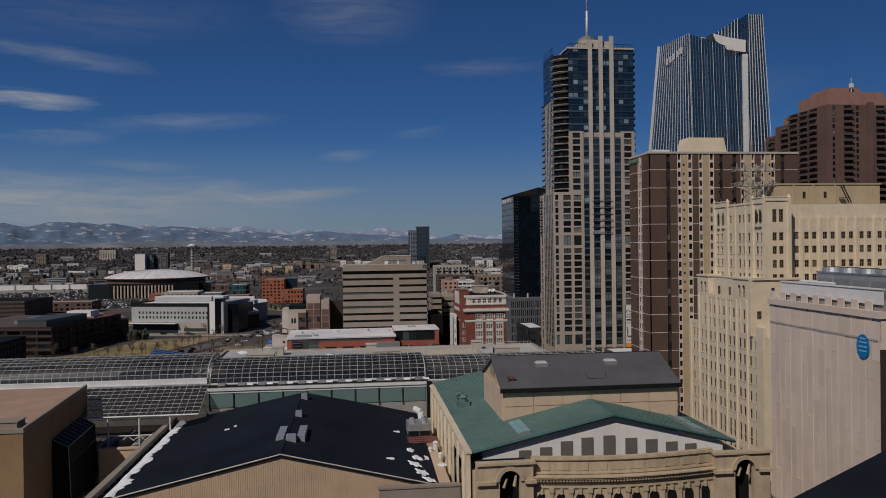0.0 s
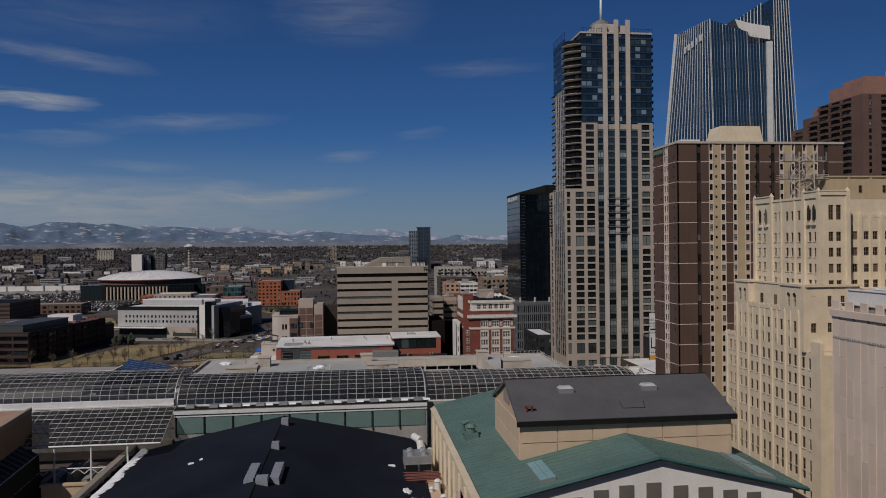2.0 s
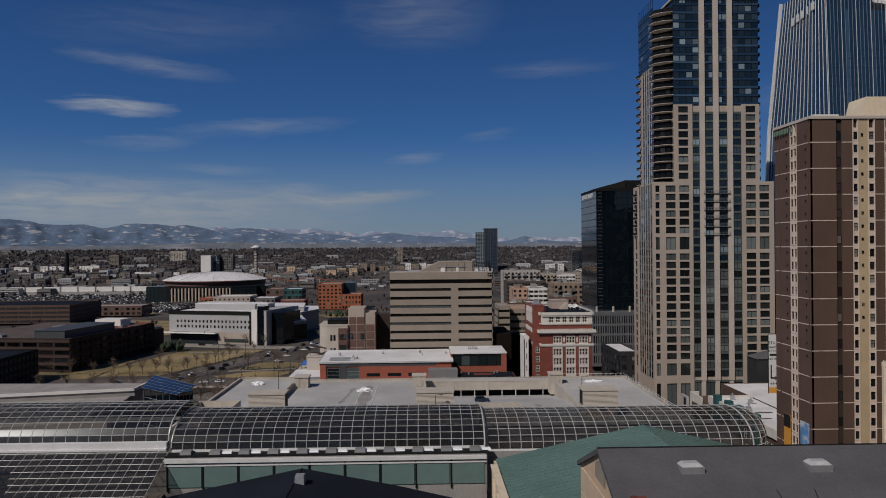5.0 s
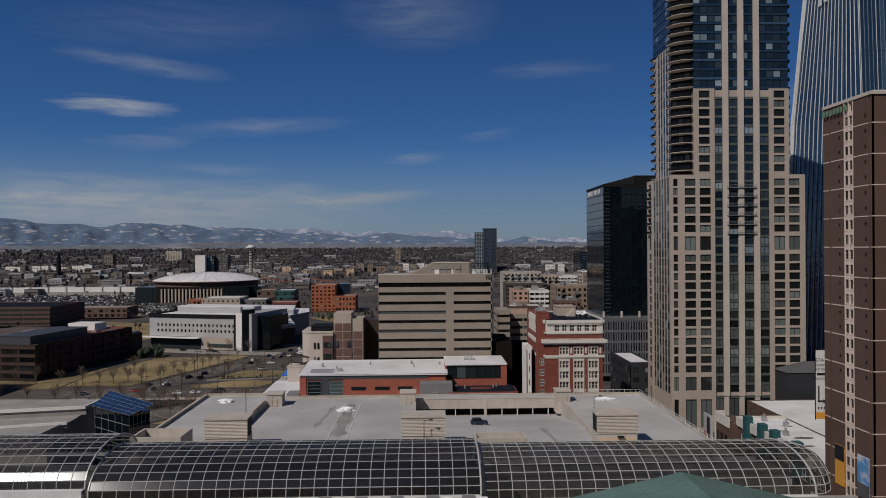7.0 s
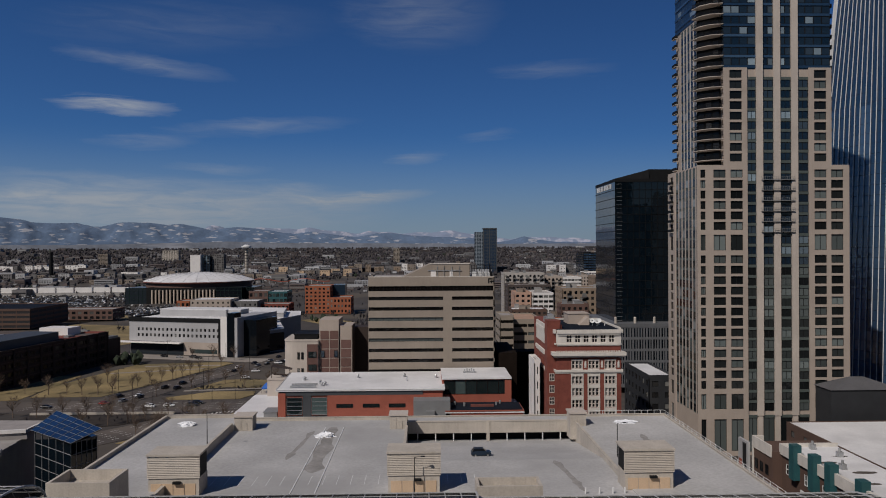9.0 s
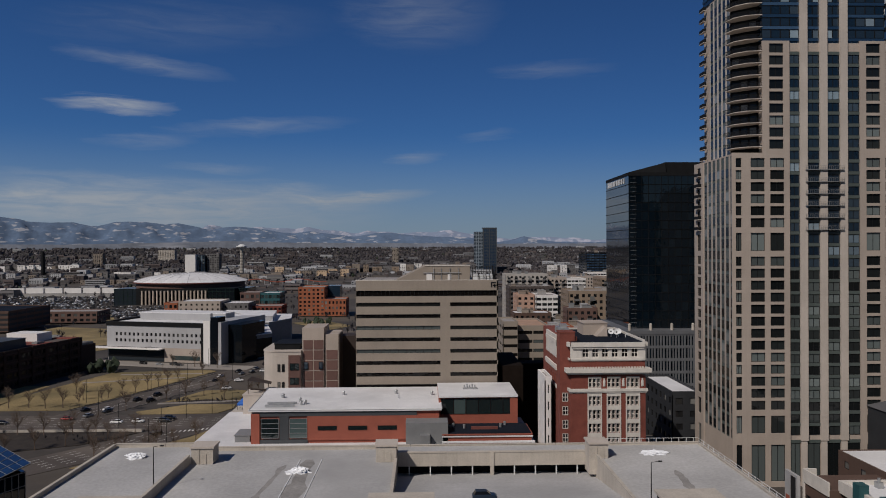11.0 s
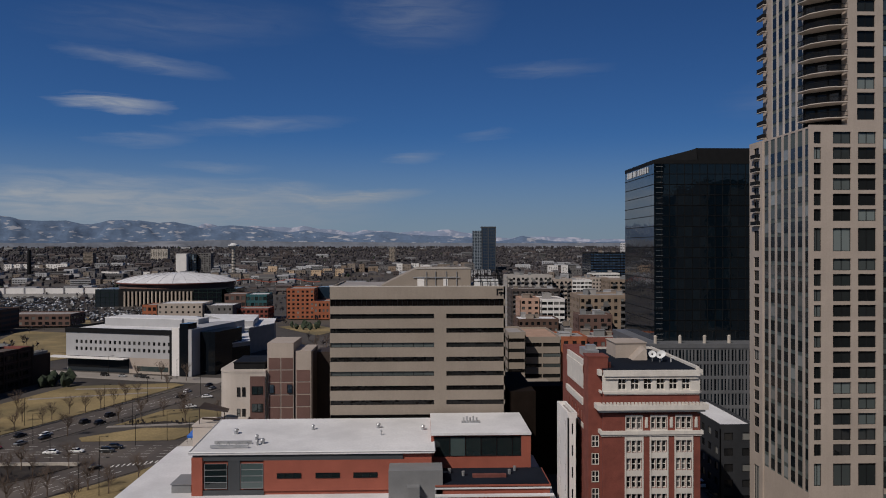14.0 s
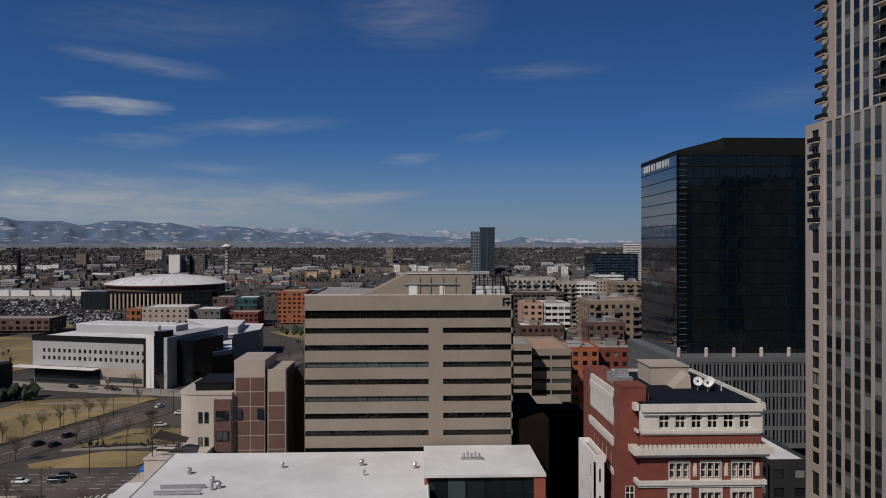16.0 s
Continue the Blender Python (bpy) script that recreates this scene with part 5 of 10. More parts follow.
for i in range(28):
    a0, a1 = 2 * math.pi * i / 28, 2 * math.pi * (i + 1) / 28
    L.face([(103.72, 142.2, 43.1), (103.72, 142.2 - 2.0 * math.cos(a0), 43.1 + 2.5 * math.sin(a0)), (103.72, 142.2 - 2.0 * math.cos(a1), 43.1 + 2.5 * math.sin(a1))])
disc = part("sign_disc", L, BLUE_SIGN, A, "blue round sign")
f = Form()
for z, w in ((1.5, 1.0), (0.7, 1.5), (-0.2, 1.7), (-1.1, 1.4)):
    f.box(103.66, 103.71, 142.2 - w * 0.75, 142.2 + w * 0.85, 43.1 + z, 43.1 + z + 0.26)
part("sign_stripe", f, PALE_SIGN, disc)

# ---- far silver tower, and the rose brick flats ----
BLUE_FIN = mat("pale_blue_fin", (0.20, 0.27, 0.36), 0.4, 0.06, metal=0.3)
O = thing("silver_tower", (212, 420, 0), "tapering silver-blue glass office tower with white fins", "skyscraper")
low = [(187, 399), (226, 399), (226, 440), (176, 440)]
mid = [(189.7, 400), (223.5, 400), (223.5, 436), (179.5, 436)]
top = [(189.0, 401), (222.5, 401), (222.5, 432), (183.5, 432)]
blade = Form().prism([(224.2, 398), (236.5, 398), (236.5, 436), (224.2, 436)], 0, 120, top=[(223.6, 399), (235, 399), (235, 434), (223.6, 434)])
blade.prism([(223.6, 399), (235, 399), (235, 434), (223.6, 434)], 120, 194.6, top=[(223.3, 400), (231.8, 400), (231.8, 430), (223.3, 430)])
blade.v += [(211.5, 412, 171), (223.4, 412, 171), (223.4, 416, 171), (211.5, 416, 171), (211.5, 412, 187.6), (223.4, 412, 195.6), (223.4, 416, 195.6), (211.5, 416, 187.6)]
blade.f += [tuple(len(blade.v) - 8 + i for i in q) for q in ((0, 1, 5, 4), (1, 2, 6, 5), (2, 3, 7, 6), (3, 0, 4, 7), (4, 5, 6, 7))]
blade.m += [0] * 5
part("blade", blade, G_BLUEGREY, O, "tall glass blade rising beside the roof")


def tower_edge(z, side, t):
    """A place on the tapering front (side 0) or left (side 1) at height z and share t along it."""
    k = z / 120 if z < 120 else (z - 120) / 51
    a, b = (low, mid) if z < 120 else (mid, top)
    P_ = [Vector(p) + (Vector(q) - Vector(p)) * k for p, q in zip(a, b)]
    s, e = (P_[0], P_[1]) if side == 0 else (P_[3], P_[0])
    return s + (e - s) * t


f = Form()
for side, n in ((0, 20), (1, 15)):
    for z0, z1 in ((0, 120), (120, 171)):
        for i in range(n):
            q = [(*tower_edge(z, side, k / n), z) for z, k in ((z0, i), (z0, i + 1), (z1 - 0.001, i + 1), (z1 - 0.001, i))]
            f.face(q)
f.face([(*low[1], 0), (*low[2], 0), (*mid[2], 120), (*mid[1], 120)]).face([(*mid[1], 120), (*mid[2], 120), (*top[2], 171), (*top[1], 171)])
f.face([(*low[2], 0), (*low[3], 0), (*mid[3], 120), (*mid[2], 120)]).face([(*mid[2], 120), (*mid[3], 120), (*top[3], 171), (*top[2], 171)])
f.face([(*p, 171) for p in top])
f.v += [(189.0, 401, 171), (210, 401, 171), (210, 432, 171), (183.5, 432, 171), (188.8, 401, 182.6), (210, 401, 176.6), (210, 432, 178.5), (184.8, 430, 183.6)]
f.f += [tuple(len(f.v) - 8 + i for i in q) for q in ((0, 1, 5, 4), (1, 2, 6, 5), (2, 3, 7, 6), (3, 0, 4, 7), (4, 5, 6, 7))]
f.m += [0] * 5
part("body", f, G_BLUEGREY, O)
for side, n in ((0, 20), (1, 15)):
    for i in range(n + 1):
        d = Vector((0, -0.35)) if side == 0 else Vector((-0.35, 0))
        head = 183.2 if side else max(171.2, 182.4 - 6.0 * i / n * 1.65)
        pts = [(z, tower_edge(z, side, i / n) + d) for z in (0, 120, head)]
        (za, pa), (zb, pb), (zc, pc) = pts
        part("fin", Form().tube((*pa, za), (*pb, zb), 0.13 if side == 0 else 0.17, sides=4).tube((*pb, zb), (*pc, zc), 0.13 if side == 0 else 0.17, sides=4), BLUE_FIN if side == 0 and i % 4 else METAL_PALE, O)
bands = Form()
for k in range(42):
    z = 5 + k * 4.0
    for side in (0, 1):
        p, q = tower_edge(z, side, 0), tower_edge(z, side, 1)
        bands.tube((*p, z), (*q, z), 0.06, sides=4)
tagged(part("floor_line", bands, G_STRIP, O), kind="stuff")
for k in range(7):
    x = 224.0 + k * 2.0
    part("fin", Form().tube((x + 0.4, 397.6, 0), (x, 398.6, 120), 0.2, sides=4).tube((x, 398.6, 120), (223.5 + k * 1.38, 399.6, 194.4), 0.2, sides=4), METAL_PALE, O)
for k in range(7):
    x = 211.6 + k * 1.95
    part("fin", Form().tube((x, 411.7, 172), (x, 411.7, 187.7 + 0.67 * (x - 211.5)), 0.2, sides=4), METAL_PALE, O)
part("corner_fin", Form().tube((175.6, 440, 0), (179.1, 436, 120), 1.0, 0.9, 4).tube((179.1, 436, 120), (183.6, 432, 183.6), 0.9, 0.7, 4), METAL_PALE, O, "broad white corner fin")
part("white_strip", Form().box(219.6, 222.6, 399.2, 400.4, 30, 171.5), METAL_PALE, O)
sw = Form()
sw.v = [(203, 402, 183.6), (205, 402, 179.2), (211.5, 402, 174.6), (222.8, 402, 173.2), (222.8, 402, 180.2), (213, 402, 181.4)]
sw.v += [(x, 411, z) for x, y, z in sw.v]
sw.f = [(0, 1, 2, 3, 4, 5), (0, 5, 11, 6), (5, 4, 10, 11), (11, 10, 9, 8, 7, 6)]
sw.m = [0] * 4
part("roof_terrace", sw, WHITE, O, "white sweeping roof terrace wall")
part("roof_crane", Form().tube((199, 416, 181), (203, 416, 185), 0.3, sides=5).tube((203, 416, 185), (207, 416, 184.6), 0.3, sides=5), METAL_PALE, O)
for k, w in enumerate((1.0, 0.9, 0.8, 0.3, 1.0)):
    p = tower_edge(172, 1, 0.32 + k * 0.11)
    part("sign_bar", Form().box(p.x - 0.95, p.x - 0.7, p.y - 1.4 * w, p.y + 1.4 * w, 170 + 0.8 * k, 173.6 + 0.8 * k), METAL_PALE, O, "white sign bar near the roof")
SALMON = mat("salmon_brick", (0.27, 0.15, 0.12), 0.9, 0.1)
V = thing("apartment_tower", (245, 360, 0), "rose-brown brick apartment tower with stacked balconies", "skyscraper")
part("body", Form().box(227.4, 300, 336, 368, 0, 131).box(228.4, 300, 368, 382, 0, 127).box(229.4, 300, 382, 394, 0, 123).box(248, 251, 334.6, 336, 0, 132), ROSE, V)
part("penthouse", Form().box(232, 262, 342, 366, 131, 138.4).box(236, 252, 346, 362, 138.4, 141.2).box(262, 276, 350, 372, 131, 137.5).box(231, 240, 368, 378, 127, 131.5), SALMON, V, "salmon brick penthouse")
part("roof_mast", Form().tube((246, 344, 138), (246, 344, 146), 0.25, 0.1, 6).box(245, 247, 343.6, 344.4, 141, 143), METAL_PALE, V)
bal = Form().box(-1.7, 0, 0, 6.3, 0, 0.25, 0).box(-1.7, -1.58, 0, 6.3, 0.25, 1.2).box(-1.58, 0, 0, 0.12, 0.25, 1.2).box(-0.02, 0.0, 0.3, 6.0, 0.3, 2.6, 1)
bal_m = bal.mesh("balcony", BROWN, G_WIN)
bal_f = Form().box(0, 4.6, -1.7, 0, 0, 0.25).box(0, 4.6, -1.7, -1.58, 0.25, 1.2).box(0, 0.12, -1.58, 0, 0.25, 1.2).box(0.3, 4.3, -0.02, 0, 0.3, 2.6, 1)
bal_fm = bal_f.mesh("balcony", BROWN, G_WIN)
slot = pane_mesh(1.3, 1.7, (1, 1), METAL_DARK, G_WIN)
for i in range(18):
    z = 128.0 - i * 3.0
    for x, y, cap in ((227.4, 343.5, 131), (227.4, 351.5, 131), (227.4, 360, 131), (228.4, 370, 127), (229.4, 384, 123)):
        if z + 2.8 < cap:
            piece("balcony", bal_m, V, pose(x, y, z))
    for x in (236.0, 253.0, 263.0, 272.0, 281.5):
        piece("balcony", bal_fm, V, pose(x, 336, z))
    for x in (230.2, 242.6, 259.0, 268.6):
        piece("window", slot, V, pose(x, 335.98, z + 0.7))


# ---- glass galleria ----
# Paving colour darkened to give the dim interior below the panes.
SHADE_FLOOR = mat("shade_dark_paving", (0.075, 0.058, 0.05), 0.9, 0.3, 0.2, 2)
VAULT = [(222.0 + 11.2 * (1 - math.cos(a)), 25.7 + 5.5 * math.sin(a) ** 0.92) for a in (math.pi * k / 14 for k in range(15))]


def galleria(name, x0, x1, dz, dy, label, own=0):
    """A barrel vault of square panes on a steel grid, between x0 and x1."""
    ob = thing(name, ((x0 + x1) / 2, 234, 20), label, "glass roof")
    curve = [(y + dy, z + dz) for y, z in VAULT]
    n = round((x1 - x0) / 2.25)
    st = (x1 - x0) / n
    panes, made = Form(), 0
    for (ya, za), (yb, zb) in zip(curve, curve[1:]):
        length, tilt = math.hypot(yb - ya, zb - za), math.degrees(math.atan2(zb - za, yb - ya))
        key = (round(st, 3), round(length, 3))
        if key not in PANES:
            PANES[key] = Form().box(0.04, st - 0.04, 0.04, length - 0.04, -0.02, 0.02).mesh("pane", G_VAULT)
        for i in range(n):
            m = pose(x0 + i * st, ya, za, tilt)
            if made < own:
                p = piece("pane", PANES[key], ob, m)
                made += 1
            else:
                q = [m @ Vector(c) for c in ((0.04, 0.04, 0), (st - 0.04, 0.04, 0), (st - 0.04, length - 0.04, 0), (0.04, length - 0.04, 0))]
                panes.face(q)
    if panes.f:
        tagged(part("glazing", panes, G_VAULT, ob), kind="stuff")
    for k, (y, z) in enumerate(curve):
        part("purlin", Form().tube((x0, y, z), (x1, y, z), 0.075, sides=5), BAR, ob)
    rib = Form()
    for (ya, za), (yb, zb) in zip(curve, curve[1:]):
        rib.tube((0, ya - 234, za), (0, yb - 234, zb), 0.075, sides=5)
    rm = rib.mesh("rib", BAR)
    for i in range(n + 1):
        piece("rib", rm, ob, pose(x0 + i * st, 234, 0))
    big = Form()
    for (ya, za), (yb, zb) in zip(curve, curve[1:]):
        big.tube((0, ya - 234, za + 0.05), (0, yb - 234, zb + 0.05), 0.17, sides=6)
    bm_ = big.mesh("end_rib", BAR)
    for x in (x0, x1):
        piece("end_rib", bm_, ob, pose(x, 234, 0))
    part("gutter_beam", Form().box(x0, x1, curve[0][0] - 0.6, curve[0][0] + 0.1, curve[0][1] - 0.7, curve[0][1] - 0.05).box(x0, x1, curve[-1][0] - 0.1, curve[-1][0] + 0.6, curve[-1][1] - 0.7, curve[-1][1] - 0.05), METAL_PALE, ob)
    return ob


galleria("galleria_vault", -42.5, 20.2, 0.0, 0.0, "barrel-vaulted glass galleria roof on a pale steel grid", own=300)
galleria("galleria_vault", 20.9, 75.5, -1.1, 1.0, "barrel-vaulted glass galleria roof ending above the street")
GV = galleria("galleria_vault", -150, -43.2, 1.5, 0.6, "barrel-vaulted glass galleria roof with a second glass slope below")
part("foot_flashing", Form().box(-150, -43.2, 221.3, 222.5, 26.2, 27.4).box(-150, -43.2, 220.9, 221.5, 25.4, 26.2), MEMBRANE, GV, "white band along the vault's foot")
# rounded glass end above the street
E_ = thing("galleria_end", (78, 236, 20), "rounded glass apse at the end of the galleria roof", "glass roof")
bars, gl = Form(), Form()
grid = []
for j in range(6):
    b = math.pi / 2 * j / 5
    grid.append([Vector((75.5 + 6.0 * math.sin(b), 234.2 + (y - 233.2) * math.cos(b), 24.7 + (z - 25.8) * math.cos(b) ** 0.5 if j < 5 else 24.7)) for y, z in VAULT])
for j in range(5):
    for k in range(14):
        q = [grid[j][k], grid[j + 1][k], grid[j + 1][k + 1], grid[j][k + 1]]
        if j < 4:
            gl.face(q)
        bars.tube(q[0], q[1], 0.08, sides=4)
        if j < 4:
            bars.tube(q[1], q[2], 0.08, sides=4)
tagged(part("glazing", gl, G_VAULT, E_), kind="stuff")
part("grid", bars, BAR, E_)
# the walls and floor that carry the vaults
part_w = thing("galleria_wall", (-10, 222, 10), "dark clerestory wall with aqua panels under the glass vault", "wall")
part("body", Form().box(-42.5, 20.2, 218.2, 222.0, 0, 25.1).box(20.9, 82, 222.3, 223, 0, 24.4), CONC_GREY, part_w)
for k in range(9):
    x = -42.0 + k * 6.9
    part("aqua_panel", Form().box(x + 0.25, x + 6.6, 218.0, 218.2, 19.4, 23.4), G_AQUA, part_w, "aqua translucent panel")
    part("mullion", Form().box(x - 0.1, x + 0.2, 217.9, 218.2, 18.6, 24.2), METAL_DARK, part_w)
part("roof_ledge", Form().box(-42.5, 20.2, 217.6, 218.2, 24.2, 24.9).box(-42.5, 20.2, 217.85, 218.2, 23.5, 23.8), METAL_PALE, part_w)
part("gutter_roof", Form().box(-42.5, 20.2, 218.2, 221.4, 25.2, 25.35), METAL_DARK, part_w)
for k in range(11):
    x = -41 + k * 5.7
    if k % 2 or k > 1:
        f = Form().prism([(x + 2.6, 219.9), (x + 5.3, 219.9), (x + 5.3, 221.4), (x + 2.6, 221.4)], 25.35, 25.6, top=[(x + 2.75, 220.1), (x + 5.2, 220.05), (x + 5.15, 221.35), (x + 2.7, 221.35)])
        tagged(lone("snow_patch", f, SNOW, "white melting snow along the roof gutter", "snow", "snow along the gutter"))
for k in range(11):
    x = -40 + k * 5.7
    lone("roof_hatch", Form().prism([(x, 219.3), (x + 2.2, 219.3), (x + 2.2, 221.2), (x, 221.2)], 25.35, 26.0, top=[(x + 0.1, 219.5), (x + 2.1, 219.5), (x + 2.1, 221.1), (x + 0.1, 221.1)]), METAL_GREY, "grey metal smoke hatch on the gutter roof", "roof hatch", "hatches on the gutter roof")
lone("floor_galleria", Form().box(-150, 82, 222, 250, 8, 9), SHADE_FLOOR, "floor below the glass galleria, indoor dimness put into its dark colour", "floor", kind="structure")
lone("wall_galleria_back", Form().box(-150, 82, 245.6, 246.3, 0, 24.4), CONC_GREY, "grey rear wall carrying the glass galleria", "wall", kind="structure")
# second, lower slope of glass on the left
K = thing("glass_lean_to", (-60, 214, 18), "sloping glass canopy on a pale steel grid below the galleria", "glass roof")
g, nx = Form(), 17
for i in range(nx):
    for j in range(9):
        xa, xb = -76 + i * 1.965, -76 + (i + 1) * 1.965
        ya, yb, za, zb = 206 + j * 1.8, 206 + (j + 1) * 1.8, 20.4 + j * 0.66, 20.4 + (j + 1) * 0.66
        if j < 9:
            g.face([(xa + 0.04, ya, za), (xb - 0.04, ya, za), (xb - 0.04, yb, zb), (xa + 0.04, yb, zb)])
tagged(part("glazing", g, G_LEAN, K), kind="stuff")
for i in range(nx + 1):
    x = -76 + i * 1.965
    part("rafter", Form().tube((x, 206, 20.4), (x, 222.2, 26.34), 0.07, sides=4), BAR, K)
for j in range(10):
    part("purlin", Form().tube((-76, 206 + j * 1.8, 20.42 + j * 0.66), (-42.6, 206 + j * 1.8, 20.42 + j * 0.66), 0.06 if j else 0.25, sides=4), BAR if j else METAL_PALE, K)
for x in (-74, -66, -58, -50):
    part("column", Form().tube((x, 206.3, 2), (x, 206.3, 20.2), 0.22, sides=8), METAL_PALE, K)
f = Form()
for x in range(-73, -43, 3):
    f.tube((x, 206.3, 15.2), (x + 1.5, 206.3, 14), 0.1, sides=4).tube((x + 1.5, 206.3, 14), (x + 3, 206.3, 15.2), 0.1, sides=4)
f.tube((-74, 206.3, 15.3), (-43, 206.3, 15.3), 0.16, sides=6)
part("truss", f, METAL_PALE, K)
lone("courtyard_wall", Form().box(-66, -50.5, 199, 200, 0, 13.6).box(-66.2, -50.3, 198.7, 200.2, 13.6, 14.0), TAN_WALL, "low tan courtyard wall with a pale coping", "wall", kind="structure")
lone("courtyard_vent", Form().box(-60, -57, 198.85, 199, 9.5, 11.2), LOUVRE, "tan louvred vent in the courtyard wall", "vent")
SG = thing("stair_gallery", (-58, 214, 0), "grey stepped terraces under the glass canopy", "terrace")
for k in range(9):
    part("step", Form().box(-70 + k * 3, -68.6 + k * 3, 208, 220, 1, 12 + (k % 3) * 0.8), CONC_GREY, SG)

# ---- concert hall at the courtyard: tan roof ----
OCHRE = mat("ochre_stucco", (0.27, 0.175, 0.095), 0.9, 0.1, 0.2, 4, streaks=0.05)
LB = thing("tan_hall", (-90, 188, 0), "tan stucco hall with a flat tan gravel roof", "building")
part("body", Form().prism([(-160, 163), (-69, 163), (-73.5, 213), (-160, 213)], 0, 27.3), OCHRE, LB)
part("roof", Form().prism([(-159.5, 163.6), (-69.6, 163.6), (-74, 212.6), (-159.5, 212.6)], 27.3, 27.6), TAN_ROOF, LB)
part("coping", Form().prism([(-160, 162.8), (-68.8, 162.8), (-68.9, 163.5), (-160, 163.5)], 27.2, 28.2).prism([(-69.5, 163.5), (-68.9, 163.5), (-73.4, 213), (-74.0, 213)], 27.2, 28.2), TAN, LB)
part("stair_head", Form().box(-76.5, -71, 165, 169, 27.4, 29.0).box(-76.8, -70.8, 164.8, 169.2, 29.0, 29.2), TAN, LB)
for k in range(9):
    y = 182 + k * 2.6
    x = -71.6 - 0.22 * k
    part("annex_pane", Form().face([(x, y, 21.5), (x, y + 2.5, 21.5), (x + 4.5, y + 2.5, 19), (x + 4.5, y, 19)]).face([(x + 4.5, y, 19), (x + 4.5, y + 2.5, 19), (x + 5, y + 2.5, 6), (x + 5, y, 6)]), METAL_DARK, LB, "dark glass annex pane")
    part("annex_bar", Form().tube((x, y, 21.55), (x + 4.5, y, 19.05), 0.07, sides=4).tube((x + 4.5, y, 19.05), (x + 5, y, 6), 0.07, sides=4), BAR, LB)
part("annex_bar", Form().tube((-67.1, 182, 19.1), (-69, 205.4, 19.1), 0.09, sides=4).tube((-66.9, 182, 15), (-68.8, 205.4, 15), 0.07, sides=4), BAR, LB)
part("annex_end", Form().face([(-71.6, 182, 21.5), (-71.6, 182, 6), (-66.6, 182, 6), (-67.1, 182, 19)]), METAL_DARK, LB)
lone("courtyard_floor", Form().box(-75, -49, 140, 206, 0.1, 1.0), CONC_GREY, "dim grey courtyard floor between the halls", "floor", kind="structure")

# ---- theatre with the black roof ----
D = thing("theatre", (-16, 190, 0), "broad theatre with a low black gabled roof and tan ribbed gable", "theatre")
part("body", Form().box(-49.5, 19, 152.5, 217.5, 0, 15.6), TAN_WALL, D)
R = Form()
R.v = [(-50, 151.6, 15.8), (-15.5, 151.6, 23.4), (17.8, 151.6, 15.3), (-50, 219, 15.8), (-15.5, 216, 23.4), (17.8, 220, 15.5),
       (-50, 151.6, 15.3), (-15.5, 151.6, 22.9), (17.8, 151.6, 14.8), (-50, 219, 15.3), (-15.5, 219, 15.3), (17.8, 220, 15.0)]
R.f = [(0, 1, 4, 3), (1, 2, 5, 4), (0, 6, 7, 1), (1, 7, 8, 2), (3, 4, 10, 9), (4, 5, 11, 10), (0, 3, 9, 6), (2, 8, 11, 5)]
R.m = [0] * 8
part("roof", R, DARK_ROOF, D, "black membrane roof")
G = Form()
for k in range(190):
    x = -49.0 + k * 0.35
    top = 15.6 + (x + 50) / 34.5 * 7.3 if x < -15.5 else 22.7 - (x + 15.5) / 33.3 * 7.7
    G.box(x, x + 0.29, 151.93, 152.0, 6, top)
tagged(part("gable_ribs", G, TAN_WALL, D), kind="stuff")
part("gable", Form().prism([(-50, 152), (17.8, 152), (17.8, 153), (-50, 153)], 6, 15.2).face([(-50, 152, 15.2), (17.8, 152, 15.0), (-15.5, 152, 22.8)]), TAN_WALL, D, "tan ribbed metal gable")
part("verge", Form().tube((-50, 151.5, 15.9), (-15.5, 151.5, 23.5), 0.16, sides=4).tube((-15.5, 151.5, 23.5), (17.8, 151.5, 15.4), 0.16, sides=4), LOUVRE, D, "pale metal verge trim")
part("seam", Form().tube((-15.5, 152, 23.45), (-15.5, 216, 23.45), 0.14, sides=4), METAL_DARK, D)
part("side_parapet", Form().box(-52.2, -51.2, 140, 219, 4, 17.2).box(-52.3, -50.9, 139.8, 219.2, 17.2, 17.5).box(-52, -42.6, 216.6, 219, 12, 18.2), TAN, D)
part("gutter", Form().box(-51.2, -49.9, 150, 219, 14.9, 15.5), METAL_DARK, D)
for k in range(15):
    y = 153 + k * 4.1
    lone("gutter_hatch", Form().box(-51.15, -50.2, y, y + 1.9, 15.5, 16.05), METAL_DARK, "dark metal hatch in the roof gutter", "roof hatch", "hatches in the side gutter")
snow = Form()


def drift(k):
    return max(0.5, 2.6 + 2.4 * noise.noise((k * 0.09, 2, 0)) + 1.1 * noise.noise((k * 0.41, 7, 0)))


for k in range(130):
    y, s = 152 + k * 0.5, 7.6 / 34.5
    w, nxt = drift(k), drift(k + 1)
    for t0, t1, h0, h1 in ((0.0, 0.35, 0.0, 0.45), (0.35, 0.8, 0.45, 0.3), (0.8, 1.0, 0.3, 0.02)):
        snow.face([(-50.4 + w * t0, y, 15.85 + w * t0 * s + h0), (-50.4 + w * t1, y, 15.85 + w * t1 * s + h1), (-50.4 + nxt * t1, y + 0.5, 15.85 + nxt * t1 * s + h1), (-50.4 + nxt * t0, y + 0.5, 15.85 + nxt * t0 * s + h0)])
lone("snow_drift", snow, SNOW, "white snow drift along the black roof's eave", "snow")


def roof_z(x):
    return 15.8 + (x + 50) / 34.5 * 7.6 if x < -15.5 else 23.4 - (x + 15.5) / 33.3 * 8.1


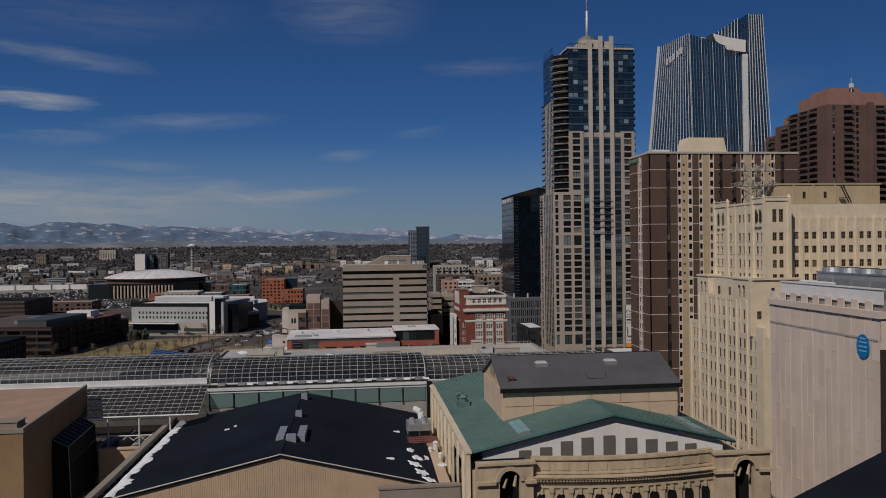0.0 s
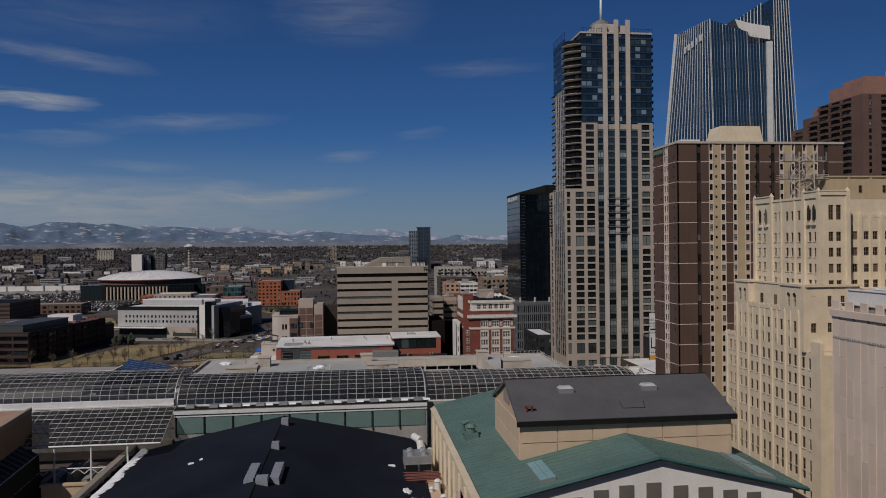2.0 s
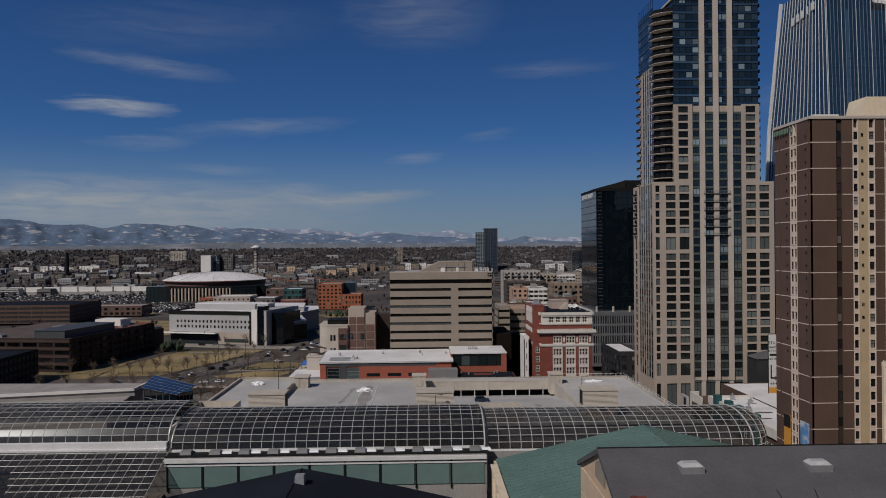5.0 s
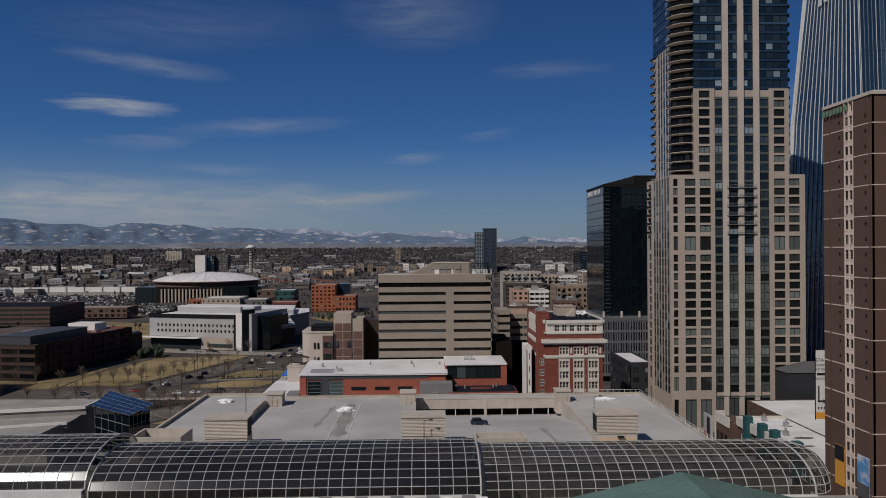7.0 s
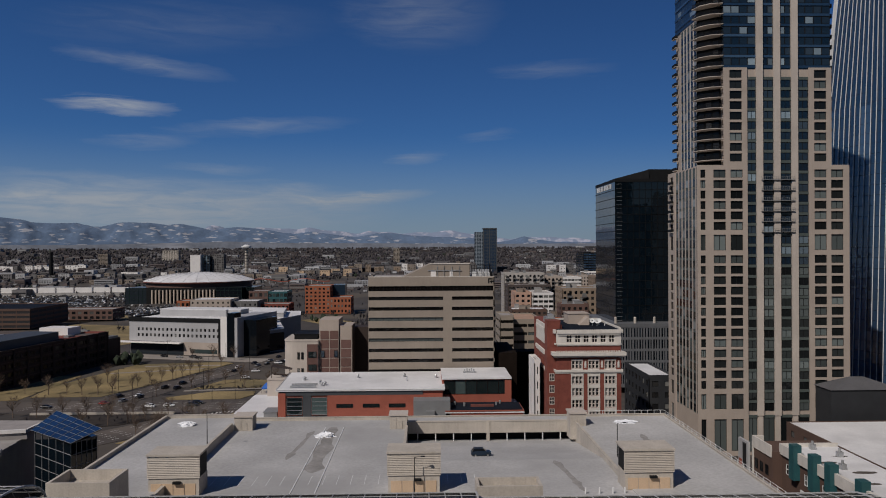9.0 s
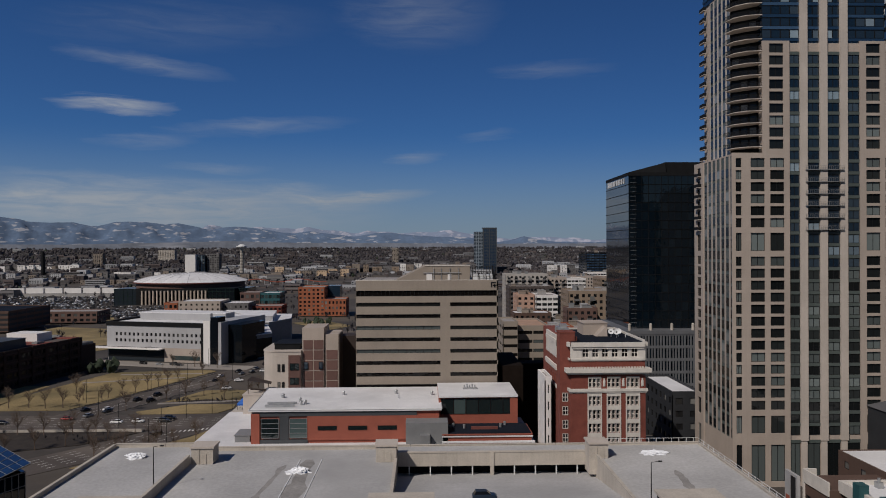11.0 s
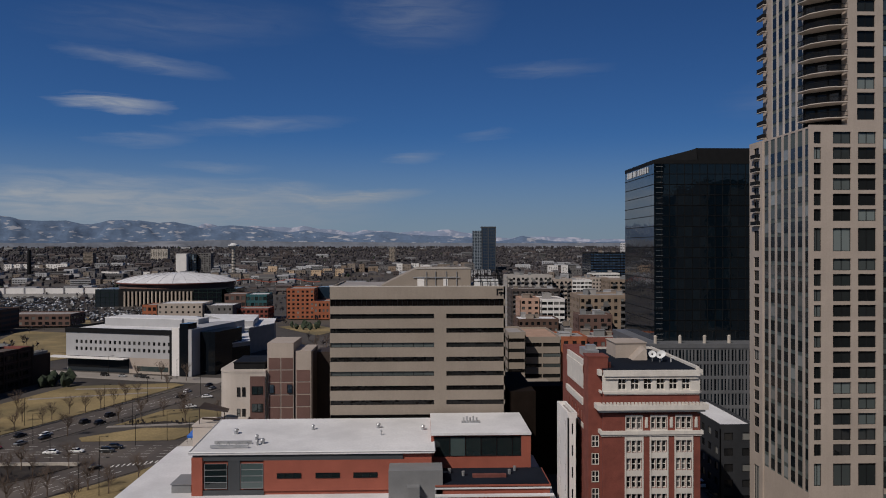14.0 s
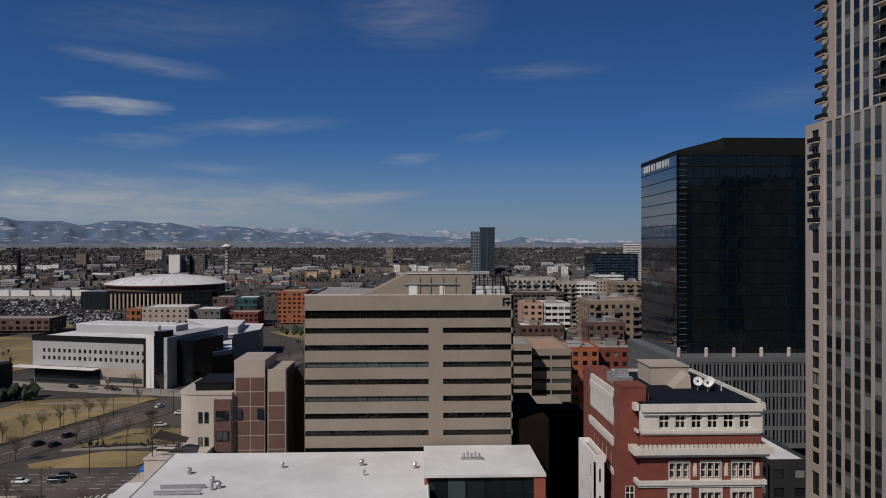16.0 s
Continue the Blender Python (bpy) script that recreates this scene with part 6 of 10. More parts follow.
for x, y, w, d, h in ((-17.9, 164.5, 1.9, 10.5, 0.8), (-13.4, 164.5, 1.9, 10.5, 0.8), (-15.6, 162.6, 2.3, 2.4, 1.0), (-15.4, 186, 1.7, 2.0, 1.1), (-15.5, 207, 1.8, 2.2, 1.2)):
    f = Form()
    m = 5 if d > 4 else 1
    for q in range(m):
        y0 = y + q * d / m
        f.prism([(x, y0), (x + w, y0), (x + w, y0 + d / m - 0.08), (x, y0 + d / m - 0.08)], roof_z(x) - 0.6, roof_z(x) + h, top=[(x + 0.12, y0 + 0.1), (x + w - 0.12, y0 + 0.1), (x + w - 0.12, y0 + d / m - 0.2), (x + 0.12, y0 + d / m - 0.2)])
    lone("roof_skylight", f, DIM_DOME, "grey translucent skylight on the black roof", "skylight", "skylights on the black roof")
for x, y, w in ((-33, 190, 1.2), (8, 190, 2.6), (5.5, 164, 2.4), (-31, 191.5, 0.7)):
    lone("snow_patch", Form().prism([(x, y), (x + w, y - 0.2), (x + w * 0.9, y + 0.8), (x + 0.2, y + 0.7)], roof_z(x) - 0.4, roof_z(x + w / 2) + 0.18), SNOW, "small white snow patch on the black roof", "snow", "snow patches on the black roof")
for k, (x, y, w, d) in enumerate(((12.2, 175, 1.3, 2.4), (13.4, 169.5, 1.6, 2.6), (12.6, 164, 2.0, 2.2), (13.6, 158.5, 1.8, 2.8), (14.8, 154.4, 1.6, 1.8), (15.6, 171, 0.7, 3.2))):
    f, ring = Form(), []
    for i in range(18):
        q = 0.7 + 0.75 * noise.noise((i * 0.8, k * 3.1, 0))
        ring.append((x + w * q * math.cos(i * 0.349), y + d * q * math.sin(i * 0.349)))
    for (xa, ya), (xb, yb) in zip(ring, ring[1:] + ring[:1]):
        mid = [((q[0] - x) * 0.8 + x, (q[1] - y) * 0.8 + y) for q in ((xa, ya), (xb, yb))]
        f.face([(xa, ya, roof_z(xa) + 0.02), (xb, yb, roof_z(xb) + 0.02), (*mid[1], roof_z(mid[1][0]) + 0.25), (*mid[0], roof_z(mid[0][0]) + 0.25)])
        f.face([(*mid[0], roof_z(mid[0][0]) + 0.25), (*mid[1], roof_z(mid[1][0]) + 0.25), (x, y, roof_z(x) + 0.3)])
    lone("snow_patch", f, SNOW, "old grey-white snow by the parapet wall", "snow", "snow patches on the black roof")
# plant beside the party wall
AC = thing("air_handler", (16.5, 193, 14), "grey rooftop air handling unit with ducts", "air handler")
part("casing", Form().box(12.6, 18.6, 190, 196, 16, 19.2).box(12.5, 18.7, 189.9, 196.1, 17.5, 17.62), METAL, AC)
for k in range(2):
    for j in range(2):
        part("fan_hood", Form().tube((14 + 3 * k, 191.5 + 3 * j, 19.2), (14 + 3 * k, 191.5 + 3 * j, 19.9), 0.75, 0.6, 10), METAL, AC)
part("louvre_face", Form().box(12.8, 15.5, 189.8, 190, 16.2, 17.4).box(15.8, 18.4, 189.8, 190, 16.2, 17.4), METAL_DARK, AC)
part("leg", Form().box(12.8, 13.1, 190.2, 195.8, 14.6, 16).box(18, 18.3, 190.2, 195.8, 14.6, 16), METAL_DARK, AC)
lone("duct_stack", Form().tube((17.5, 201, 15), (17.0, 202.5, 19.5), 0.9, 0.9, 10).tube((17.0, 202.5, 19.5), (15.5, 204, 20.2), 0.9, 0.8, 10).tube((19, 199, 15), (19, 199, 18.5), 0.6, 0.6, 8), METAL_PALE, "pale bent metal ducts beside the air handler", "duct")
PR = thing("pipe_rack", (15, 184, 14), "rust-red steel pipe rack on the roof", "pipe rack")
for k in range(6):
    part("pipe", Form().tube((10.8, 182 + k * 1.0, 16.6 + 0.1 * (k % 2)), (19.8, 182 + k * 1.0, 16.6), 0.16, sides=6), RUST, PR)
for k in range(4):
    part("post", Form().tube((12 + k * 2.3, 182, 14.5), (12 + k * 2.3, 182, 16.5), 0.12, sides=5), RUST, PR)
    part("brace", Form().tube((12 + k * 2.3, 182, 14.5), (14 + k * 2.0, 186.5, 16.4), 0.09, sides=5), RUST, PR)
for x, y, h, r in ((18.6, 179, 3.2, 0.6), (17.2, 177.5, 2.2, 0.45), (19.0, 172, 2.4, 0.5), (18.7, 166, 1.6, 0.9)):
    lone("roof_vent", Form().tube((x, y, 13.6), (x, y, 14 + h), r, r, 10).tube((x, y, 14 + h), (x, y, 14.4 + h), r * 1.3, r * 0.6, 10), METAL_PALE, "pale round metal roof vent", "vent", "vents along the party wall")
lone("front_parapet", Form().box(4, 22, 148.5, 149.6, 8, 16.4).box(3.8, 22.2, 148.3, 149.8, 16.4, 16.8), TAN, "low tan parapet block before the ribbed gable", "parapet", kind="structure")

# ---- opera house: green roofs, fly tower, pediment ----
AQUA_PANE = mat("aqua_skylight_pane", (0.17, 0.34, 0.38), 0.3, 0.08)
PANEL_LOUVRE = mat("grey_brown_louvre", (0.13, 0.118, 0.105), 0.7, 0.1, 0.4, 4)
Q = thing("opera_house", (48, 170, 0), "cream opera house with green roofs and a white pediment", "theatre")
part("side_wall", Form().box(20.4, 21.2, 140, 209, 0, 25.2).box(20.2, 21.5, 139.8, 209.2, 25.2, 25.6), CREAM, Q, "pale yellow side wall")
for k in range(9):
    part("pilaster", Form().box(20.0, 20.4, 143 + k * 7.4, 143.9 + k * 7.4, 2, 24.8), CREAM, Q)
    part("side_window", Form().box(20.3, 20.42, 146 + k * 7.4, 147.4 + k * 7.4, 17, 20.5), G_WIN, Q)
gr = Form()
gr.v = [(21.6, 141.6, 25.1), (50, 141.6, 31.3), (75.4, 141.6, 25.1), (21.6, 214, 25.1), (50, 214, 31.3), (75.4, 214, 25.1), (21.6, 141.6, 24.5), (50, 141.6, 30.6), (75.4, 141.6, 24.5)]
gr.f, gr.m = [(0, 1, 4, 3), (1, 2, 5, 4), (0, 6, 7, 1), (1, 7, 8, 2), (3, 4, 5)], [0] * 5
part("main_roof", gr, GREEN_ROOF, Q, "green standing seam gable roof")
f = Form()
for k in range(46):
    y = 142 + k * 1.6
    f.tube((21.6, y, 25.15), (50, y, 31.33), 0.045, sides=4)
    f.tube((75.4, y, 25.15), (50, y, 31.33), 0.045, sides=4)
tagged(part("roof_seams", f, GREEN_ROOF, Q), kind="stuff")
part("rear_wall", Form().box(21.2, 78.8, 212.5, 213.5, 0, 25.0), CREAM, Q)
part("verge_trim", Form().tube((21.6, 141.5, 24.8), (50, 141.5, 31.0), 0.22, sides=4).tube((50, 141.5, 31.0), (75.4, 141.5, 24.8), 0.22, sides=4), TEAL, Q, "dark green verge")
part("pediment", Form().face([(24, 142.6, 24.6), (73.2, 142.6, 24.6), (50, 142.6, 30.4)]).box(24, 73.2, 142.6, 144, 18, 24.6), WHITE, Q, "white stucco pediment")
for k, (x, h) in enumerate(((31.2, 1.6), (35.4, 2.0), (39.6, 2.9), (43.8, 3.4), (48.3, 3.6), (52.8, 3.0), (57.0, 2.6), (61.2, 2.0), (65.2, 1.5))):
    part("louvre_panel", Form().box(x, x + 2.4, 142.45, 142.6, 22.9, 22.9 + h * 1.1).box(x - 0.12, x + 2.52, 142.4, 142.5, 22.8, 22.92), PANEL_LOUVRE, Q, "grey-brown louvred panel")
# fly tower
part("fly_tower", Form().box(31.0, 70.2, 156.9, 180.4, 22, 34.3).face([(31.0, 156.9, 34.3), (31.0, 168.4, 38.9), (31.0, 180.4, 34.3)][::-1]).face([(70.2, 156.9, 34.3), (70.2, 180.4, 34.3), (70.2, 168.4, 38.9)]), TAN_WALL, Q, "tan panelled fly tower")
JOINT = mat("fly_tower_panel", (0.52, 0.40, 0.29), 0.9, 0.06, 0.4, 4, rand=0.03)
for i, (z0, z1) in enumerate(((22.5, 30.0), (30.2, 33.6))):
    for k in range(6):
        part("wall_panel", Form().box(31.3 + k * 6.48, 31.3 + k * 6.48 + 6.3, 156.75, 156.9, z0, z1), JOINT, Q)
    for k in range(3):
        part("wall_panel", Form().box(30.86, 31.0, 157.3 + k * 7.7, 157.3 + k * 7.7 + 7.5, z0, z1), JOINT, Q)
fr = Form()
fr.v = [(30.5, 156.2, 34.2), (70.7, 156.2, 34.2), (30.5, 168.2, 39.4), (70.7, 168.2, 39.4), (30.5, 181, 34.2), (70.7, 181, 34.2),
        (30.5, 156.2, 33.5), (70.7, 156.2, 33.5), (30.5, 168.2, 38.7), (70.7, 168.2, 38.7), (30.5, 181, 33.5), (70.7, 181, 33.5)]
fr.f = [(0, 1, 3, 2), (2, 3, 5, 4), (0, 6, 7, 1), (0, 2, 8, 6), (2, 4, 10, 8), (1, 7, 9, 3), (3, 9, 11, 5), (4, 5, 11, 10)]
fr.m = [0] * 8
part("fly_roof", fr, GREY_ROOF, Q, "dark grey gabled roof over the fly tower")
part("eave", Form().box(30.3, 70.9, 155.9, 156.3, 33.2, 34.1), METAL_DARK, Q)
part("gable_vent", Form().face([(30.9, 165.8, 34.9), (30.9, 165.8, 36.8), (30.9, 168.4, 37.9), (30.9, 171.2, 36.8), (30.9, 171.2, 34.9)]), TAN, Q)
part("roof_seam", Form().tube((30.5, 168.2, 39.45), (70.7, 168.2, 39.45), 0.1, sides=4).tube((50.4, 158.6, 35.3), (54.6, 158.6, 35.3), 0.05, sides=4).tube((50.4, 158.6, 35.3), (50.4, 160.6, 36.2), 0.05, sides=4).tube((54.6, 158.6, 35.3), (55.0, 160.6, 36.2), 0.05, sides=4), METAL_DARK, Q)
FLY_S = 5.2 / 12.0
for x in (39.9, 56.0):
    z = 34.2 + (163.6 - 156.2) * FLY_S
    RL = thing("roof_light", (x, 163.6, z), "square pale domed skylight on the grey roof", "skylight", "skylights on the fly tower")
    part("kerb", Form().prism([(x, 163.4), (x + 2.9, 163.4), (x + 2.9, 165.6), (x, 165.6)], z - 0.6, z + 0.75), METAL_GREY, RL)
    part("dome", Form().prism([(x + 0.1, 163.5), (x + 2.8, 163.5), (x + 2.8, 165.5), (x + 0.1, 165.5)], z + 0.75, z + 1.15, top=[(x + 0.5, 163.9), (x + 2.4, 163.9), (x + 2.4, 165.1), (x + 0.5, 165.1)]), SKYLIGHT, RL)
lone("roof_pipe", Form().tube((32.6, 158.6, 35), (32.6, 158.6, 36.4), 0.2, sides=6).tube((33.6, 158.6, 35), (33.6, 158.6, 36.2), 0.14, sides=6).box(32.2, 34.0, 158.3, 158.9, 36.1, 36.3), RUST, "small rust-red pipe vent on the roof", "vent")
for x, y, w, d in ((31.2, 143.4, 2.6, 9.6), (67.0, 149.2, 3.2, 5.6), (67.0, 142.4, 3.2, 6.0)):
    s = 0.218 if x < 50 else -0.244
    up = (lambda q: 25.1 + (q - 21.6) * 0.218 + 0.55) if x < 50 else (lambda q: 31.3 - (q - 50) * 0.244 + 0.55)
    SK = thing("sloped_skylight", (x, y, up(x) - 0.5), "pale blue glass skylight on the green roof", "skylight", "blue skylights on the green roof")
    fk = Form()
    fk.v = [(xx, yy, up(xx) + dz) for dz in (-0.7, 0.0) for xx, yy in ((x, y), (x + w, y), (x + w, y + d), (x, y + d))]
    fk.f = [(0, 1, 5, 4), (1, 2, 6, 5), (2, 3, 7, 6), (3, 0, 4, 7), (4, 5, 6, 7)]
    fk.m = [0] * 5
    part("frame", fk, METAL_GREY, SK)
    for i in range(2):
        for j in range(3):
            xa, xb, ya, yb = x + i * w / 2 + 0.06, x + (i + 1) * w / 2 - 0.06, y + j * d / 3 + 0.06, y + (j + 1) * d / 3 - 0.06
            part("pane", Form().face([(xa, ya, up(xa) + 0.03), (xb, ya, up(xb) + 0.03), (xb, yb, up(xb) + 0.03), (xa, yb, up(xa) + 0.03)]), AQUA_PANE, SK)
FA = thing("roof_fan", (25.5, 178, 26), "green-painted roof exhaust fan", "roof fan")
part("kerb", Form().box(24.2, 26.8, 176.6, 179.4, 25.6, 27.1), GREEN_ROOF, FA)
part("fan", Form().tube((25.5, 178, 27.1), (25.5, 178, 28.2), 0.8, 0.8, 10).tube((25.5, 178, 28.2), (25.5, 178, 28.9), 1.1, 0.7, 10), GREEN_ROOF, FA)
part("duct", Form().tube((24.4, 181.4, 26.4), (24.0, 181.4, 28.0), 0.6, 0.5, 8).tube((24.0, 181.4, 28.0), (25.6, 181.8, 28.5), 0.5, 0.4, 8), GREEN_ROOF, FA)
BUFF_STONE = mat("buff_limestone", (0.47, 0.375, 0.26), 0.85, 0.12, 0.3, 4, streaks=0.12)
# street front: bowed attic with panels, a deep cornice, small arches below, and two arched corner pavilions
part("front_block", Form().box(21.6, 78, 138.6, 143, 0, 21.9).box(20.4, 78, 143, 160, 0, 22.2), BUFF_STONE, Q)
part("front_roof", Form().box(22.2, 77.8, 136.4, 142.55, 22.2, 22.6).box(22.4, 32.0, 136.6, 141.4, 22.6, 23.6), DARK_ROOF, Q)
SEGS = 20


def bow(k):
    u = k / SEGS
    return 32.2 + 35.6 * u, 136.2 - 2.0 * math.sin(math.pi * u)


att, cor = Form(), Form()
for k in range(SEGS):
    (xa, ya), (xb, yb) = bow(k), bow(k + 1)
    ring = lambda f, d0, d1, z0, z1: f.prism([(xa, ya + d0), (xb, yb + d0), (xb, yb + d1), (xa, ya + d1)], z0, z1)
    ring(att, 0, 0.8, 12, 24.6)
    ring(cor, -0.35, 1.0, 24.6, 24.95), ring(cor, -0.2, 0.9, 24.95, 25.15)
    ring(cor, -0.15, 0.1, 22.0, 22.3), ring(cor, -1.1, 0.1, 21.2, 21.55), ring(cor, -1.35, 0.1, 21.55, 21.75), ring(cor, -0.3, 0.1, 19.4, 19.8)
    for q in range(3):
        xm = xa + (xb - xa) * (q + 0.5) / 3
        ym = ya + (yb - ya) * (q + 0.5) / 3
        cor.box(xm - 0.16, xm + 0.16, ym - 0.95, ym + 0.05, 20.75, 21.2)
    if k % 2 == 0:
        (xc, yc) = bow(k + 2)
        part("attic_panel", Form().prism([(xa + 0.5, ya - 0.1), (xc - 0.3, yc - 0.1), (xc - 0.3, yc + 0.1), (xa + 0.5, ya + 0.1)], 22.7, 24.2), BUFF_STONE, Q)
        xm, ym = (xa + xc) / 2, (ya + yc) / 2
        g = Form()
        for j in range(8):
            a, b = math.pi * j / 8, math.pi * (j + 1) / 8
            g.face([(xm, ym - 0.12, 17.2), (xm - 0.95 * math.cos(a), ym - 0.12, 17.2 + 1.2 * math.sin(a)), (xm - 0.95 * math.cos(b), ym - 0.12, 17.2 + 1.2 * math.sin(b))])
        g.face([(xm - 0.95, ym - 0.12, 14), (xm + 0.95, ym - 0.12, 14), (xm + 0.95, ym - 0.12, 17.2), (xm - 0.95, ym - 0.12, 17.2)])
        part("arched_window", g, METAL_DARK, Q, "dark round-headed window")
        part("keystone", Form().box(xm - 0.25, xm + 0.25, ym - 0.4, ym, 18.2, 19.3), BUFF_STONE, Q)
        part("pilaster", Form().box(xa - 0.3, xa + 0.3, ya - 0.35, ya + 0.2, 12, 19.4).box(xa - 0.45, xa + 0.45, ya - 0.5, ya + 0.2, 18.5, 19.4), BUFF_STONE, Q)
part("attic_wall", att, BUFF_STONE, Q, "bowed buff stone attic wall")
part("main_cornice", cor, BUFF_STONE, Q, "deep moulded stone cornice on brackets")
for x0, x1, xc in ((21.9, 32.2, 27.8), (67.8, 78.9, 73.7)):
    zc, r, y, zt = 21.3, 1.95, 134.9, 24.3
    f = Form().box(x0, xc - r, y, y + 1.2, 0, zt).box(xc + r, x1, y, y + 1.2, 0, zt).box(x0, x1, y + 2.6, 138.6, 0, zt - 0.3).box(x0, x0 + 0.4, y + 1.2, y + 2.6, 0, zt).box(x1 - 0.4, x1, y + 1.2, y + 2.6, 0, zt)
    rg = Form()
    for k in range(16):
        a, b = math.pi * k / 16, math.pi * (k + 1) / 16
        at_ = lambda q, t: (xc - q * math.cos(t), zc + q * math.sin(t))
        (ax, az), (bx, bz) = at_(r, a), at_(r, b)
        f.face([(ax, y, az), (bx, y, bz), (bx, y, zt), (ax, y, zt)]).face([(ax, y, az), (ax, y + 2.6, az), (bx, y + 2.6, bz), (bx, y, bz)])
        (cx, cz), (dx, dz) = at_(r + 0.75, a), at_(r + 0.75, b)
        rg.face([(ax, y - 0.4, az), (bx, y - 0.4, bz), (dx, y - 0.4, dz), (cx, y - 0.4, cz)][::-1]).face([(cx, y - 0.4, cz), (dx, y - 0.4, dz), (dx, y + 0.1, dz), (cx, y + 0.1, cz)]).face([(ax, y - 0.4, az), (bx, y - 0.4, bz), (bx, y + 0.1, bz), (ax, y + 0.1, az)])
    part("corner_pavilion", f, BUFF_STONE, Q, "stone corner pavilion with a round arch")
    part("arch_ring", rg, BUFF_STONE, Q)
    part("pavilion_cornice", Form().box(x0 - 0.4, x1 + 0.4, y - 0.45, y + 1.4, zt, zt + 0.45).box(x0 - 0.5, xc - r - 0.75, y - 0.7, y + 0.2, zc - 0.5, zc + 0.1).box(xc + r + 0.75, x1 + 0.5, y - 0.7, y + 0.2, zc - 0.5, zc + 0.1), BUFF_STONE, Q)
    part("arch_recess", Form().box(xc - r, xc + r, y + 2.3, y + 2.58, 6, zc + r), METAL_DARK, Q)
    part("volute", Form().tube((xc + 0.9, y + 0.6, zc - 1.2), (xc + 1.3, y + 0.6, zc + 0.9), 0.35, 0.2, 8).tube((xc - 1.1, y + 0.6, zc - 1.4), (xc - 0.5, y + 0.6, zc + 0.2), 0.3, 0.2, 8), BUFF_STONE, Q)
lone("roof_neighbour", Form().prism([(40, 66), (40, 30), (100, 30), (100, 107)], 0, 39.4).prism([(39.6, 66.2), (39.6, 29.6), (100.4, 29.6), (100.4, 107.4)], 39.4, 40.0), DARK_ROOF, "dark flat roof edge of a neighbouring building", "roof")


# ---- parking deck ----
G_ = thing("parking_garage", (12, 300, 0), "pale concrete parking garage with an open roof deck", "parking garage")
part("body", Form().box(-57.5, 80, 250, 339, 0, 12.4).box(-57.5, 8.2, 250.4, 338.9, 12.4, 15.4).box(52.8, 80, 250.4, 338.9, 12.4, 15.4), CONC, G_)
for x0, x1, y0, y1, z in ((-36.7, 8.2, 250.5, 338, 18.2), (53.2, 79.6, 250.5, 338, 18.5), (8.2, 53.2, 250.5, 298, 18.2), (-57, -37.2, 250.5, 338, 19.2)):
    part("deck", Form().box(x0, x1, y0, y1, 15.4, z), DECK, G_, "worn grey concrete parking deck")
rp = Form()
rp.v = [(8.2, 298, 18.2), (53.2, 298, 18.2), (53.2, 338, 12.9), (8.2, 338, 12.9)]
rp.f, rp.m = [(0, 1, 2, 3)], [0]
part("deck_ramp", rp, DECK, G_, "worn grey concrete parking ramp")


def parapet(name, x0, x1, y0, y1, z0, z1, m=CONC):
    return part(name, Form().box(x0, x1, y0, y1, z0, z1).box(x0 - 0.08, x1 + 0.08, y0 - 0.08, y1 + 0.08, z1, z1 + 0.14), m, G_)


for k in range(12):
    x = -57 + k * 11.4
    parapet("parapet_panel", x, x + 11.32, 338, 338.5, 12, 20.0 if x < -40 else 19.0)
for k in range(7):
    y = 262 + k * 10.8
    parapet("parapet_panel", 79.5, 80, y, y + 10.7, 12, 18.9)
    parapet("parapet_panel", -57.5, -57, y, y + 10.7, 12, 20.0)
parapet("divider_wall", -37.2, -36.7, 262, 327, 15, 20.2)
parapet("divider_wall", 52.7, 53.2, 284, 331, 13.0, 19.4)
parapet("divider_wall", 8.0, 8.5, 298, 331, 13.0, 19.0)
part("ramp_beam", Form().box(8.5, 52.5, 332, 332.7, 15.8, 18.8).box(8.4, 52.6, 331.9, 332.8, 18.8, 19.05), CONC, G_)
# Solid near-black box drawn for the shade in the opening.
part("ramp_void", Form().box(8.5, 52.5, 335.8, 337.9, 12.6, 15.8), METAL_DARK, G_, "dark box standing for the shaded opening below the ramp beam")
part("ramp_roof", Form().box(8.5, 52.5, 332.7, 338, 18.3, 18.75), DECK, G_)
for k in range(9):
    part("ramp_post", Form().box(11 + k * 4.8, 11.25 + k * 4.8, 332.2, 332.5, 13.4, 15.8), METAL_PALE, G_)
part("ramp_column", Form().box(29.6, 30.4, 331.8, 332.9, 13.4, 18.8), CONC, G_)
for x0, x1 in ((-36.4, -31.7), (3.9, 8.4), (51.2, 55.4)):
    part("stair_tower", Form().box(x0, x1, 327.2, 331.8, 15, 21.7).box(x0 + 1.6, x0 + 1.75, 327.1, 327.2, 18.3, 21.7), CONC, G_)
    part("stair_roof", Form().box(x0 - 0.25, x1 + 0.25, 326.9, 332.1, 21.7, 22.1), STONE_PALE, G_)
    part("stair_door", Form().box(x0 + 2.2, x0 + 3.3, 327.08, 327.2, 18.3, 20.4), LOUVRE, G_)
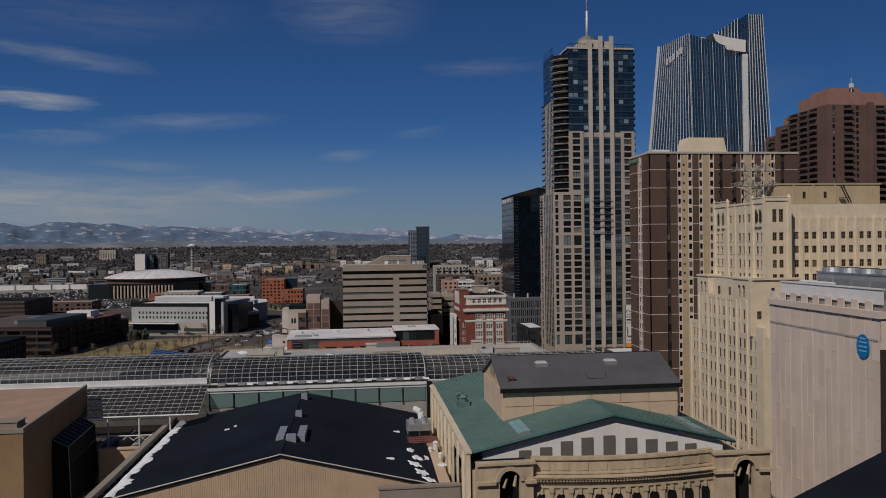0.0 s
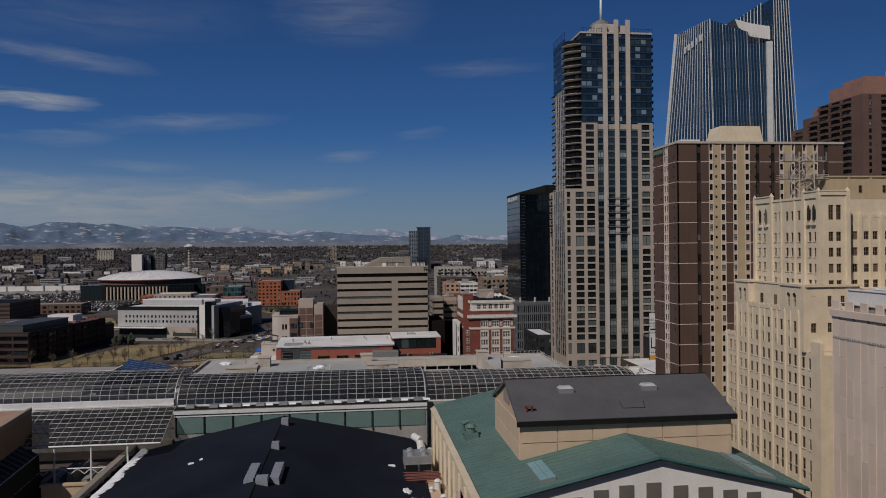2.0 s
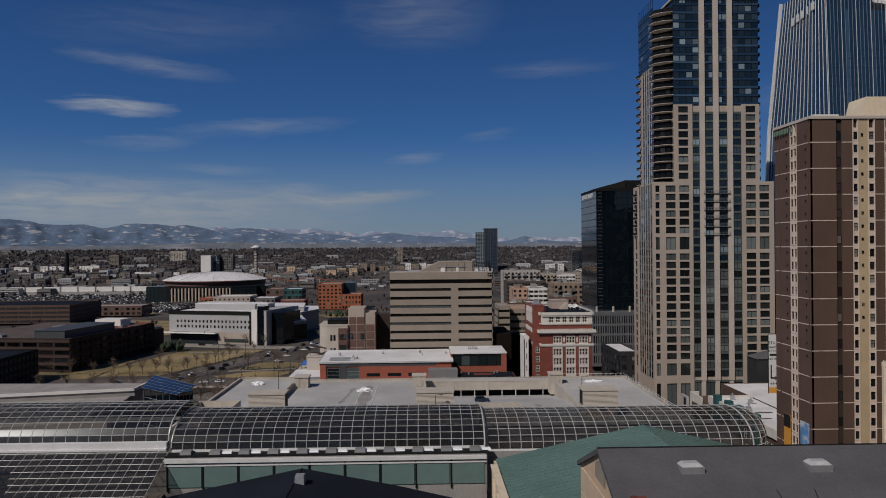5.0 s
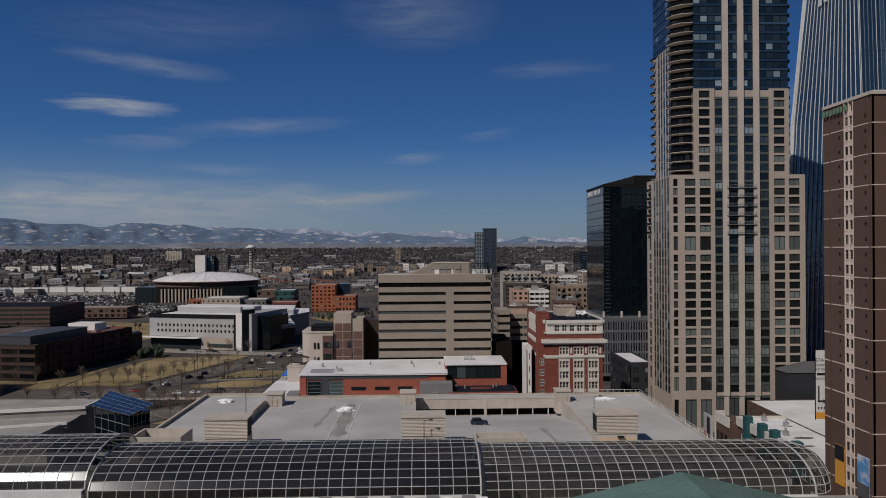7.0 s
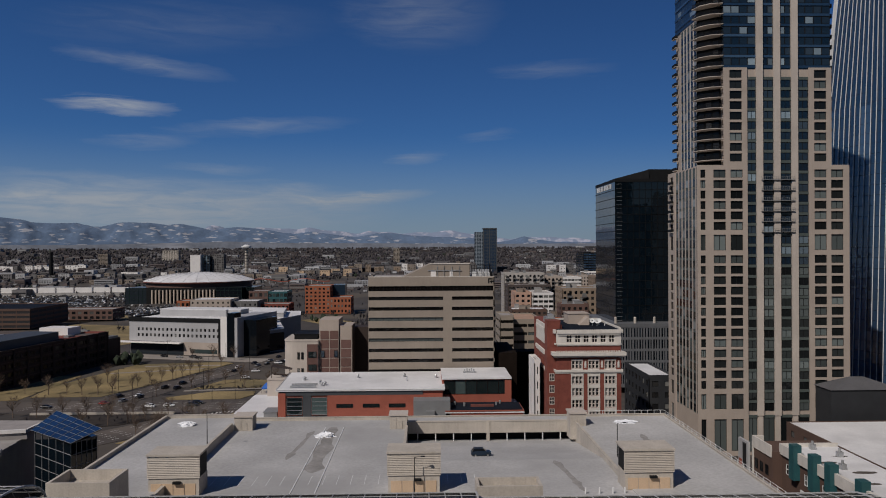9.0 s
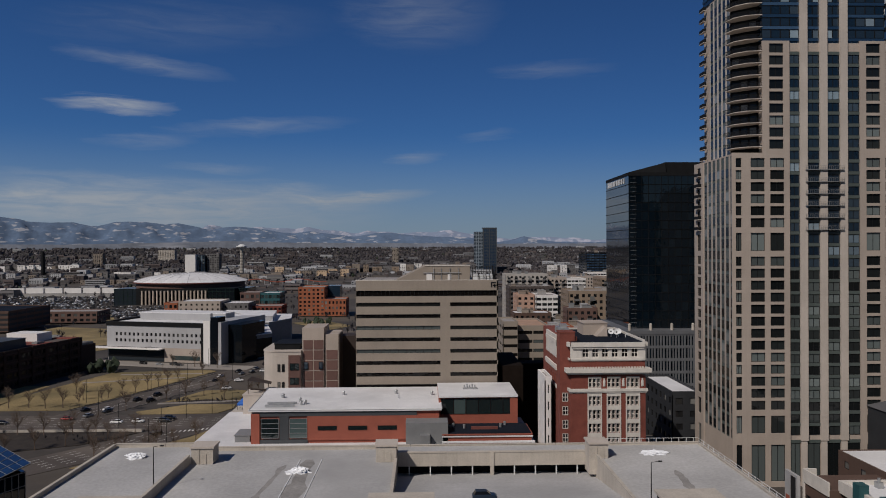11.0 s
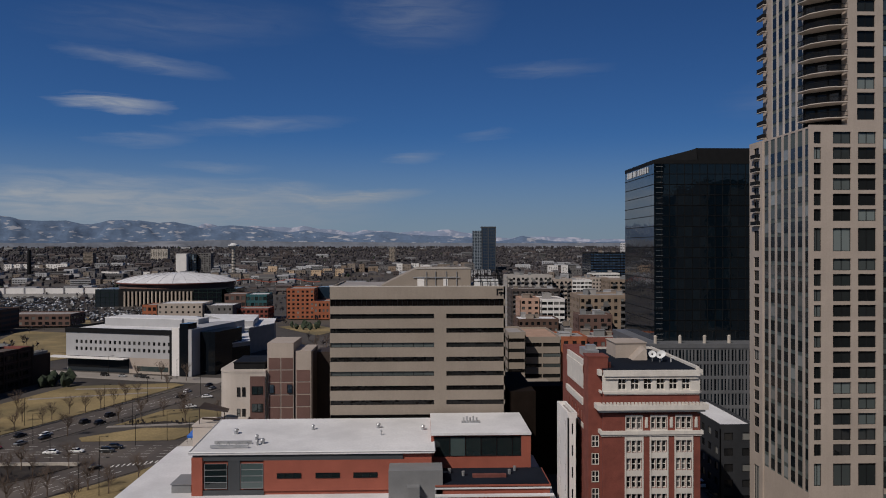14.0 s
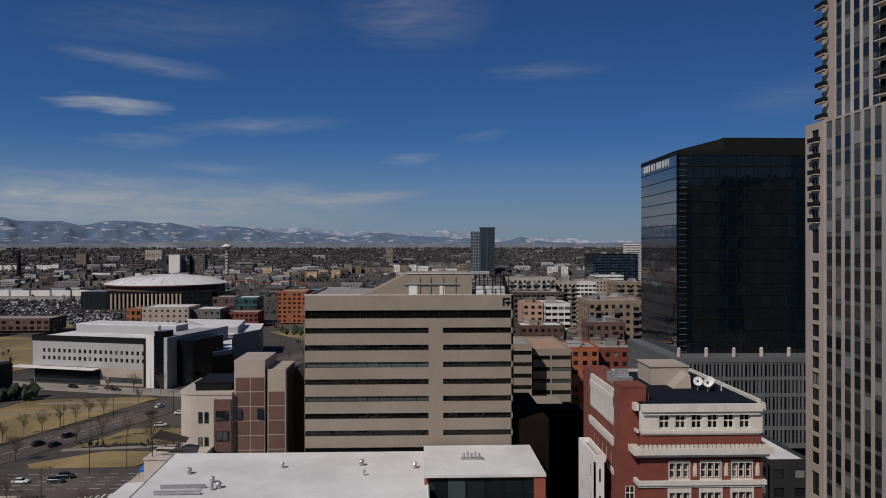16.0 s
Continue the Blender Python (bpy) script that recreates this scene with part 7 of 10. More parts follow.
for k, (x0, x1) in enumerate(((-40, -30), (5.7, 16.0), (51.6, 61.4))):
    V_ = thing("vent_house", (x0, 276, 18.2), "beige rooftop vent house with a tall louvred top", "vent house", "vent houses on the deck")
    part("base", Form().box(x0 + 0.2, x1 - 0.2, 276.2, 281.8, 15, 21.6), CONC, V_)
    part("cap", Form().box(x0 - 0.1, x1 + 0.1, 275.8, 282.2, 25.9, 26.3), CONC, V_)
    part("core", Form().box(x0 + 0.3, x1 - 0.3, 276.3, 281.7, 21.6, 25.9), METAL_DARK, V_)
    sl = Form()
    sl.prism([(0, 0), (x1 - x0, 0), (x1 - x0, 0.3), (0, 0.3)], 0, 0.28, top=[(0, 0.14), (x1 - x0, 0.14), (x1 - x0, 0.35), (0, 0.35)])
    slm = sl.mesh("louvre_slat", LOUVRE)
    for q in range(13):
        piece("louvre_slat", slm, V_, pose(x0, 275.95, 21.7 + q * 0.33))
    for q in range(4):
        w = (x1 - x0 - 1.4) / 4
        part("door", Form().box(x0 + 0.7 + q * w, x0 + 0.55 + (q + 1) * w, 276.08, 276.2, 18.4, 20.6), TAN_WALL, V_)
    part("lamp", Form().box((x0 + x1) / 2, (x0 + x1) / 2 + 1.4, 275.4, 276.1, 20.7, 21.1), METAL_DARK, V_)
for x0, x1, y0, y1, z in ((-50, -39.5, 258, 266, 26.6), (21.3, 32, 252.5, 257.5, 26.9)):
    f = Form().box(x0, x1, y0, y0 + 0.5, 15, z).box(x0, x0 + 0.5, y0 + 0.5, y1 - 0.4, 15, z).box(x1 - 0.5, x1, y0 + 0.5, y1 - 0.4, 15, z).box(x0, x1, y1 - 0.4, y1, 15, z).box(x0 + 0.5, x1 - 0.5, y0 + 0.5, y1 - 0.4, 15, z - 1.8)
    lone("shaft_box", f, CONC, "beige open-topped concrete shaft box on the deck", "shaft", "shaft boxes on the deck")
f = Form()
for x in (-13.2, -8.4):
    f.box(x, x + 0.22, 268, 330, 18.2, 18.29)
for k in range(20):
    f.box(-30 + k * 2.8 - 0.05, -30 + k * 2.8 + 0.05, 282, 288, 18.2, 18.206)
lone("deck_line", f, METAL_PALE, "pale drain joints and lines on the deck", "deck line", kind="structure")
stain = mat("deck_stain", (0.26, 0.25, 0.24), 0.9, 0.2, 0.3, 2)
for x, y, l, w, t in ((-11, 290, 40, 2.4, 0), (44, 276, 21, 0.9, -6), (-18, 300, 26, 0.8, 5), (66, 300, 18, 1.2, 4)):
    f = Form()
    prev = None
    for k in range(13):
        yy = y + l * k / 12
        xx = x + math.tan(radians(t)) * (yy - y) + 0.5 * noise.noise((yy * 0.2, x, 0))
        ww = w * (0.5 + abs(noise.noise((yy * 0.35, x, 3))) * 1.4) * (0.3 if k in (0, 12) else 1)
        if prev:
            f.face([(prev[0] - prev[2], prev[1], 18.206 if x < 50 else 18.506), (prev[0] + prev[2], prev[1], 18.206 if x < 50 else 18.506), (xx + ww, yy, 18.206 if x < 50 else 18.506), (xx - ww, yy, 18.206 if x < 50 else 18.506)])
        prev = (xx, yy, ww)
    lone("deck_stain", f, stain, "dark water stain running down the deck", "stain", kind="structure")


def heap(x, y, z, w, h, label, seed):
    """A lumpy pile."""
    r = random.Random(seed)
    f, n, m = Form(), 26, 10
    for j in range(m + 1):
        t = math.pi / 2 * j / m
        for i in range(n):
            a = 2 * math.pi * i / n
            q = w * math.cos(t) * (0.75 + 0.6 * noise.noise((math.cos(a) * 2.4 + seed, math.sin(a) * 2.4, t * 2)) + 0.22 * noise.noise((math.cos(a) * 7 + seed, math.sin(a) * 7, t * 6)))
            f.v.append((x + q * math.cos(a), y + 0.7 * q * math.sin(a), z + h * math.sin(t) * (0.7 + 0.6 * abs(noise.noise((i * 0.9, j * 0.9, seed))))))
    for j in range(m):
        for i in range(n):
            f.f.append((j * n + i, j * n + (i + 1) % n, (j + 1) * n + (i + 1) % n, (j + 1) * n + i))
            f.m.append(0)
    return lone("snow_pile", f, SNOW, label, "snow", "snow piles on the deck")


heap(-12.0, 320.6, 18.2, 2.7, 1.2, "melting white snow pile on the parking deck", 1)
heap(-49.3, 329.5, 19.2, 3.1, 1.2, "melting white snow pile against the deck parapet", 2)
heap(67, 331, 18.5, 3.6, 0.6, "thin dirty snow pile on the deck corner", 3)


for x in (43.7, 46.4, 49.0, 51.3):
    lone("bollard", Form().tube((x, 274.5, 18.2), (x, 274.5, 19.3), 0.16, 0.16, 8).tube((x, 274.5, 19.3), (x, 274.5, 19.4), 0.16, 0.08, 8), METAL_PALE, "short pale steel bollard on the deck", "bollard", "bollards on the deck")


def lamp_post(x, y, z, h, arm=1.4):
    P_ = thing("lamp_post", (x, y, z), "thin dark lamp post with a single head", "lamp post", "lamp posts")
    part("pole", Form().tube((x, y, z), (x, y, z + h), 0.11, 0.07, 6), METAL_DARK, P_)
    part("arm", Form().tube((x, y, z + h), (x + arm, y, z + h + 0.2), 0.05, 0.04, 5), METAL_DARK, P_)
    part("head", Form().box(x + arm - 0.1, x + arm + 0.6, y - 0.2, y + 0.2, z + h + 0.1, z + h + 0.28), METAL_DARK, P_)


for x, y, z in ((-38.4, 310, 19.2), (56.0, 298, 18.5), (11.0, 274, 18.2)):
    lamp_post(x, y, z, 7.5)
# rail fence along the street edge and the far right parapet
RF = thing("edge_rail", (80, 320, 17), "pale metal guard rail along the deck's street edge", "railing")
for k in range(24):
    part("post", Form().box(79.7, 79.8, 266 + k * 3, 266.1 + k * 3, 18.9, 20.0), METAL_PALE, RF)
for z in (19.4, 19.95):
    part("rail", Form().tube((79.75, 264, z), (79.75, 338, z), 0.05, sides=5), METAL_PALE, RF)
for k in range(13):
    part("post", Form().box(57 + k * 1.8, 57.1 + k * 1.8, 338.2, 338.3, 19, 20.1), METAL_PALE, RF)
part("rail", Form().tube((57, 338.25, 20.05), (79.7, 338.25, 20.05), 0.05, sides=5), METAL_PALE, RF)


# ---- cars ----
def car_paint(name, col, metal=0.3):
    m = mat(name, col, 0.3, 0.03, 1, 3, bump=0, metal=metal, spec=0.6)
    return m


PAINTS = [car_paint("black_car_paint", (0.012, 0.012, 0.014)), car_paint("white_car_paint", (0.72, 0.72, 0.72), 0), car_paint("silver_car_paint", (0.38, 0.39, 0.40), 0.6),
          car_paint("navy_car_paint", (0.015, 0.03, 0.055)), car_paint("dark_grey_car_paint", (0.06, 0.062, 0.065), 0.5), car_paint("red_car_paint", (0.25, 0.02, 0.018))]
COLOURS = ("black", "white", "silver", "dark navy", "dark grey", "red")


def loft(sections, mi=0, f=None):
    """Joins outlines along x into one skin."""
    f = f or Form()
    n, k = len(f.v), len(sections[0][1])
    for x, ring in sections:
        f.v += [(x, y, z) for y, z in ring]
    for s in range(len(sections) - 1):
        for i in range(k):
            a = n + s * k + i
            b = n + s * k + (i + 1) % k
            f.f.append((a, b, b + k, a + k))
            f.m.append(mi)
    f.f += [tuple(range(n, n + k)), tuple(range(n + (len(sections) - 1) * k, n + len(sections) * k))[::-1]]
    f.m += [mi, mi]
    return f


def make_car(c, suv):
    """A parked car standing at the origin, nose to +x: body, cabin glass, roof, wheels and lights."""
    h = 0.22 if suv else 0.0
    ob = thing("parked_car", (0, 0, 0), f"{COLOURS[c]} {'sport utility car' if suv else 'saloon car'} standing on the tarmac", "car", "cars")
    ring = lambda w, lo, hi: [(-w, lo + 0.1), (-w * 0.93, lo), (w * 0.93, lo), (w, lo + 0.1), (w, hi - 0.12), (w * 0.9, hi), (-w * 0.9, hi), (-w, hi - 0.12)]
    part("body", loft([(-2.35, ring(0.78, 0.42, 0.85 + h)), (-2.2, ring(0.88, 0.3, 0.98 + h)), (-1.2, ring(0.92, 0.27, 1.02 + h)), (0.9, ring(0.92, 0.27, 1.0 + h)), (1.9, ring(0.89, 0.28, 0.88 + h)), (2.3, ring(0.76, 0.38, 0.72 + h))]), PAINTS[c], ob, local=True, smooth=False)
    back = -2.15 if suv else -1.75
    g = Form()
    lo, hi = 0.96 + h, 1.48 + h * 1.6
    g.v = [(back, -0.84, lo), (back, 0.84, lo), (1.15, 0.84, lo), (1.15, -0.84, lo), (back + 0.45, -0.66, hi), (back + 0.45, 0.66, hi), (0.35, 0.66, hi), (0.35, -0.66, hi)]
    g.f, g.m = [(0, 1, 5, 4), (1, 2, 6, 5), (2, 3, 7, 6), (3, 0, 4, 7)], [0] * 4
    part("cabin_glass", g, G_WIN, ob, local=True)
    part("roof", Form().prism([(back + 0.4, -0.68), (0.4, -0.68), (0.4, 0.68), (back + 0.4, 0.68)], hi - 0.03, hi + 0.04), PAINTS[c], ob, local=True)
    for x in (-1.42, 1.42):
        for y in (-0.86, 0.86):
            wh = part("wheel", Form().tube((x, y - 0.12, 0.33), (x, y + 0.12, 0.33), 0.33, 0.33, 12), TYRE, ob, local=True)
            part("rim", Form().tube((x, y - 0.135, 0.33), (x, y + 0.135, 0.33), 0.2, 0.2, 10), METAL, wh, local=True)
    for y in (-0.62, 0.62):
        part("headlight", Form().box(2.18, 2.3, y - 0.16, y + 0.16, 0.6 + h, 0.74 + h), METAL_PALE, ob, local=True)
        part("tail_light", Form().box(-2.33, -2.24, y - 0.14, y + 0.14, 0.68 + h, 0.84 + h), RED, ob, local=True)
    return ob


protos = {}
rc = random.Random(3)
SPOTS = [(26.0, 304.5, 17.36, 2, 3, True)]
for x, y, t, c, s in ((-88, 459.4, 2, 4, True), (-98, 459.2, 2, 1, False), (-106, 458, 182, 1, False), (-87, 463.6, 2, 0, True), (-114, 501.2, 68, 0, True), (-107.5, 499.5, 68, 0, True), (-128, 481, 68, 0, False), (-119.4, 482.4, 68, 1, False), (-84, 440, 52, 0, False),
                      (-109, 512.5, 68, 0, True), (-92.6, 550, 70, 0, False), (-93.6, 562.7, 70, 1, False), (-81.5, 528.3, 20, 1, False), (-80.7, 549.6, 10, 1, False), (-88, 578, 250, 0, False), (-80.5, 588, 72, 2, False), (-78.5, 604, 72, 0, False),
                      (-73.5, 612, 75, 1, False), (-76, 624, 255, 0, False), (-69, 636, 78, 4, True), (-84, 570, 70, 2, False), (-80, 576, 70, 4, False), (-68, 650, 80, 0, False), (-66, 668, 260, 1, False),
                      (-70, 590, 0, 1, False), (-67, 594, 0, 2, False), (-70, 598, 0, 1, True), (-66, 601, 0, 1, False), (-69, 606, 0, 4, False), (-64, 609, 0, 1, False), (-72, 584, 0, 0, False), (-74, 579, 0, 1, False),
                      (-118, 478, 248, 4, False), (-150, 458, 2, 0, False), (-128, 464.5, 2, 5, False), (-122, 470, 68, 2, False), (-152, 610, -17, 0, True), (-141, 606, -17, 2, False), (-128, 602, -17, 0, False), (-133, 606, 163, 4, True),
                      (92.5, 392, 90, 1, False), (92.5, 400, 90, 0, False), (92.5, 409, 90, 1, True), (85.5, 380, 90, 4, False), (85, 398, 90, 2, False)):
    SPOTS.append((x, y, -2.84 if math.hypot(x, y) > 440 else 0.08, t, c, s))
for x, y, z, t, c, s in SPOTS:
    m = pose(x, y, z, 0, 0, t)
    if (c, s) in protos:
        copy_thing(protos[(c, s)], m)
    else:
        protos[(c, s)] = make_car(c, s)
        protos[(c, s)].matrix_basis = m
lot = [Form() for _ in range(3)]
rl = random.Random(21)
for k in range(4200):
    x, y = rl.uniform(-720, -190), rl.uniform(880, 1320)
    y = round(y / 16) * 16 + rl.choice((0, 5.5))
    x = round(x / 2.7) * 2.7
    if -190 > x and free(x, y) and not (-365 < x < -155 and y < 960):
        z = ground_z(x, y)
        f = lot[rl.choice((0, 0, 0, 1, 2, 2))]
        f.box(x - 0.9, x + 0.9, y - 2.2, y + 2.2, z + 0.3, z + 0.95).prism([(x - 0.8, y - 1.5), (x + 0.8, y - 1.5), (x + 0.8, y + 1.2), (x - 0.8, y + 1.2)], z + 0.95, z + 1.5, top=[(x - 0.65, y - 1), (x + 0.65, y - 1), (x + 0.65, y + 0.7), (x - 0.65, y + 0.7)])
for f, c in zip(lot, (0, 1, 2)):
    lone("far_parked_cars", f, PAINTS[c], f"rows of {COLOURS[c]} cars in the far car parks", "cars", kind="stuff")

# ---- white-roofed red building behind the deck ----
W = thing("college_building", (-8, 388, 0), "low red-panelled building with white membrane roofs", "building")
part("podium", Form().box(-51, 46, 366, 417, -3, 9.8), RED, W)
part("podium_roof", Form().box(-51.2, 46.2, 365.8, 417, 9.8, 10.1), MEMBRANE, W, "white lower roof")
part("body", Form().box(-34.2, 18.9, 375.4, 402, 9.9, 19.2).box(18.9, 41.6, 381.4, 402, 9.9, 21.6), RED_PANEL, W)
rf = Form()
rf.v = [(-35, 374.6, 19.2), (19.6, 374.6, 19.2), (19.6, 402, 20.4), (-35, 402, 20.4), (-35, 374.6, 19.7), (19.6, 374.6, 19.7), (19.6, 402, 20.9), (-35, 402, 20.9)]
rf.f = [(4, 5, 6, 7), (0, 1, 5, 4), (1, 2, 6, 5), (2, 3, 7, 6), (3, 0, 4, 7), (3, 2, 1, 0)]
rf.m = [0] * 6
part("roof", rf, MEMBRANE, W, "white membrane roof")
part("roof_edge", Form().tube((-35, 374.6, 19.75), (19.6, 374.6, 19.75), 0.16, sides=4).tube((-35, 374.6, 19.75), (-35, 402, 20.95), 0.16, sides=4).tube((19.6, 374.6, 19.75), (19.6, 402, 20.95), 0.2, sides=4), METAL_PALE, W)
part("roof", Form().box(18.9, 42.2, 380.6, 402, 21.6, 22.1), MEMBRANE, W, "white membrane roof")
part("red_panel", Form().box(-18.5, 18.9, 375, 375.4, 11, 17.8), RED_PANEL, W)
part("dark_band", Form().box(-34.2, 12.5, 375.05, 375.4, 17.8, 19.2).box(-34.2, -18.5, 375.05, 375.4, 10.1, 11.2), COLLEGE_GREY, W)
for x in (-31.6, -23.6):
    piece("window", pane_mesh(5.0, 5.6, (1, 4), METAL_GREY, G_TEAL), W, pose(x, 375.1, 11.6))
part("grey_panel", Form().box(-26.4, -23.8, 375.02, 375.4, 11.2, 17.8), COLLEGE_GREY, W)
part("red_panel", Form().box(-34.4, -32.0, 374.85, 375.5, 10, 18.6), RED_PANEL, W)
for x in (-15.6, -7.0, 1.4, 9.8):
    piece("window", pane_mesh(5.4, 1.2, (3, 1), METAL_DARK, G_TEAL), W, pose(x, 374.98, 13.8))
for k in range(6):
    piece("window", pane_mesh(3.6, 4.6, (1, 1), METAL_DARK, G_TEAL), W, pose(19.6 + k * 3.65, 381.35, 16.6))
part("red_panel", Form().box(39.9, 42.1, 380.9, 381.6, 10, 21.4).box(18.9, 41.7, 381.0, 381.45, 10, 16.4), RED_PANEL, W)
part("metal_shed", Form().box(9.5, 21.2, 369, 375, 9.9, 17).box(13.5, 16.2, 367, 369, 9.9, 14), METAL_GREY, W, "grey corrugated metal stair housing")
part("low_roof", Form().box(19.8, 44.5, 369, 381, 9.9, 13.5).box(19.6, 44.7, 368.8, 381.2, 13.5, 13.8), RED_PANEL, W)
part("low_roof_cover", Form().box(20, 44.4, 369.2, 380.9, 13.8, 13.95), DARK_ROOF, W, "black lower roof")
part("low_roof_edge", Form().box(19.5, 44.8, 368.6, 368.85, 13.0, 13.3).box(19.5, 45.2, 367.6, 368.6, 11.6, 12), MEMBRANE, W)
part("roof_light", Form().box(28, 35.5, 373.5, 374.6, 13.9, 14.6), RUST, W)
for x, y in ((23, 377), (26, 375), (36.5, 376), (38, 378.5)):
    part("roof_vent", Form().tube((x, y, 13.9), (x, y, 15), 0.3, 0.4, 8), METAL, W)
for x, y, r in ((-22, 384, 0.4), (-20, 381, 0.45), (-10, 392, 0.35), (6, 393, 0.45), (17, 391, 0.4), (7, 387, 0.2), (-28, 389, 0.5), (-21, 380, 0.3)):
    z = 19.7 + (y - 374.6) / 27.4 * 1.2
    lone("roof_vent", Form().tube((x, y, z - 0.2), (x, y, z + 0.9), r, r, 8).tube((x, y, z + 0.9), (x, y, z + 1.25), r * 1.4, r * 0.8, 8), METAL, "small metal vent on the white roof", "vent", "vents on the white roof")
lone("roof_frame", (lambda f: [f.tube((-30 + k * 2.2, 378, 20.3), (-30 + k * 2.2, 381, 20.4), 0.08, sides=4) for k in range(4)] and f.box(-31, -22.5, 377.6, 378, 20, 20.6).box(-31, -22.5, 381, 381.3, 20, 20.7))(Form()), METAL, "low metal equipment frame on the white roof", "equipment frame")
lone("flue_group", (lambda f: [f.tube((27 + k * 0.8, 391, 22), (27 + k * 0.8, 391, 23.4 + 0.3 * (k % 2)), 0.22, sides=8) for k in range(5)] and f.box(26.5, 31, 390.5, 391.5, 22, 22.5))(Form()), METAL, "cluster of small metal flues on the white roof", "flue")
lone("rooflight_box", Form().box(-39.5, -35.2, 377, 384, 10, 12).box(-39.7, -35, 376.8, 384.2, 12, 12.2), METAL_GREY, "grey metal box beside the red wall on the lower roof", "roof box")

# ---- tan office slab with long window strips ----
N_ = thing("office_slab", (16, 420, 0), "tan precast office slab with long dark window strips", "office building")
part("core", Form().box(-6.6, 38.1, 403.7, 440, -3, 54.5), TAN, N_)
rows = [(46.6 - i * 3.76, 47.85 - i * 3.76) for i in range(13)][::-1]
facade(N_, -7.2, 403.6, FRONT, 45.9, -3, 49.4, [(0.1, 27.2), (30.4, 45.8)], rows, TAN, 0.5, (10, 1), METAL_DARK, G_BRONZE, bar=0.06, wall="front_wall")
facade(N_, -7.2, 403.6, FRONT, 45.9, 49.4, 55.0, [(0.1, 45.8)], [(49.9, 51.7)], TAN, 0.5, (34, 1), METAL_DARK, G_BRONZE, bar=0.08, wall="front_wall")
facade(N_, -6.8, 440, LEFT, 36.4, -3, 55.0, [(0.5, 35.9)], rows, TAN, 0.4, (12, 1), METAL_DARK, G_BRONZE, bar=0.06, wall="side_wall")
facade(N_, 38.3, 403.1, RIGHT, 36.9, -3, 55.0, [(0.5, 36.4)], rows, TAN, 0.4, (12, 1), METAL_DARK, G_BRONZE, bar=0.06, wall="side_wall")
part("roof", Form().box(-6.7, 38.2, 403.7, 440, 54.4, 54.6), GRAVEL_ROOF, N_)
pent = Form()
pent.v = [(5, 409, 54.5), (30, 409, 54.5), (30, 432, 54.5), (5, 432, 54.5), (15.2, 409, 59.5), (30, 409, 59.5), (30, 432, 59.5), (15.2, 432, 59.5)]
pent.f = [(0, 1, 5, 4), (1, 2, 6, 5), (2, 3, 7, 6), (3, 0, 4, 7), (4, 5, 6, 7)]
pent.m = [0] * 5
part("penthouse", pent, TAN, N_, "tan rooftop penthouse with a sloping end")
part("penthouse_edge", Form().tube((15.2, 408.9, 59.6), (30.1, 408.9, 59.6), 0.15, sides=4).box(-7.3, 5, 403.1, 403.5, 55, 55.25).box(5, 38.7, 403.1, 403.4, 55, 55.15), WHITE_TRIM, N_)
for x in (18.0, 20.5, 23.4, 26.2):
    part("service_pipe", Form().tube((x, 408.8, 54.6), (x, 408.8, 58.8), 0.12, sides=5), METAL, N_)
part("service_pipe", Form().tube((14.5, 408.7, 57.2), (27, 408.7, 57.2), 0.14, sides=5), METAL, N_)
part("penthouse_door", Form().box(22.6, 23.8, 408.85, 409, 54.6, 56.8).box(15.6, 17.5, 408.85, 409, 54.6, 57.2), WHITE, N_)
cage = Form()
for x in (30.5, 32.4, 34.3, 36.2, 38.0):
    cage.tube((x, 405, 54.5), (x, 405, 59.2), 0.1, sides=4).tube((x, 416, 54.5), (x, 416, 59.2), 0.1, sides=4).tube((x, 405, 59.2), (x, 416, 59.2), 0.08, sides=4)
for z in (56.2, 57.8, 59.2):
    cage.tube((30.5, 405, z), (38.0, 405, z), 0.09, sides=4)
cage.face([(38.2, 404, 55), (38.2, 418, 55), (38.2, 418, 60)])
part("roof_cage", cage, METAL_DARK, N_, "dark steel equipment cage on the roof")
for k in range(3):
    part("cooling_unit", Form().box(31 + k * 2.3, 32.8 + k * 2.3, 408, 412, 54.6, 56.6), METAL_PALE, N_)
part("emblem", Form().box(36.4, 36.8, 403.0, 403.12, 52.6, 54.4).box(36.8, 38, 403.0, 403.12, 54.0, 54.4).box(37.4, 37.8, 403.0, 403.12, 52.6, 53.6).box(37.0, 38.2, 403.0, 403.12, 53.1, 53.5), METAL_DARK, N_, "dark square emblem")
block("office_annex", 49.6, 56.4, 490, 512, -3, 32.2, TAN, "tan precast office annex with dark window strips", 9, 6.8, win=0.9, tall=0.36, glass_mat=G_BRONZE, limit=60)
block("office_annex", 56.6, 71.2, 497, 533, -3, 29.6, TAN, "tan precast office annex with a tan gravel roof", 8, 7.3, TAN_ROOF, G_BRONZE, 0.94, 0.36, limit=60)
lone("annex_ledge", Form().box(48.5, 64, 477, 489.8, -3, 14.8).box(48.3, 64.2, 476.8, 489.9, 14.8, 15.4), TAN, "low tan wing with a flat roof before the office annex", "building")
# The slab's shadow over this block is put into its colour.
lone("dark_block", Form().box(40, 47, 405, 436, -3, 27).box(40, 62, 428, 436, -3, 24), SHADE_BLACK, "plant block beside the tan slab, its shade put into the black colour", "building")
BRICK_RB = mat("red_brown_brick", (0.125, 0.07, 0.06), 0.9, 0.12, 0.3, 5, rand=0.12)
BT = thing("stair_tower_block", (-24, 430, -3), "brown brick-panelled tower block with pale joints", "building")
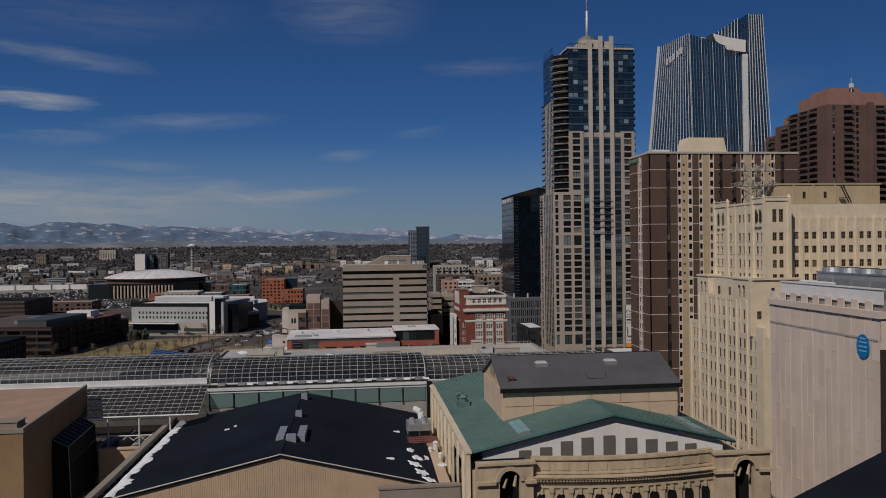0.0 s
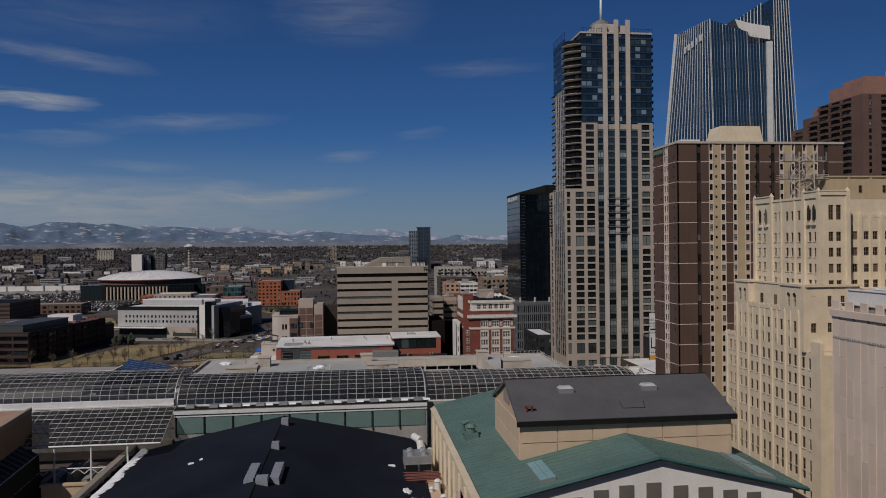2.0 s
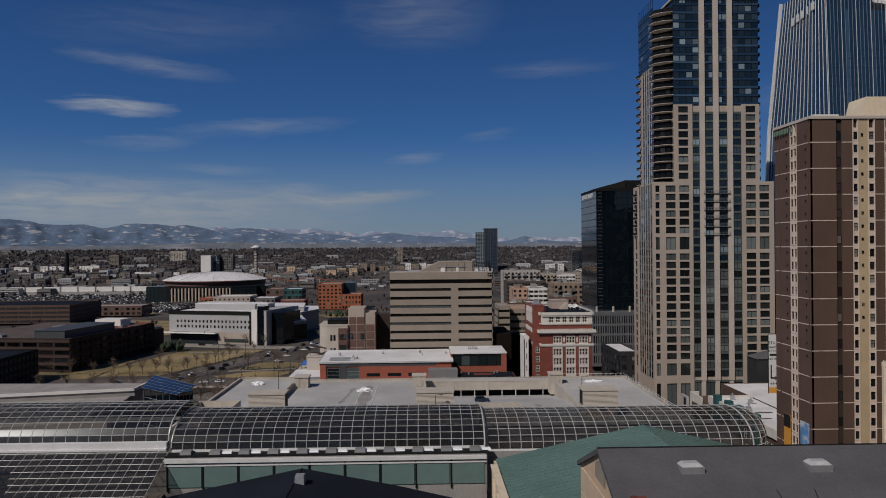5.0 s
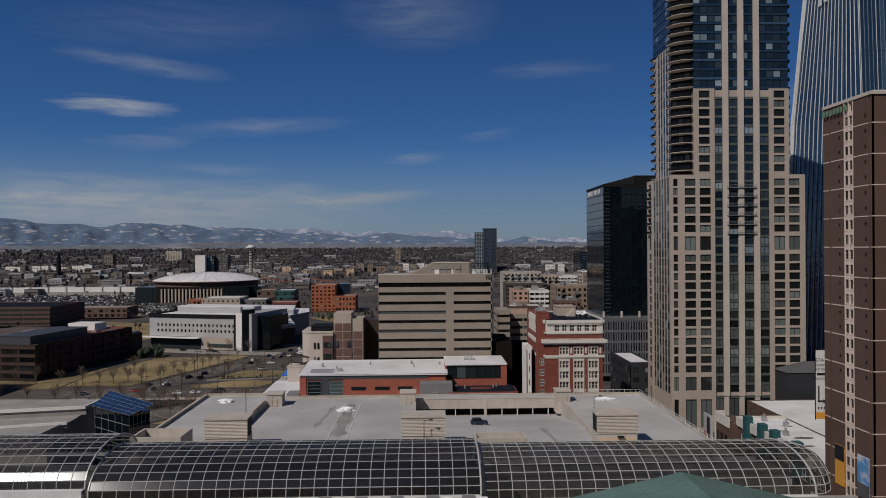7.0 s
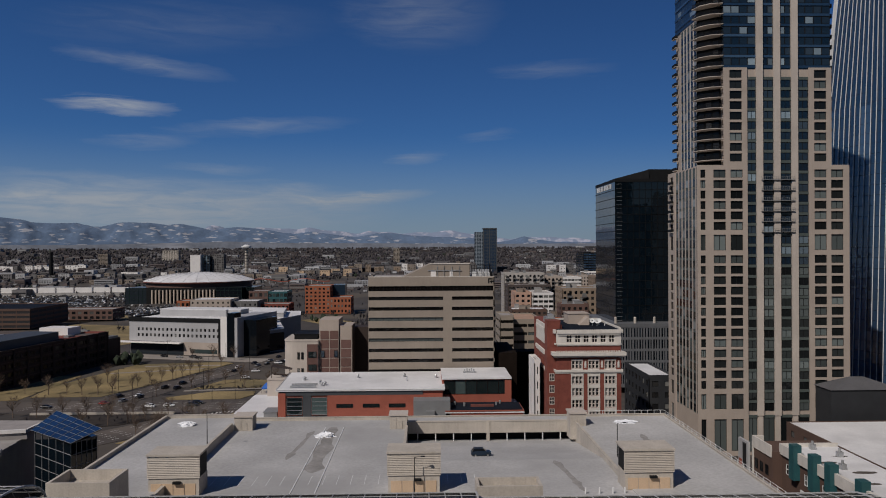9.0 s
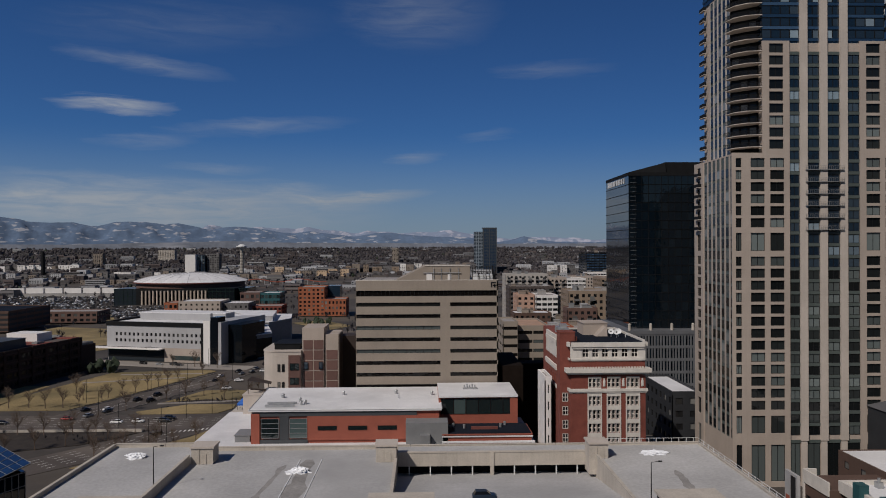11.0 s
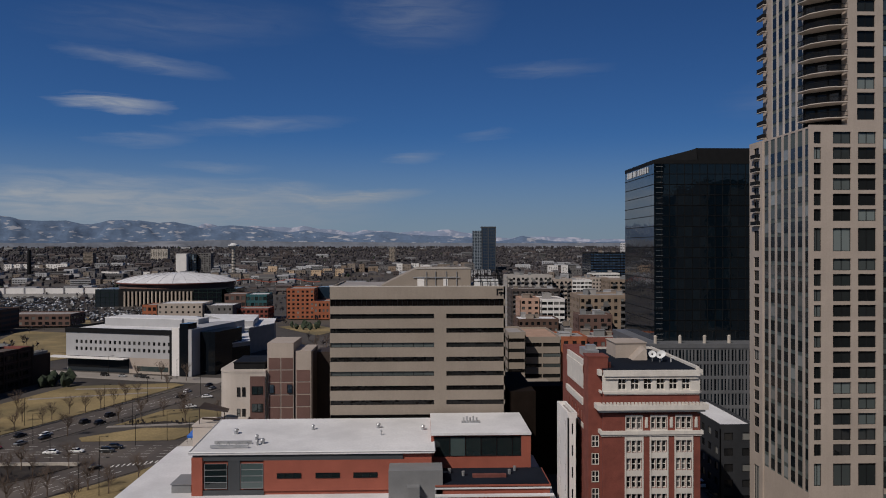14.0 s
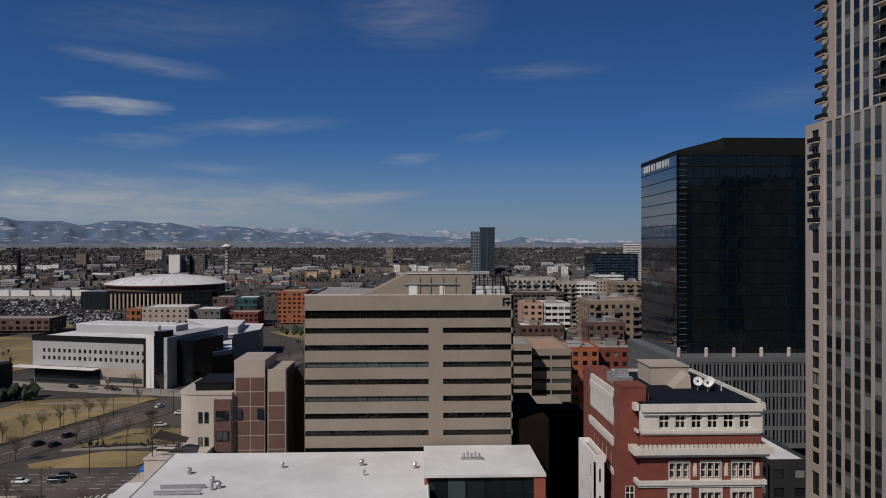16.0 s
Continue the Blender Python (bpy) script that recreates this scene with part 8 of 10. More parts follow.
part("core", Form().box(-28, -20.4, 425.3, 440, -3, 37.6), STONE, BT)
part("side_core", Form().box(-20.0, -15.4, 425.9, 440, -3, 35.2), STONE, BT)
part("joint_wall", Form().box(-20.4, -20.0, 428, 440, -3, 35.2), STONE, BT)
# Dark brown here paints the shade in the gap behind the tower.
part("rear_core", Form().box(-15.4, -7.5, 436, 446, -3, 33.5), BROWN_DARK, BT)
pan = Form().box(0, 3.35, 0, 0.3, 0, 3.3).mesh("brick_panel", BRICK_RB)
pan_wide = Form().box(0, 3.95, 0, 0.3, 0, 3.3).mesh("brick_panel", BRICK_RB)
for i in range(10):
    for k in range(2):
        piece("brick_panel", pan, BT, pose(-27.6 + k * 3.65, 425.2, -2.6 + i * 3.62))
    if i < 9:
        piece("brick_panel", pan_wide, BT, pose(-19.65, 425.8, -2.6 + i * 3.62))
for i, k in ((7, 0), (7, 1)):
    piece("pane", pane_mesh(1.4, 2.6, (1, 1), METAL_DARK, G_BLUE), BT, pose(-27.4 + k * 5.2, 425.0, -2.3 + i * 3.62))
# This wall's dark brown is shade put into the colour.
part("shade_wall", Form().box(-15.4, -15.0, 425.9, 436, -3, 35.0), BROWN_DARK, BT)
CB = thing("cream_block", (-35, 430, -3), "cream rounded corner block with small paired windows", "building")
arc = [(-42.0 + 5.0 * (1 - math.cos(a)), 429.0 - 5.0 * math.sin(a)) for a in (math.pi / 2 * k / 8 for k in range(9))]
part("body", Form().prism([(-42, 446)] + arc + [(-28.2, 424), (-28.2, 446)], -3, 29.3), STONE_PALE, CB)
part("coping", Form().prism([(-42.2, 446)] + [(x - 0.15, y - 0.15) for x, y in arc] + [(-28.2, 423.8), (-28.2, 446)], 29.3, 29.8), STONE_PALE, CB)
for x in (-36.4, -34.9):
    for z in (16.2, 22.4):
        piece("window", pane_mesh(0.95, 2.7, (1, 2), METAL_DARK, G_WIN), CB, pose(x, 423.98, z))
part("brick_bay", Form().box(-32.6, -28.4, 423.7, 424, -3, 28.2), BRICK_RB, CB, "brown brick bay")
for i in range(5):
    piece("window", pane_mesh(3.2, 2.4, (2, 1), METAL_DARK, G_TEAL), CB, pose(-32.1, 423.66, 3.0 + i * 5.0))
rooftop_box(CB, -38, -29, 427, 440, 29.5, 31.6, METAL_DARK)
TR = thing("terrace_block", (-42, 420, -3), "cream walled terrace with a timber shelter", "terrace")
part("wall", Form().box(-46, -33, 414, 424, -3, 16.2).box(-46.2, -32.8, 413.8, 424, 16.2, 16.6), STONE_PALE, TR)
part("diamond", Form().face([(-40.4, 413.75, 13.2), (-39.7, 413.75, 12.4), (-39, 413.75, 13.2), (-39.7, 413.75, 14)][::-1]), METAL_DARK, TR)
part("shelter_roof", Form().face([(-45, 415, 21), (-37, 416, 19.6), (-38, 422, 19.4), (-45, 422, 21.3)]), BROWN_DARK, TR)
part("shelter_post", Form().tube((-44.6, 415.4, 16.6), (-44.6, 415.4, 21), 0.12, sides=5).tube((-38, 416.4, 16.6), (-38, 416.4, 19.7), 0.12, sides=5).tube((-44, 416, 18), (-38, 417, 17.4), 0.3, sides=5), BROWN_DARK, TR)
TENT = thing("blue_canopy", (-44.5, 420, -3), "blue fabric canopy tent by the street", "canopy")
part("roof", Form().prism([(-49.5, 420), (-46.4, 420), (-46.4, 424), (-49.5, 424)], 11.6, 12.2).prism([(-49.5, 420), (-46.4, 420), (-46.4, 424), (-49.5, 424)], 12.2, 13.8, top=[(-48.1, 421.8), (-47.8, 421.8), (-47.8, 422.2), (-48.1, 422.2)]), BLUE_TARP, TENT)
for x, y in ((-49.4, 420.1), (-46.5, 420.1), (-49.4, 423.9), (-46.5, 423.9)):
    part("leg", Form().tube((x, y, 10), (x, y, 11.7), 0.06, sides=5), METAL_DARK, TENT)
lone("concrete_terrace", Form().box(-51, -46, 417, 430, -3, 10), CONC, "concrete terrace base under the blue canopy", "terrace")

# ---- red brick corner building with white cornices ----
Y = thing("red_brick_building", (62, 370, 0), "red brick building with white cornices and rows of white sash windows", "building")
part("core", Form().box(53, 71.8, 355.5, 386, -2, 39.5).box(50.6, 54.8, 357.5, 386, -2, 42), RED, Y)
rows = [(-0.5 + i * 3.55, 1.9 + i * 3.55) for i in range(8)]
bay = lambda x: [(x, x + 0.95), (x + 1.1, x + 2.05), (x + 2.2, x + 3.15)]
facade(Y, 52.6, 355.5, FRONT, 19.6, -2, 28.2, bay(4.7) + bay(9.7) + bay(14.7), rows, RED, 0.45, (1, 2), WHITE_TRIM, G_WIN, bar=0.16, wall="front_wall")
for x in (57.3, 62.3, 67.3):
    bay_trim = Form().box(x - 0.3, x, 354.9, 355.1, -2, 27.6).box(x + 3.15, x + 3.45, 354.9, 355.1, -2, 27.6).box(x + 0.95, x + 1.1, 354.97, 355.1, -2, 27.6).box(x + 2.05, x + 2.2, 354.97, 355.1, -2, 27.6)
    for r0, r1 in zip([-2.0] + [r[1] for r in rows], [r[0] for r in rows] + [27.6]):
        bay_trim.box(x, x + 3.15, 354.98, 355.08, r0, r1)
    part("bay_surround", bay_trim, WHITE_TRIM, Y, "white glazed window surround")
    attic_trim = Form().box(x - 0.15, x + 3.3, 354.97, 355.1, 31.4, 31.8).box(x - 0.15, x + 3.3, 354.97, 355.1, 28.7, 29.0)
    for dx in (-0.15, 0.95, 2.05, 3.15):
        attic_trim.box(x + dx, x + dx + 0.15, 354.97, 355.1, 29.0, 31.4)
    part("bay_surround", attic_trim, WHITE_TRIM, Y, "white glazed window surround")
    part("carved_panel", Form().box(x + 3.75, x + 4.35, 354.9, 355.1, 29.3, 30.9).prism([(x + 3.85, 354.82), (x + 4.25, 354.82), (x + 4.25, 354.92), (x + 3.85, 354.92)], 29.5, 31.4), WHITE_TRIM, Y, "white carved panel")
facade(Y, 52.6, 355.5, FRONT, 19.6, 28.2, 32.0, bay(4.7) + bay(9.7) + bay(14.7), [(29.0, 31.4)], RED, 0.45, (1, 2), WHITE_TRIM, G_WIN, bar=0.14, wall="front_wall")


def cornice(z, h, out, m=WHITE_TRIM, dent=False, inset=0.0):
    f = Form().box(52.6 - out + inset, 72.2 + out - inset, 355.1 - out, 355.4, z, z + h).box(52.6 - out * 0.6 + inset, 72.2 + out * 0.6 - inset, 355.1 - out * 0.6, 355.4, z - h * 0.5, z)
    f.box(72.2, 72.2 + out, 355.4, 386, z, z + h).box(52.6 - out, 52.6, 355.4, 357.0, z, z + h).box(50.2 - out * 0.35, 50.6, 361.6, 378, z, z + h).box(50.2 - out * 0.2, 50.6, 361.6, 378, z - h * 0.5, z)
    part("cornice", f, m, Y, "white moulded cornice")
    if dent:
        d = Form().box(0, 0.42, 0, 0.5, 0, 0.5).mesh("dentil", m)
        for k in range(28):
            piece("dentil", d, Y, pose(52.4 + k * 0.72, 355.1 - out * 0.9, z + h))


cornice(28.0, 0.7, 0.5)
cornice(33.0, 1.0, 1.3, dent=True)
cornice(36.1, 0.45, 0.35, inset=0.5)
cornice(39.6, 1.1, 0.7, inset=0.9)
facade(Y, 52.6, 355.45, FRONT, 19.6, 36.5, 39.6, [(3.1 + k * 2.57, 4.8 + k * 2.57) for k in range(6)], [(36.8, 39.2)], WHITE_TRIM, 0.4, (2, 2), WHITE_TRIM, G_WIN, bar=0.14, wall="attic_wall", split="attic_pier")
part("frieze", Form().box(52.7, 72.1, 355.15, 355.5, 34.0, 36.1), RED, Y)
part("roof", Form().box(53, 71.8, 355.6, 386, 40.6, 40.8), DARK_ROOF, Y, "black flat roof")
part("parapet", Form().box(71.6, 72.2, 355.5, 386, 40.6, 41.3).box(53, 71.8, 385.6, 386, 40.6, 41.3), WHITE_TRIM, Y)
part("stair_shaft", Form().box(50.2, 54.2, 357.0, 361.5, -2, 43.0).box(50.1, 54.3, 356.9, 361.6, 43.0, 43.3), RED, Y)
for i in range(8):
    piece("window", pane_mesh(1.5, 2.3, (2, 2), WHITE_TRIM, G_WIN, 0.12), Y, pose(50.8, 356.98, 0.2 + i * 3.55))
facade(Y, 50.6, 378, LEFT, 16.5, -2, 36, [(1.5 + k * 3.0, 2.8 + k * 3.0) for k in range(5)], rows + [(28.8, 31.2)], RED, 0.4, (1, 2), WHITE_TRIM, G_WIN, bar=0.12, wall="side_wall")
part("side_attic", Form().box(50.1, 50.7, 361.6, 378, 36.2, 41.8), WHITE_TRIM, Y)
part("lift_house", Form().box(59.4, 66.2, 371, 379, 40.8, 44.0).box(59.2, 66.4, 370.8, 379.2, 44.0, 44.2), STONE, Y, "beige lift house")
sl = Form()
sl.v = [(62.2, 367.5, 40.8), (65.4, 367.5, 40.8), (65.4, 371, 40.8), (62.2, 371, 40.8), (64.8, 371, 43.4), (65.4, 371, 43.4), (64.8, 368, 43.0), (65.4, 368, 43.0)]
sl.f, sl.m = [(0, 3, 4, 6), (0, 6, 7, 1), (1, 7, 5, 2), (6, 4, 5, 7)], [0] * 4
part("stair_cover", sl, STONE, Y)
for k, (x, y) in enumerate(((66.0, 366), (67.2, 364.6), (68.2, 366.4))):
    DS = thing("satellite_dish", (x, y, 40.8), "white satellite dish on the flat roof", "satellite dish", "dishes on the red building")
    part("mast", Form().tube((x, y, 40.8), (x, y, 42), 0.1, sides=6), METAL, DS)
    f, n = Form(), 14
    for j in range(4):
        r = 0.8 * (j + 1) / 4
        for i in range(n):
            a = 2 * math.pi * i / n
            v = Vector((r * math.cos(a), 0.28 * (r / 0.95) ** 2 * -1, r * math.sin(a)))
            f.v.append(tuple(Vector((x, y, 42.3)) + Euler((radians(-25), 0, radians(-15))).to_matrix() @ v))
    for j in range(3):
        for i in range(n):
            f.f.append((j * n + i, j * n + (i + 1) % n, (j + 1) * n + (i + 1) % n, (j + 1) * n + i))
            f.m.append(0)
    f.f.append(tuple(range(n)))
    f.m.append(0)
    part("dish", f, METAL_PALE, DS, smooth=True)
lone("roof_gooseneck", Form().tube((69.7, 365, 40.8), (69.7, 365, 41.6), 0.1, sides=6).tube((69.7, 365, 41.6), (70.2, 365, 41.8), 0.1, sides=6).tube((70.2, 365, 41.8), (70.4, 365, 41.4), 0.14, sides=6), METAL_PALE, "white gooseneck pipe vent on the flat roof", "vent")
lone("roof_plant", Form().box(51.2, 53.8, 363, 370, 42, 43.6).box(51.6, 53.4, 364, 366, 43.6, 44.6), METAL, "grey plant unit on the brick roof", "air unit")
block("white_annex", 47.0, 49.0, 362, 374, -2, 30.0, WHITE, "narrow white rendered building beside the red brick", 7, 5, win=0.16, tall=0.5, limit=40)
block("charcoal_block", 93.6, 103, 398, 430, -2, 18.6, CHARCOAL, "charcoal clad low building with a white flat roof", 5, 4.2, MEMBRANE, win=0.5, tall=0.5, limit=60)

# ---- teal and brick shop building across the street ----
Z = thing("shop_building", (108, 300, 0), "low brown brick and cream shop building with teal fins", "building")
part("body", Form().box(104, 118.3, 271.4, 320, 0, 14.0).box(101.5, 118.3, 320, 331, 0, 13.0), BROWN, Z)
part("roof", Form().box(104.3, 118.2, 271.5, 319.8, 14.0, 14.3), MEMBRANE, Z, "white roof with dark stains")
part("fascia", Form().box(103.4, 104.2, 271.4, 320.4, 12.6, 15.2), WHITE_TRIM, Z)
part("fascia", Form().box(104.2, 118.3, 319.8, 320.4, 12.6, 15.2), WHITE_TRIM, Z)
part("corner_wall", Form().box(101.2, 104.2, 330.6, 331.2, 0, 14.6).box(101.2, 101.6, 320.4, 330.6, 11.6, 14.6).box(101.6, 118, 320.4, 330.6, 11.6, 12.0), WHITE_TRIM, Z)
for y in (283, 294.8, 302, 311):
    part("teal_fin", Form().box(102.4, 104.4, y, y + 2.4, 8.5, 17.0), TEAL, Z, "teal metal fin")
for y in (273, 276.5, 280, 286.5, 290.5, 298, 306, 315):
    piece("window", pane_mesh(2.6, 2.6, (2, 2), METAL_PALE, G_WIN), Z, pose(103.95, y + 2.6, 8.2, 0, 0, -90))
for y in (274, 287, 298.2, 306):
    part("white_sign", Form().box(103.3, 103.45, y, y + 3.6, 5.2, 6.8), METAL_PALE, Z)
for y in (322, 325, 328):
    piece("window", pane_mesh(1.8, 2.6, (1, 2), METAL_DARK, G_WIN), Z, pose(101.45, y + 1.8, 6.5, 0, 0, -90))
for k, (x, y, w) in enumerate(((108, 306, 4), (112, 298, 5), (109, 290, 3.5), (114, 311, 3))):
    f = Form()
    ring = [(x + w * (0.6 + 0.5 * noise.noise((i * 0.9, k, 0))) * math.cos(i * 0.571), y + 0.35 * w * (0.6 + 0.5 * noise.noise((i * 0.9, k, 4))) * math.sin(i * 0.571), 14.31) for i in range(11)]
    f.face(ring)
    lone("roof_stain", f, ASPHALT, "dark puddle stain on the white shop roof", "stain", kind="structure")
for x, y in ((108, 300), (113, 310), (110, 317), (114, 285)):
    lone("roof_unit", Form().box(x, x + 1.2, y, y + 1.4, 14.3, 15.6).tube((x + 0.6, y + 0.7, 15.6), (x + 0.6, y + 0.7, 16.4), 0.3, sides=8), METAL, "small metal unit on the white roof", "roof unit", "units on the shop roof")
HO = thing("street_hoarding", (100.5, 334, 0), "tall pale printed hoarding at the street corner", "hoarding")
part("board", Form().box(100.2, 100.9, 331.6, 337.5, 0, 12.6), PANEL_GREY, HO)
part("print", Form().box(100.12, 100.2, 332.4, 334.6, 3, 12), BLACK_PAINT, HO)
part("print", Form().box(100.12, 100.2, 335.2, 337, 2, 7), RED_PANEL, HO)
block("rear_store", 118.5, 150, 298, 347, 0, 14.1, BROWN, "low brown brick block with a stained white roof behind the shops", 3, 7, MEMBRANE, win=0.3, tall=0.4, limit=30, parapet=0.25)
lone("hip_roof_shop", Form().prism([(134.6, 352), (156, 352), (156, 361), (134.6, 361)], 0, 22.4).prism([(134.2, 351.6), (156.4, 351.6), (156.4, 361.4), (134.2, 361.4)], 22.4, 25.6, top=[(143, 356), (147, 356), (147, 357), (143, 357)], mi=1), (CHARCOAL, GREY_ROOF), "dark grey building with a grey hipped roof", "building")
SKY_PRINT = mat("sky_blue_print", (0.10, 0.26, 0.52), 0.6, 0.1, 0.5, 3, other=(0.5, 0.55, 0.6), mix_at=(0.5, 0.62))
MU = thing("street_mural", (103.1, 259, 12), "bright mural panel on the hotel wall", "mural")
part("panel", Form().box(103.0, 103.12, 253.8, 258.0, 12.5, 21.3), SKY_PRINT, MU)
part("panel", Form().box(103.0, 103.12, 263.0, 266.6, 12.5, 21.3), ORANGE_PRINT, MU)
part("panel_top", Form().box(102.96, 103.0, 263.0, 266.6, 18, 21.3), BLACK_PAINT, MU)
part("panel_band", Form().box(102.96, 103.0, 253.8, 258.0, 12.5, 15.5), GREY_ROOF, MU)

# ---- glass pavilion with the blue roof, and low white roofs ----
SP = thing("solar_pavilion", (-78, 318, 0), "glass pavilion with a sloping blue solar roof", "pavilion")
P1, P2, P3, P4 = Vector((-87.8, 326, 19.3)), Vector((-71.3, 312.3, 19.3)), Vector((-67.7, 321, 20.7)), Vector((-89.4, 342.7, 20.7))
part("wall", Form().prism([(-87, 326.5), (-72, 314), (-69, 321), (-88, 340)], 0, 19.0), G_BLACK, SP, "dark glass walls")
for i in range(6):
    for j in range(5):
        def at(u, v):
            a = P1 + (P2 - P1) * u
            b = P4 + (P3 - P4) * u
            return a + (b - a) * v
        u0, u1, v0, v1 = i / 6 + 0.008, (i + 1) / 6 - 0.008, j / 5 + 0.008, (j + 1) / 5 - 0.008
        part("solar_panel", Form().face([at(u0, v0), at(u1, v0), at(u1, v1), at(u0, v1)]), G_SOLAR, SP)
for k in range(7):
    part("roof_bar", Form().tube(P1 + (P2 - P1) * k / 6, P4 + (P3 - P4) * k / 6, 0.07, sides=4), METAL_GREY, SP)
for k in range(6):
    part("roof_bar", Form().tube(P1 + (P4 - P1) * k / 5, P2 + (P3 - P2) * k / 5, 0.05, sides=4), METAL_GREY, SP)
pts = [(-87, 326.4), (-72, 313.9), (-68.9, 321)]
for a, b in zip(pts, pts[1:]):
    for z in (4, 7, 10, 13, 16, 18.8):
        part("wall_bar", Form().tube((*a, z), (*b, z), 0.09, sides=4), METAL_GREY, SP)
    for k in range(6):
        p = Vector(a) + (Vector(b) - Vector(a)) * k / 5
        part("wall_bar", Form().tube((*p, 0), (*p, 19), 0.09, sides=4), METAL_GREY, SP)
part("roof_soffit", Form().face([P1 - Vector((0, 0, 0.2)), P4 - Vector((0, 0, 0.2)), P3 - Vector((0, 0, 0.2)), P2 - Vector((0, 0, 0.2))]), METAL_DARK, SP)
WR = thing("low_hall", (-120, 325, 0), "low hall with layered white roofs", "building")
part("body", Form().prism([(-170, 296), (-95, 306), (-94, 344), (-170, 352)], -4, 15), CONC_GREY, WR)
part("roof", Form().prism([(-170, 318), (-93, 334), (-93, 346), (-170, 350)], 15, 17.2), GRAVEL_ROOF, WR, "grey upper roof")
part("roof_edge", Form().prism([(-170, 317.5), (-93, 333.5), (-93, 334.3), (-170, 318.3)], 16.8, 17.7).prism([(-93.4, 334), (-92.8, 334), (-92.8, 346), (-93.4, 346)], 16.8, 17.7), WHITE, WR)
part("lower_roof", Form().prism([(-170, 300), (-93, 322), (-93.5, 330), (-170, 316)], 13.8, 15.2), GRAVEL_ROOF, WR)
part("roof_edge", Form().prism([(-170, 299.5), (-93, 321.5), (-93, 322.2), (-170, 300.2)], 14.8, 15.6), WHITE, WR)
part("glass_front", Form().prism([(-150, 292), (-90, 304), (-92, 312), (-152, 300)], -3, 13), CONC, WR)

# ---- white civic building with small windows ----
CV = thing("civic_building", (-140, 640, -3), "white panelled civic building with rows of small square windows", "building")
part("core", Form().box(-181.5, -113, 616.5, 690, -3, 19.6).box(-113, -101, 614, 660, -3, 22), PANEL_GREY, CV)
small = spans(6.4, 1.45, 3.1, 20)
facade(CV, -182, 616.4, FRONT, 67, 5.5, 18.4, small, [(8.6, 10.5), (12.4, 14.3)], PANEL_GREY, 0.4, (1, 1), wall="front_wall")
part("dark_fascia", Form().box(-182.4, -112.8, 615.6, 616.7, 18.4, 21.0).box(-115.5, -112.8, 615.5, 616.6, -3, 18.4).box(-182.4, -181.9, 616.7, 690, 18.4, 21.0), METAL_DARK, CV)
part("roof", Form().box(-182, -113, 616.7, 690, 19.6, 19.9), MEMBRANE, CV)
part("canopy", Form().box(-191, -141, 611, 617, 4.7, 5.2), WHITE, CV)
part("entrance_glass", Form().box(-181, -141, 616.2, 616.45, -3, 5.4), G_STRIP, CV)
part("ground_wall", Form().box(-141, -115, 616.0, 616.6, -3, 5.5), STONE, CV)
part("ground_window", Form().box(-136, -116.5, 615.9, 616.0, -1.6, 1.0), G_TEAL, CV)
part("white_pier", Form().box(-112.6, -108.2, 613.6, 616, -3, 22.6), WHITE, CV)
part("glass_tower", Form().box(-108, -103, 613.8, 622, -3, 25).box(-103, -92, 622, 650, -3, 20), G_STRIP, CV)
CV.matrix_basis = pose(-135, 642, -3, 0, 0, -16.4)
for name, poly, z0, z1, m in (("penthouse", [(-169, 651), (-120, 637), (-115, 655), (-164, 668)], 19.8, 24.3, PANEL_GREY), ("stair_tower", [(-118.2, 636), (-109.5, 633.5), (-106.5, 644), (-115.2, 646.5)], -3, 24.6, PANEL_GREY),
                              ("dark_block", [(-118, 664.6), (-105.5, 661), (-100, 680), (-112.5, 683.6)], -3, 16.8, METAL_DARK), ("rear_wing", [(-155, 764), (-104, 690), (-94.3, 692), (-84, 720.6), (-89.7, 757)], -4, 13.3, METAL_GREY),
                              ("rear_penthouse", [(-107, 698), (-93, 698), (-99, 743), (-140, 751)], 13.6, 17.2, PANEL_GREY), ("middle_wing", [(-104, 640), (-94, 622), (-81.5, 638), (-95, 691), (-112, 692)], -4, 11.6, METAL_GREY)):
    part(name, Form().prism(poly, z0, z1), m, CV)
    cx, cy = sum(q[0] for q in poly) / len(poly), sum(q[1] for q in poly) / len(poly)
    part(name + "_roof", Form().prism([(cx + (x - cx) * 1.01, cy + (y - cy) * 1.01) for x, y in poly], z1, z1 + 0.5), MEMBRANE, CV, "white membrane roof")
part("side_glass", Form().prism([(-93.8, 621.8), (-81.3, 637.8), (-81.5, 638), (-94, 622)], -2, 9.5).prism([(-81.4, 638), (-94.9, 691), (-95.1, 691), (-81.6, 638)], 1, 9.5), G_STRIP, CV)
for q in range(9):
    part("side_fin", Form().box(-117.6 + 1.36 * q, -117.45 + 1.36 * q, 661.3 - 0.0 + 2.9 - 0.388 * q, 661.6 + 2.9 - 0.388 * q, -3, 16.8), METAL_GREY, CV)

for poly, m, lab in (([(-330, 862), (-248, 826), (-199, 702), (-237, 702), (-300, 770)], GRASS, "dry yellow winter lawn beyond the civic building"), ([(-420, 1010), (-338, 1016), (-292, 915), (-370, 945)], GRASS, "dry grass strip by the far car park"),
                     ([(-66, 800), (-50, 842), (-84, 905), (-112, 880)], GRASS, "dry grass plot with dark pines")):
    f = Form()
    f.face([(x, y, ground_z(x, y) + 0.25) for x, y in (poly if sum((b[0] - a[0]) * (b[1] + a[1]) for a, b in zip(poly, poly[1:] + poly[:1])) < 0 else poly[::-1])])
    lone("lawn", f, m, lab, "lawn", kind="structure")

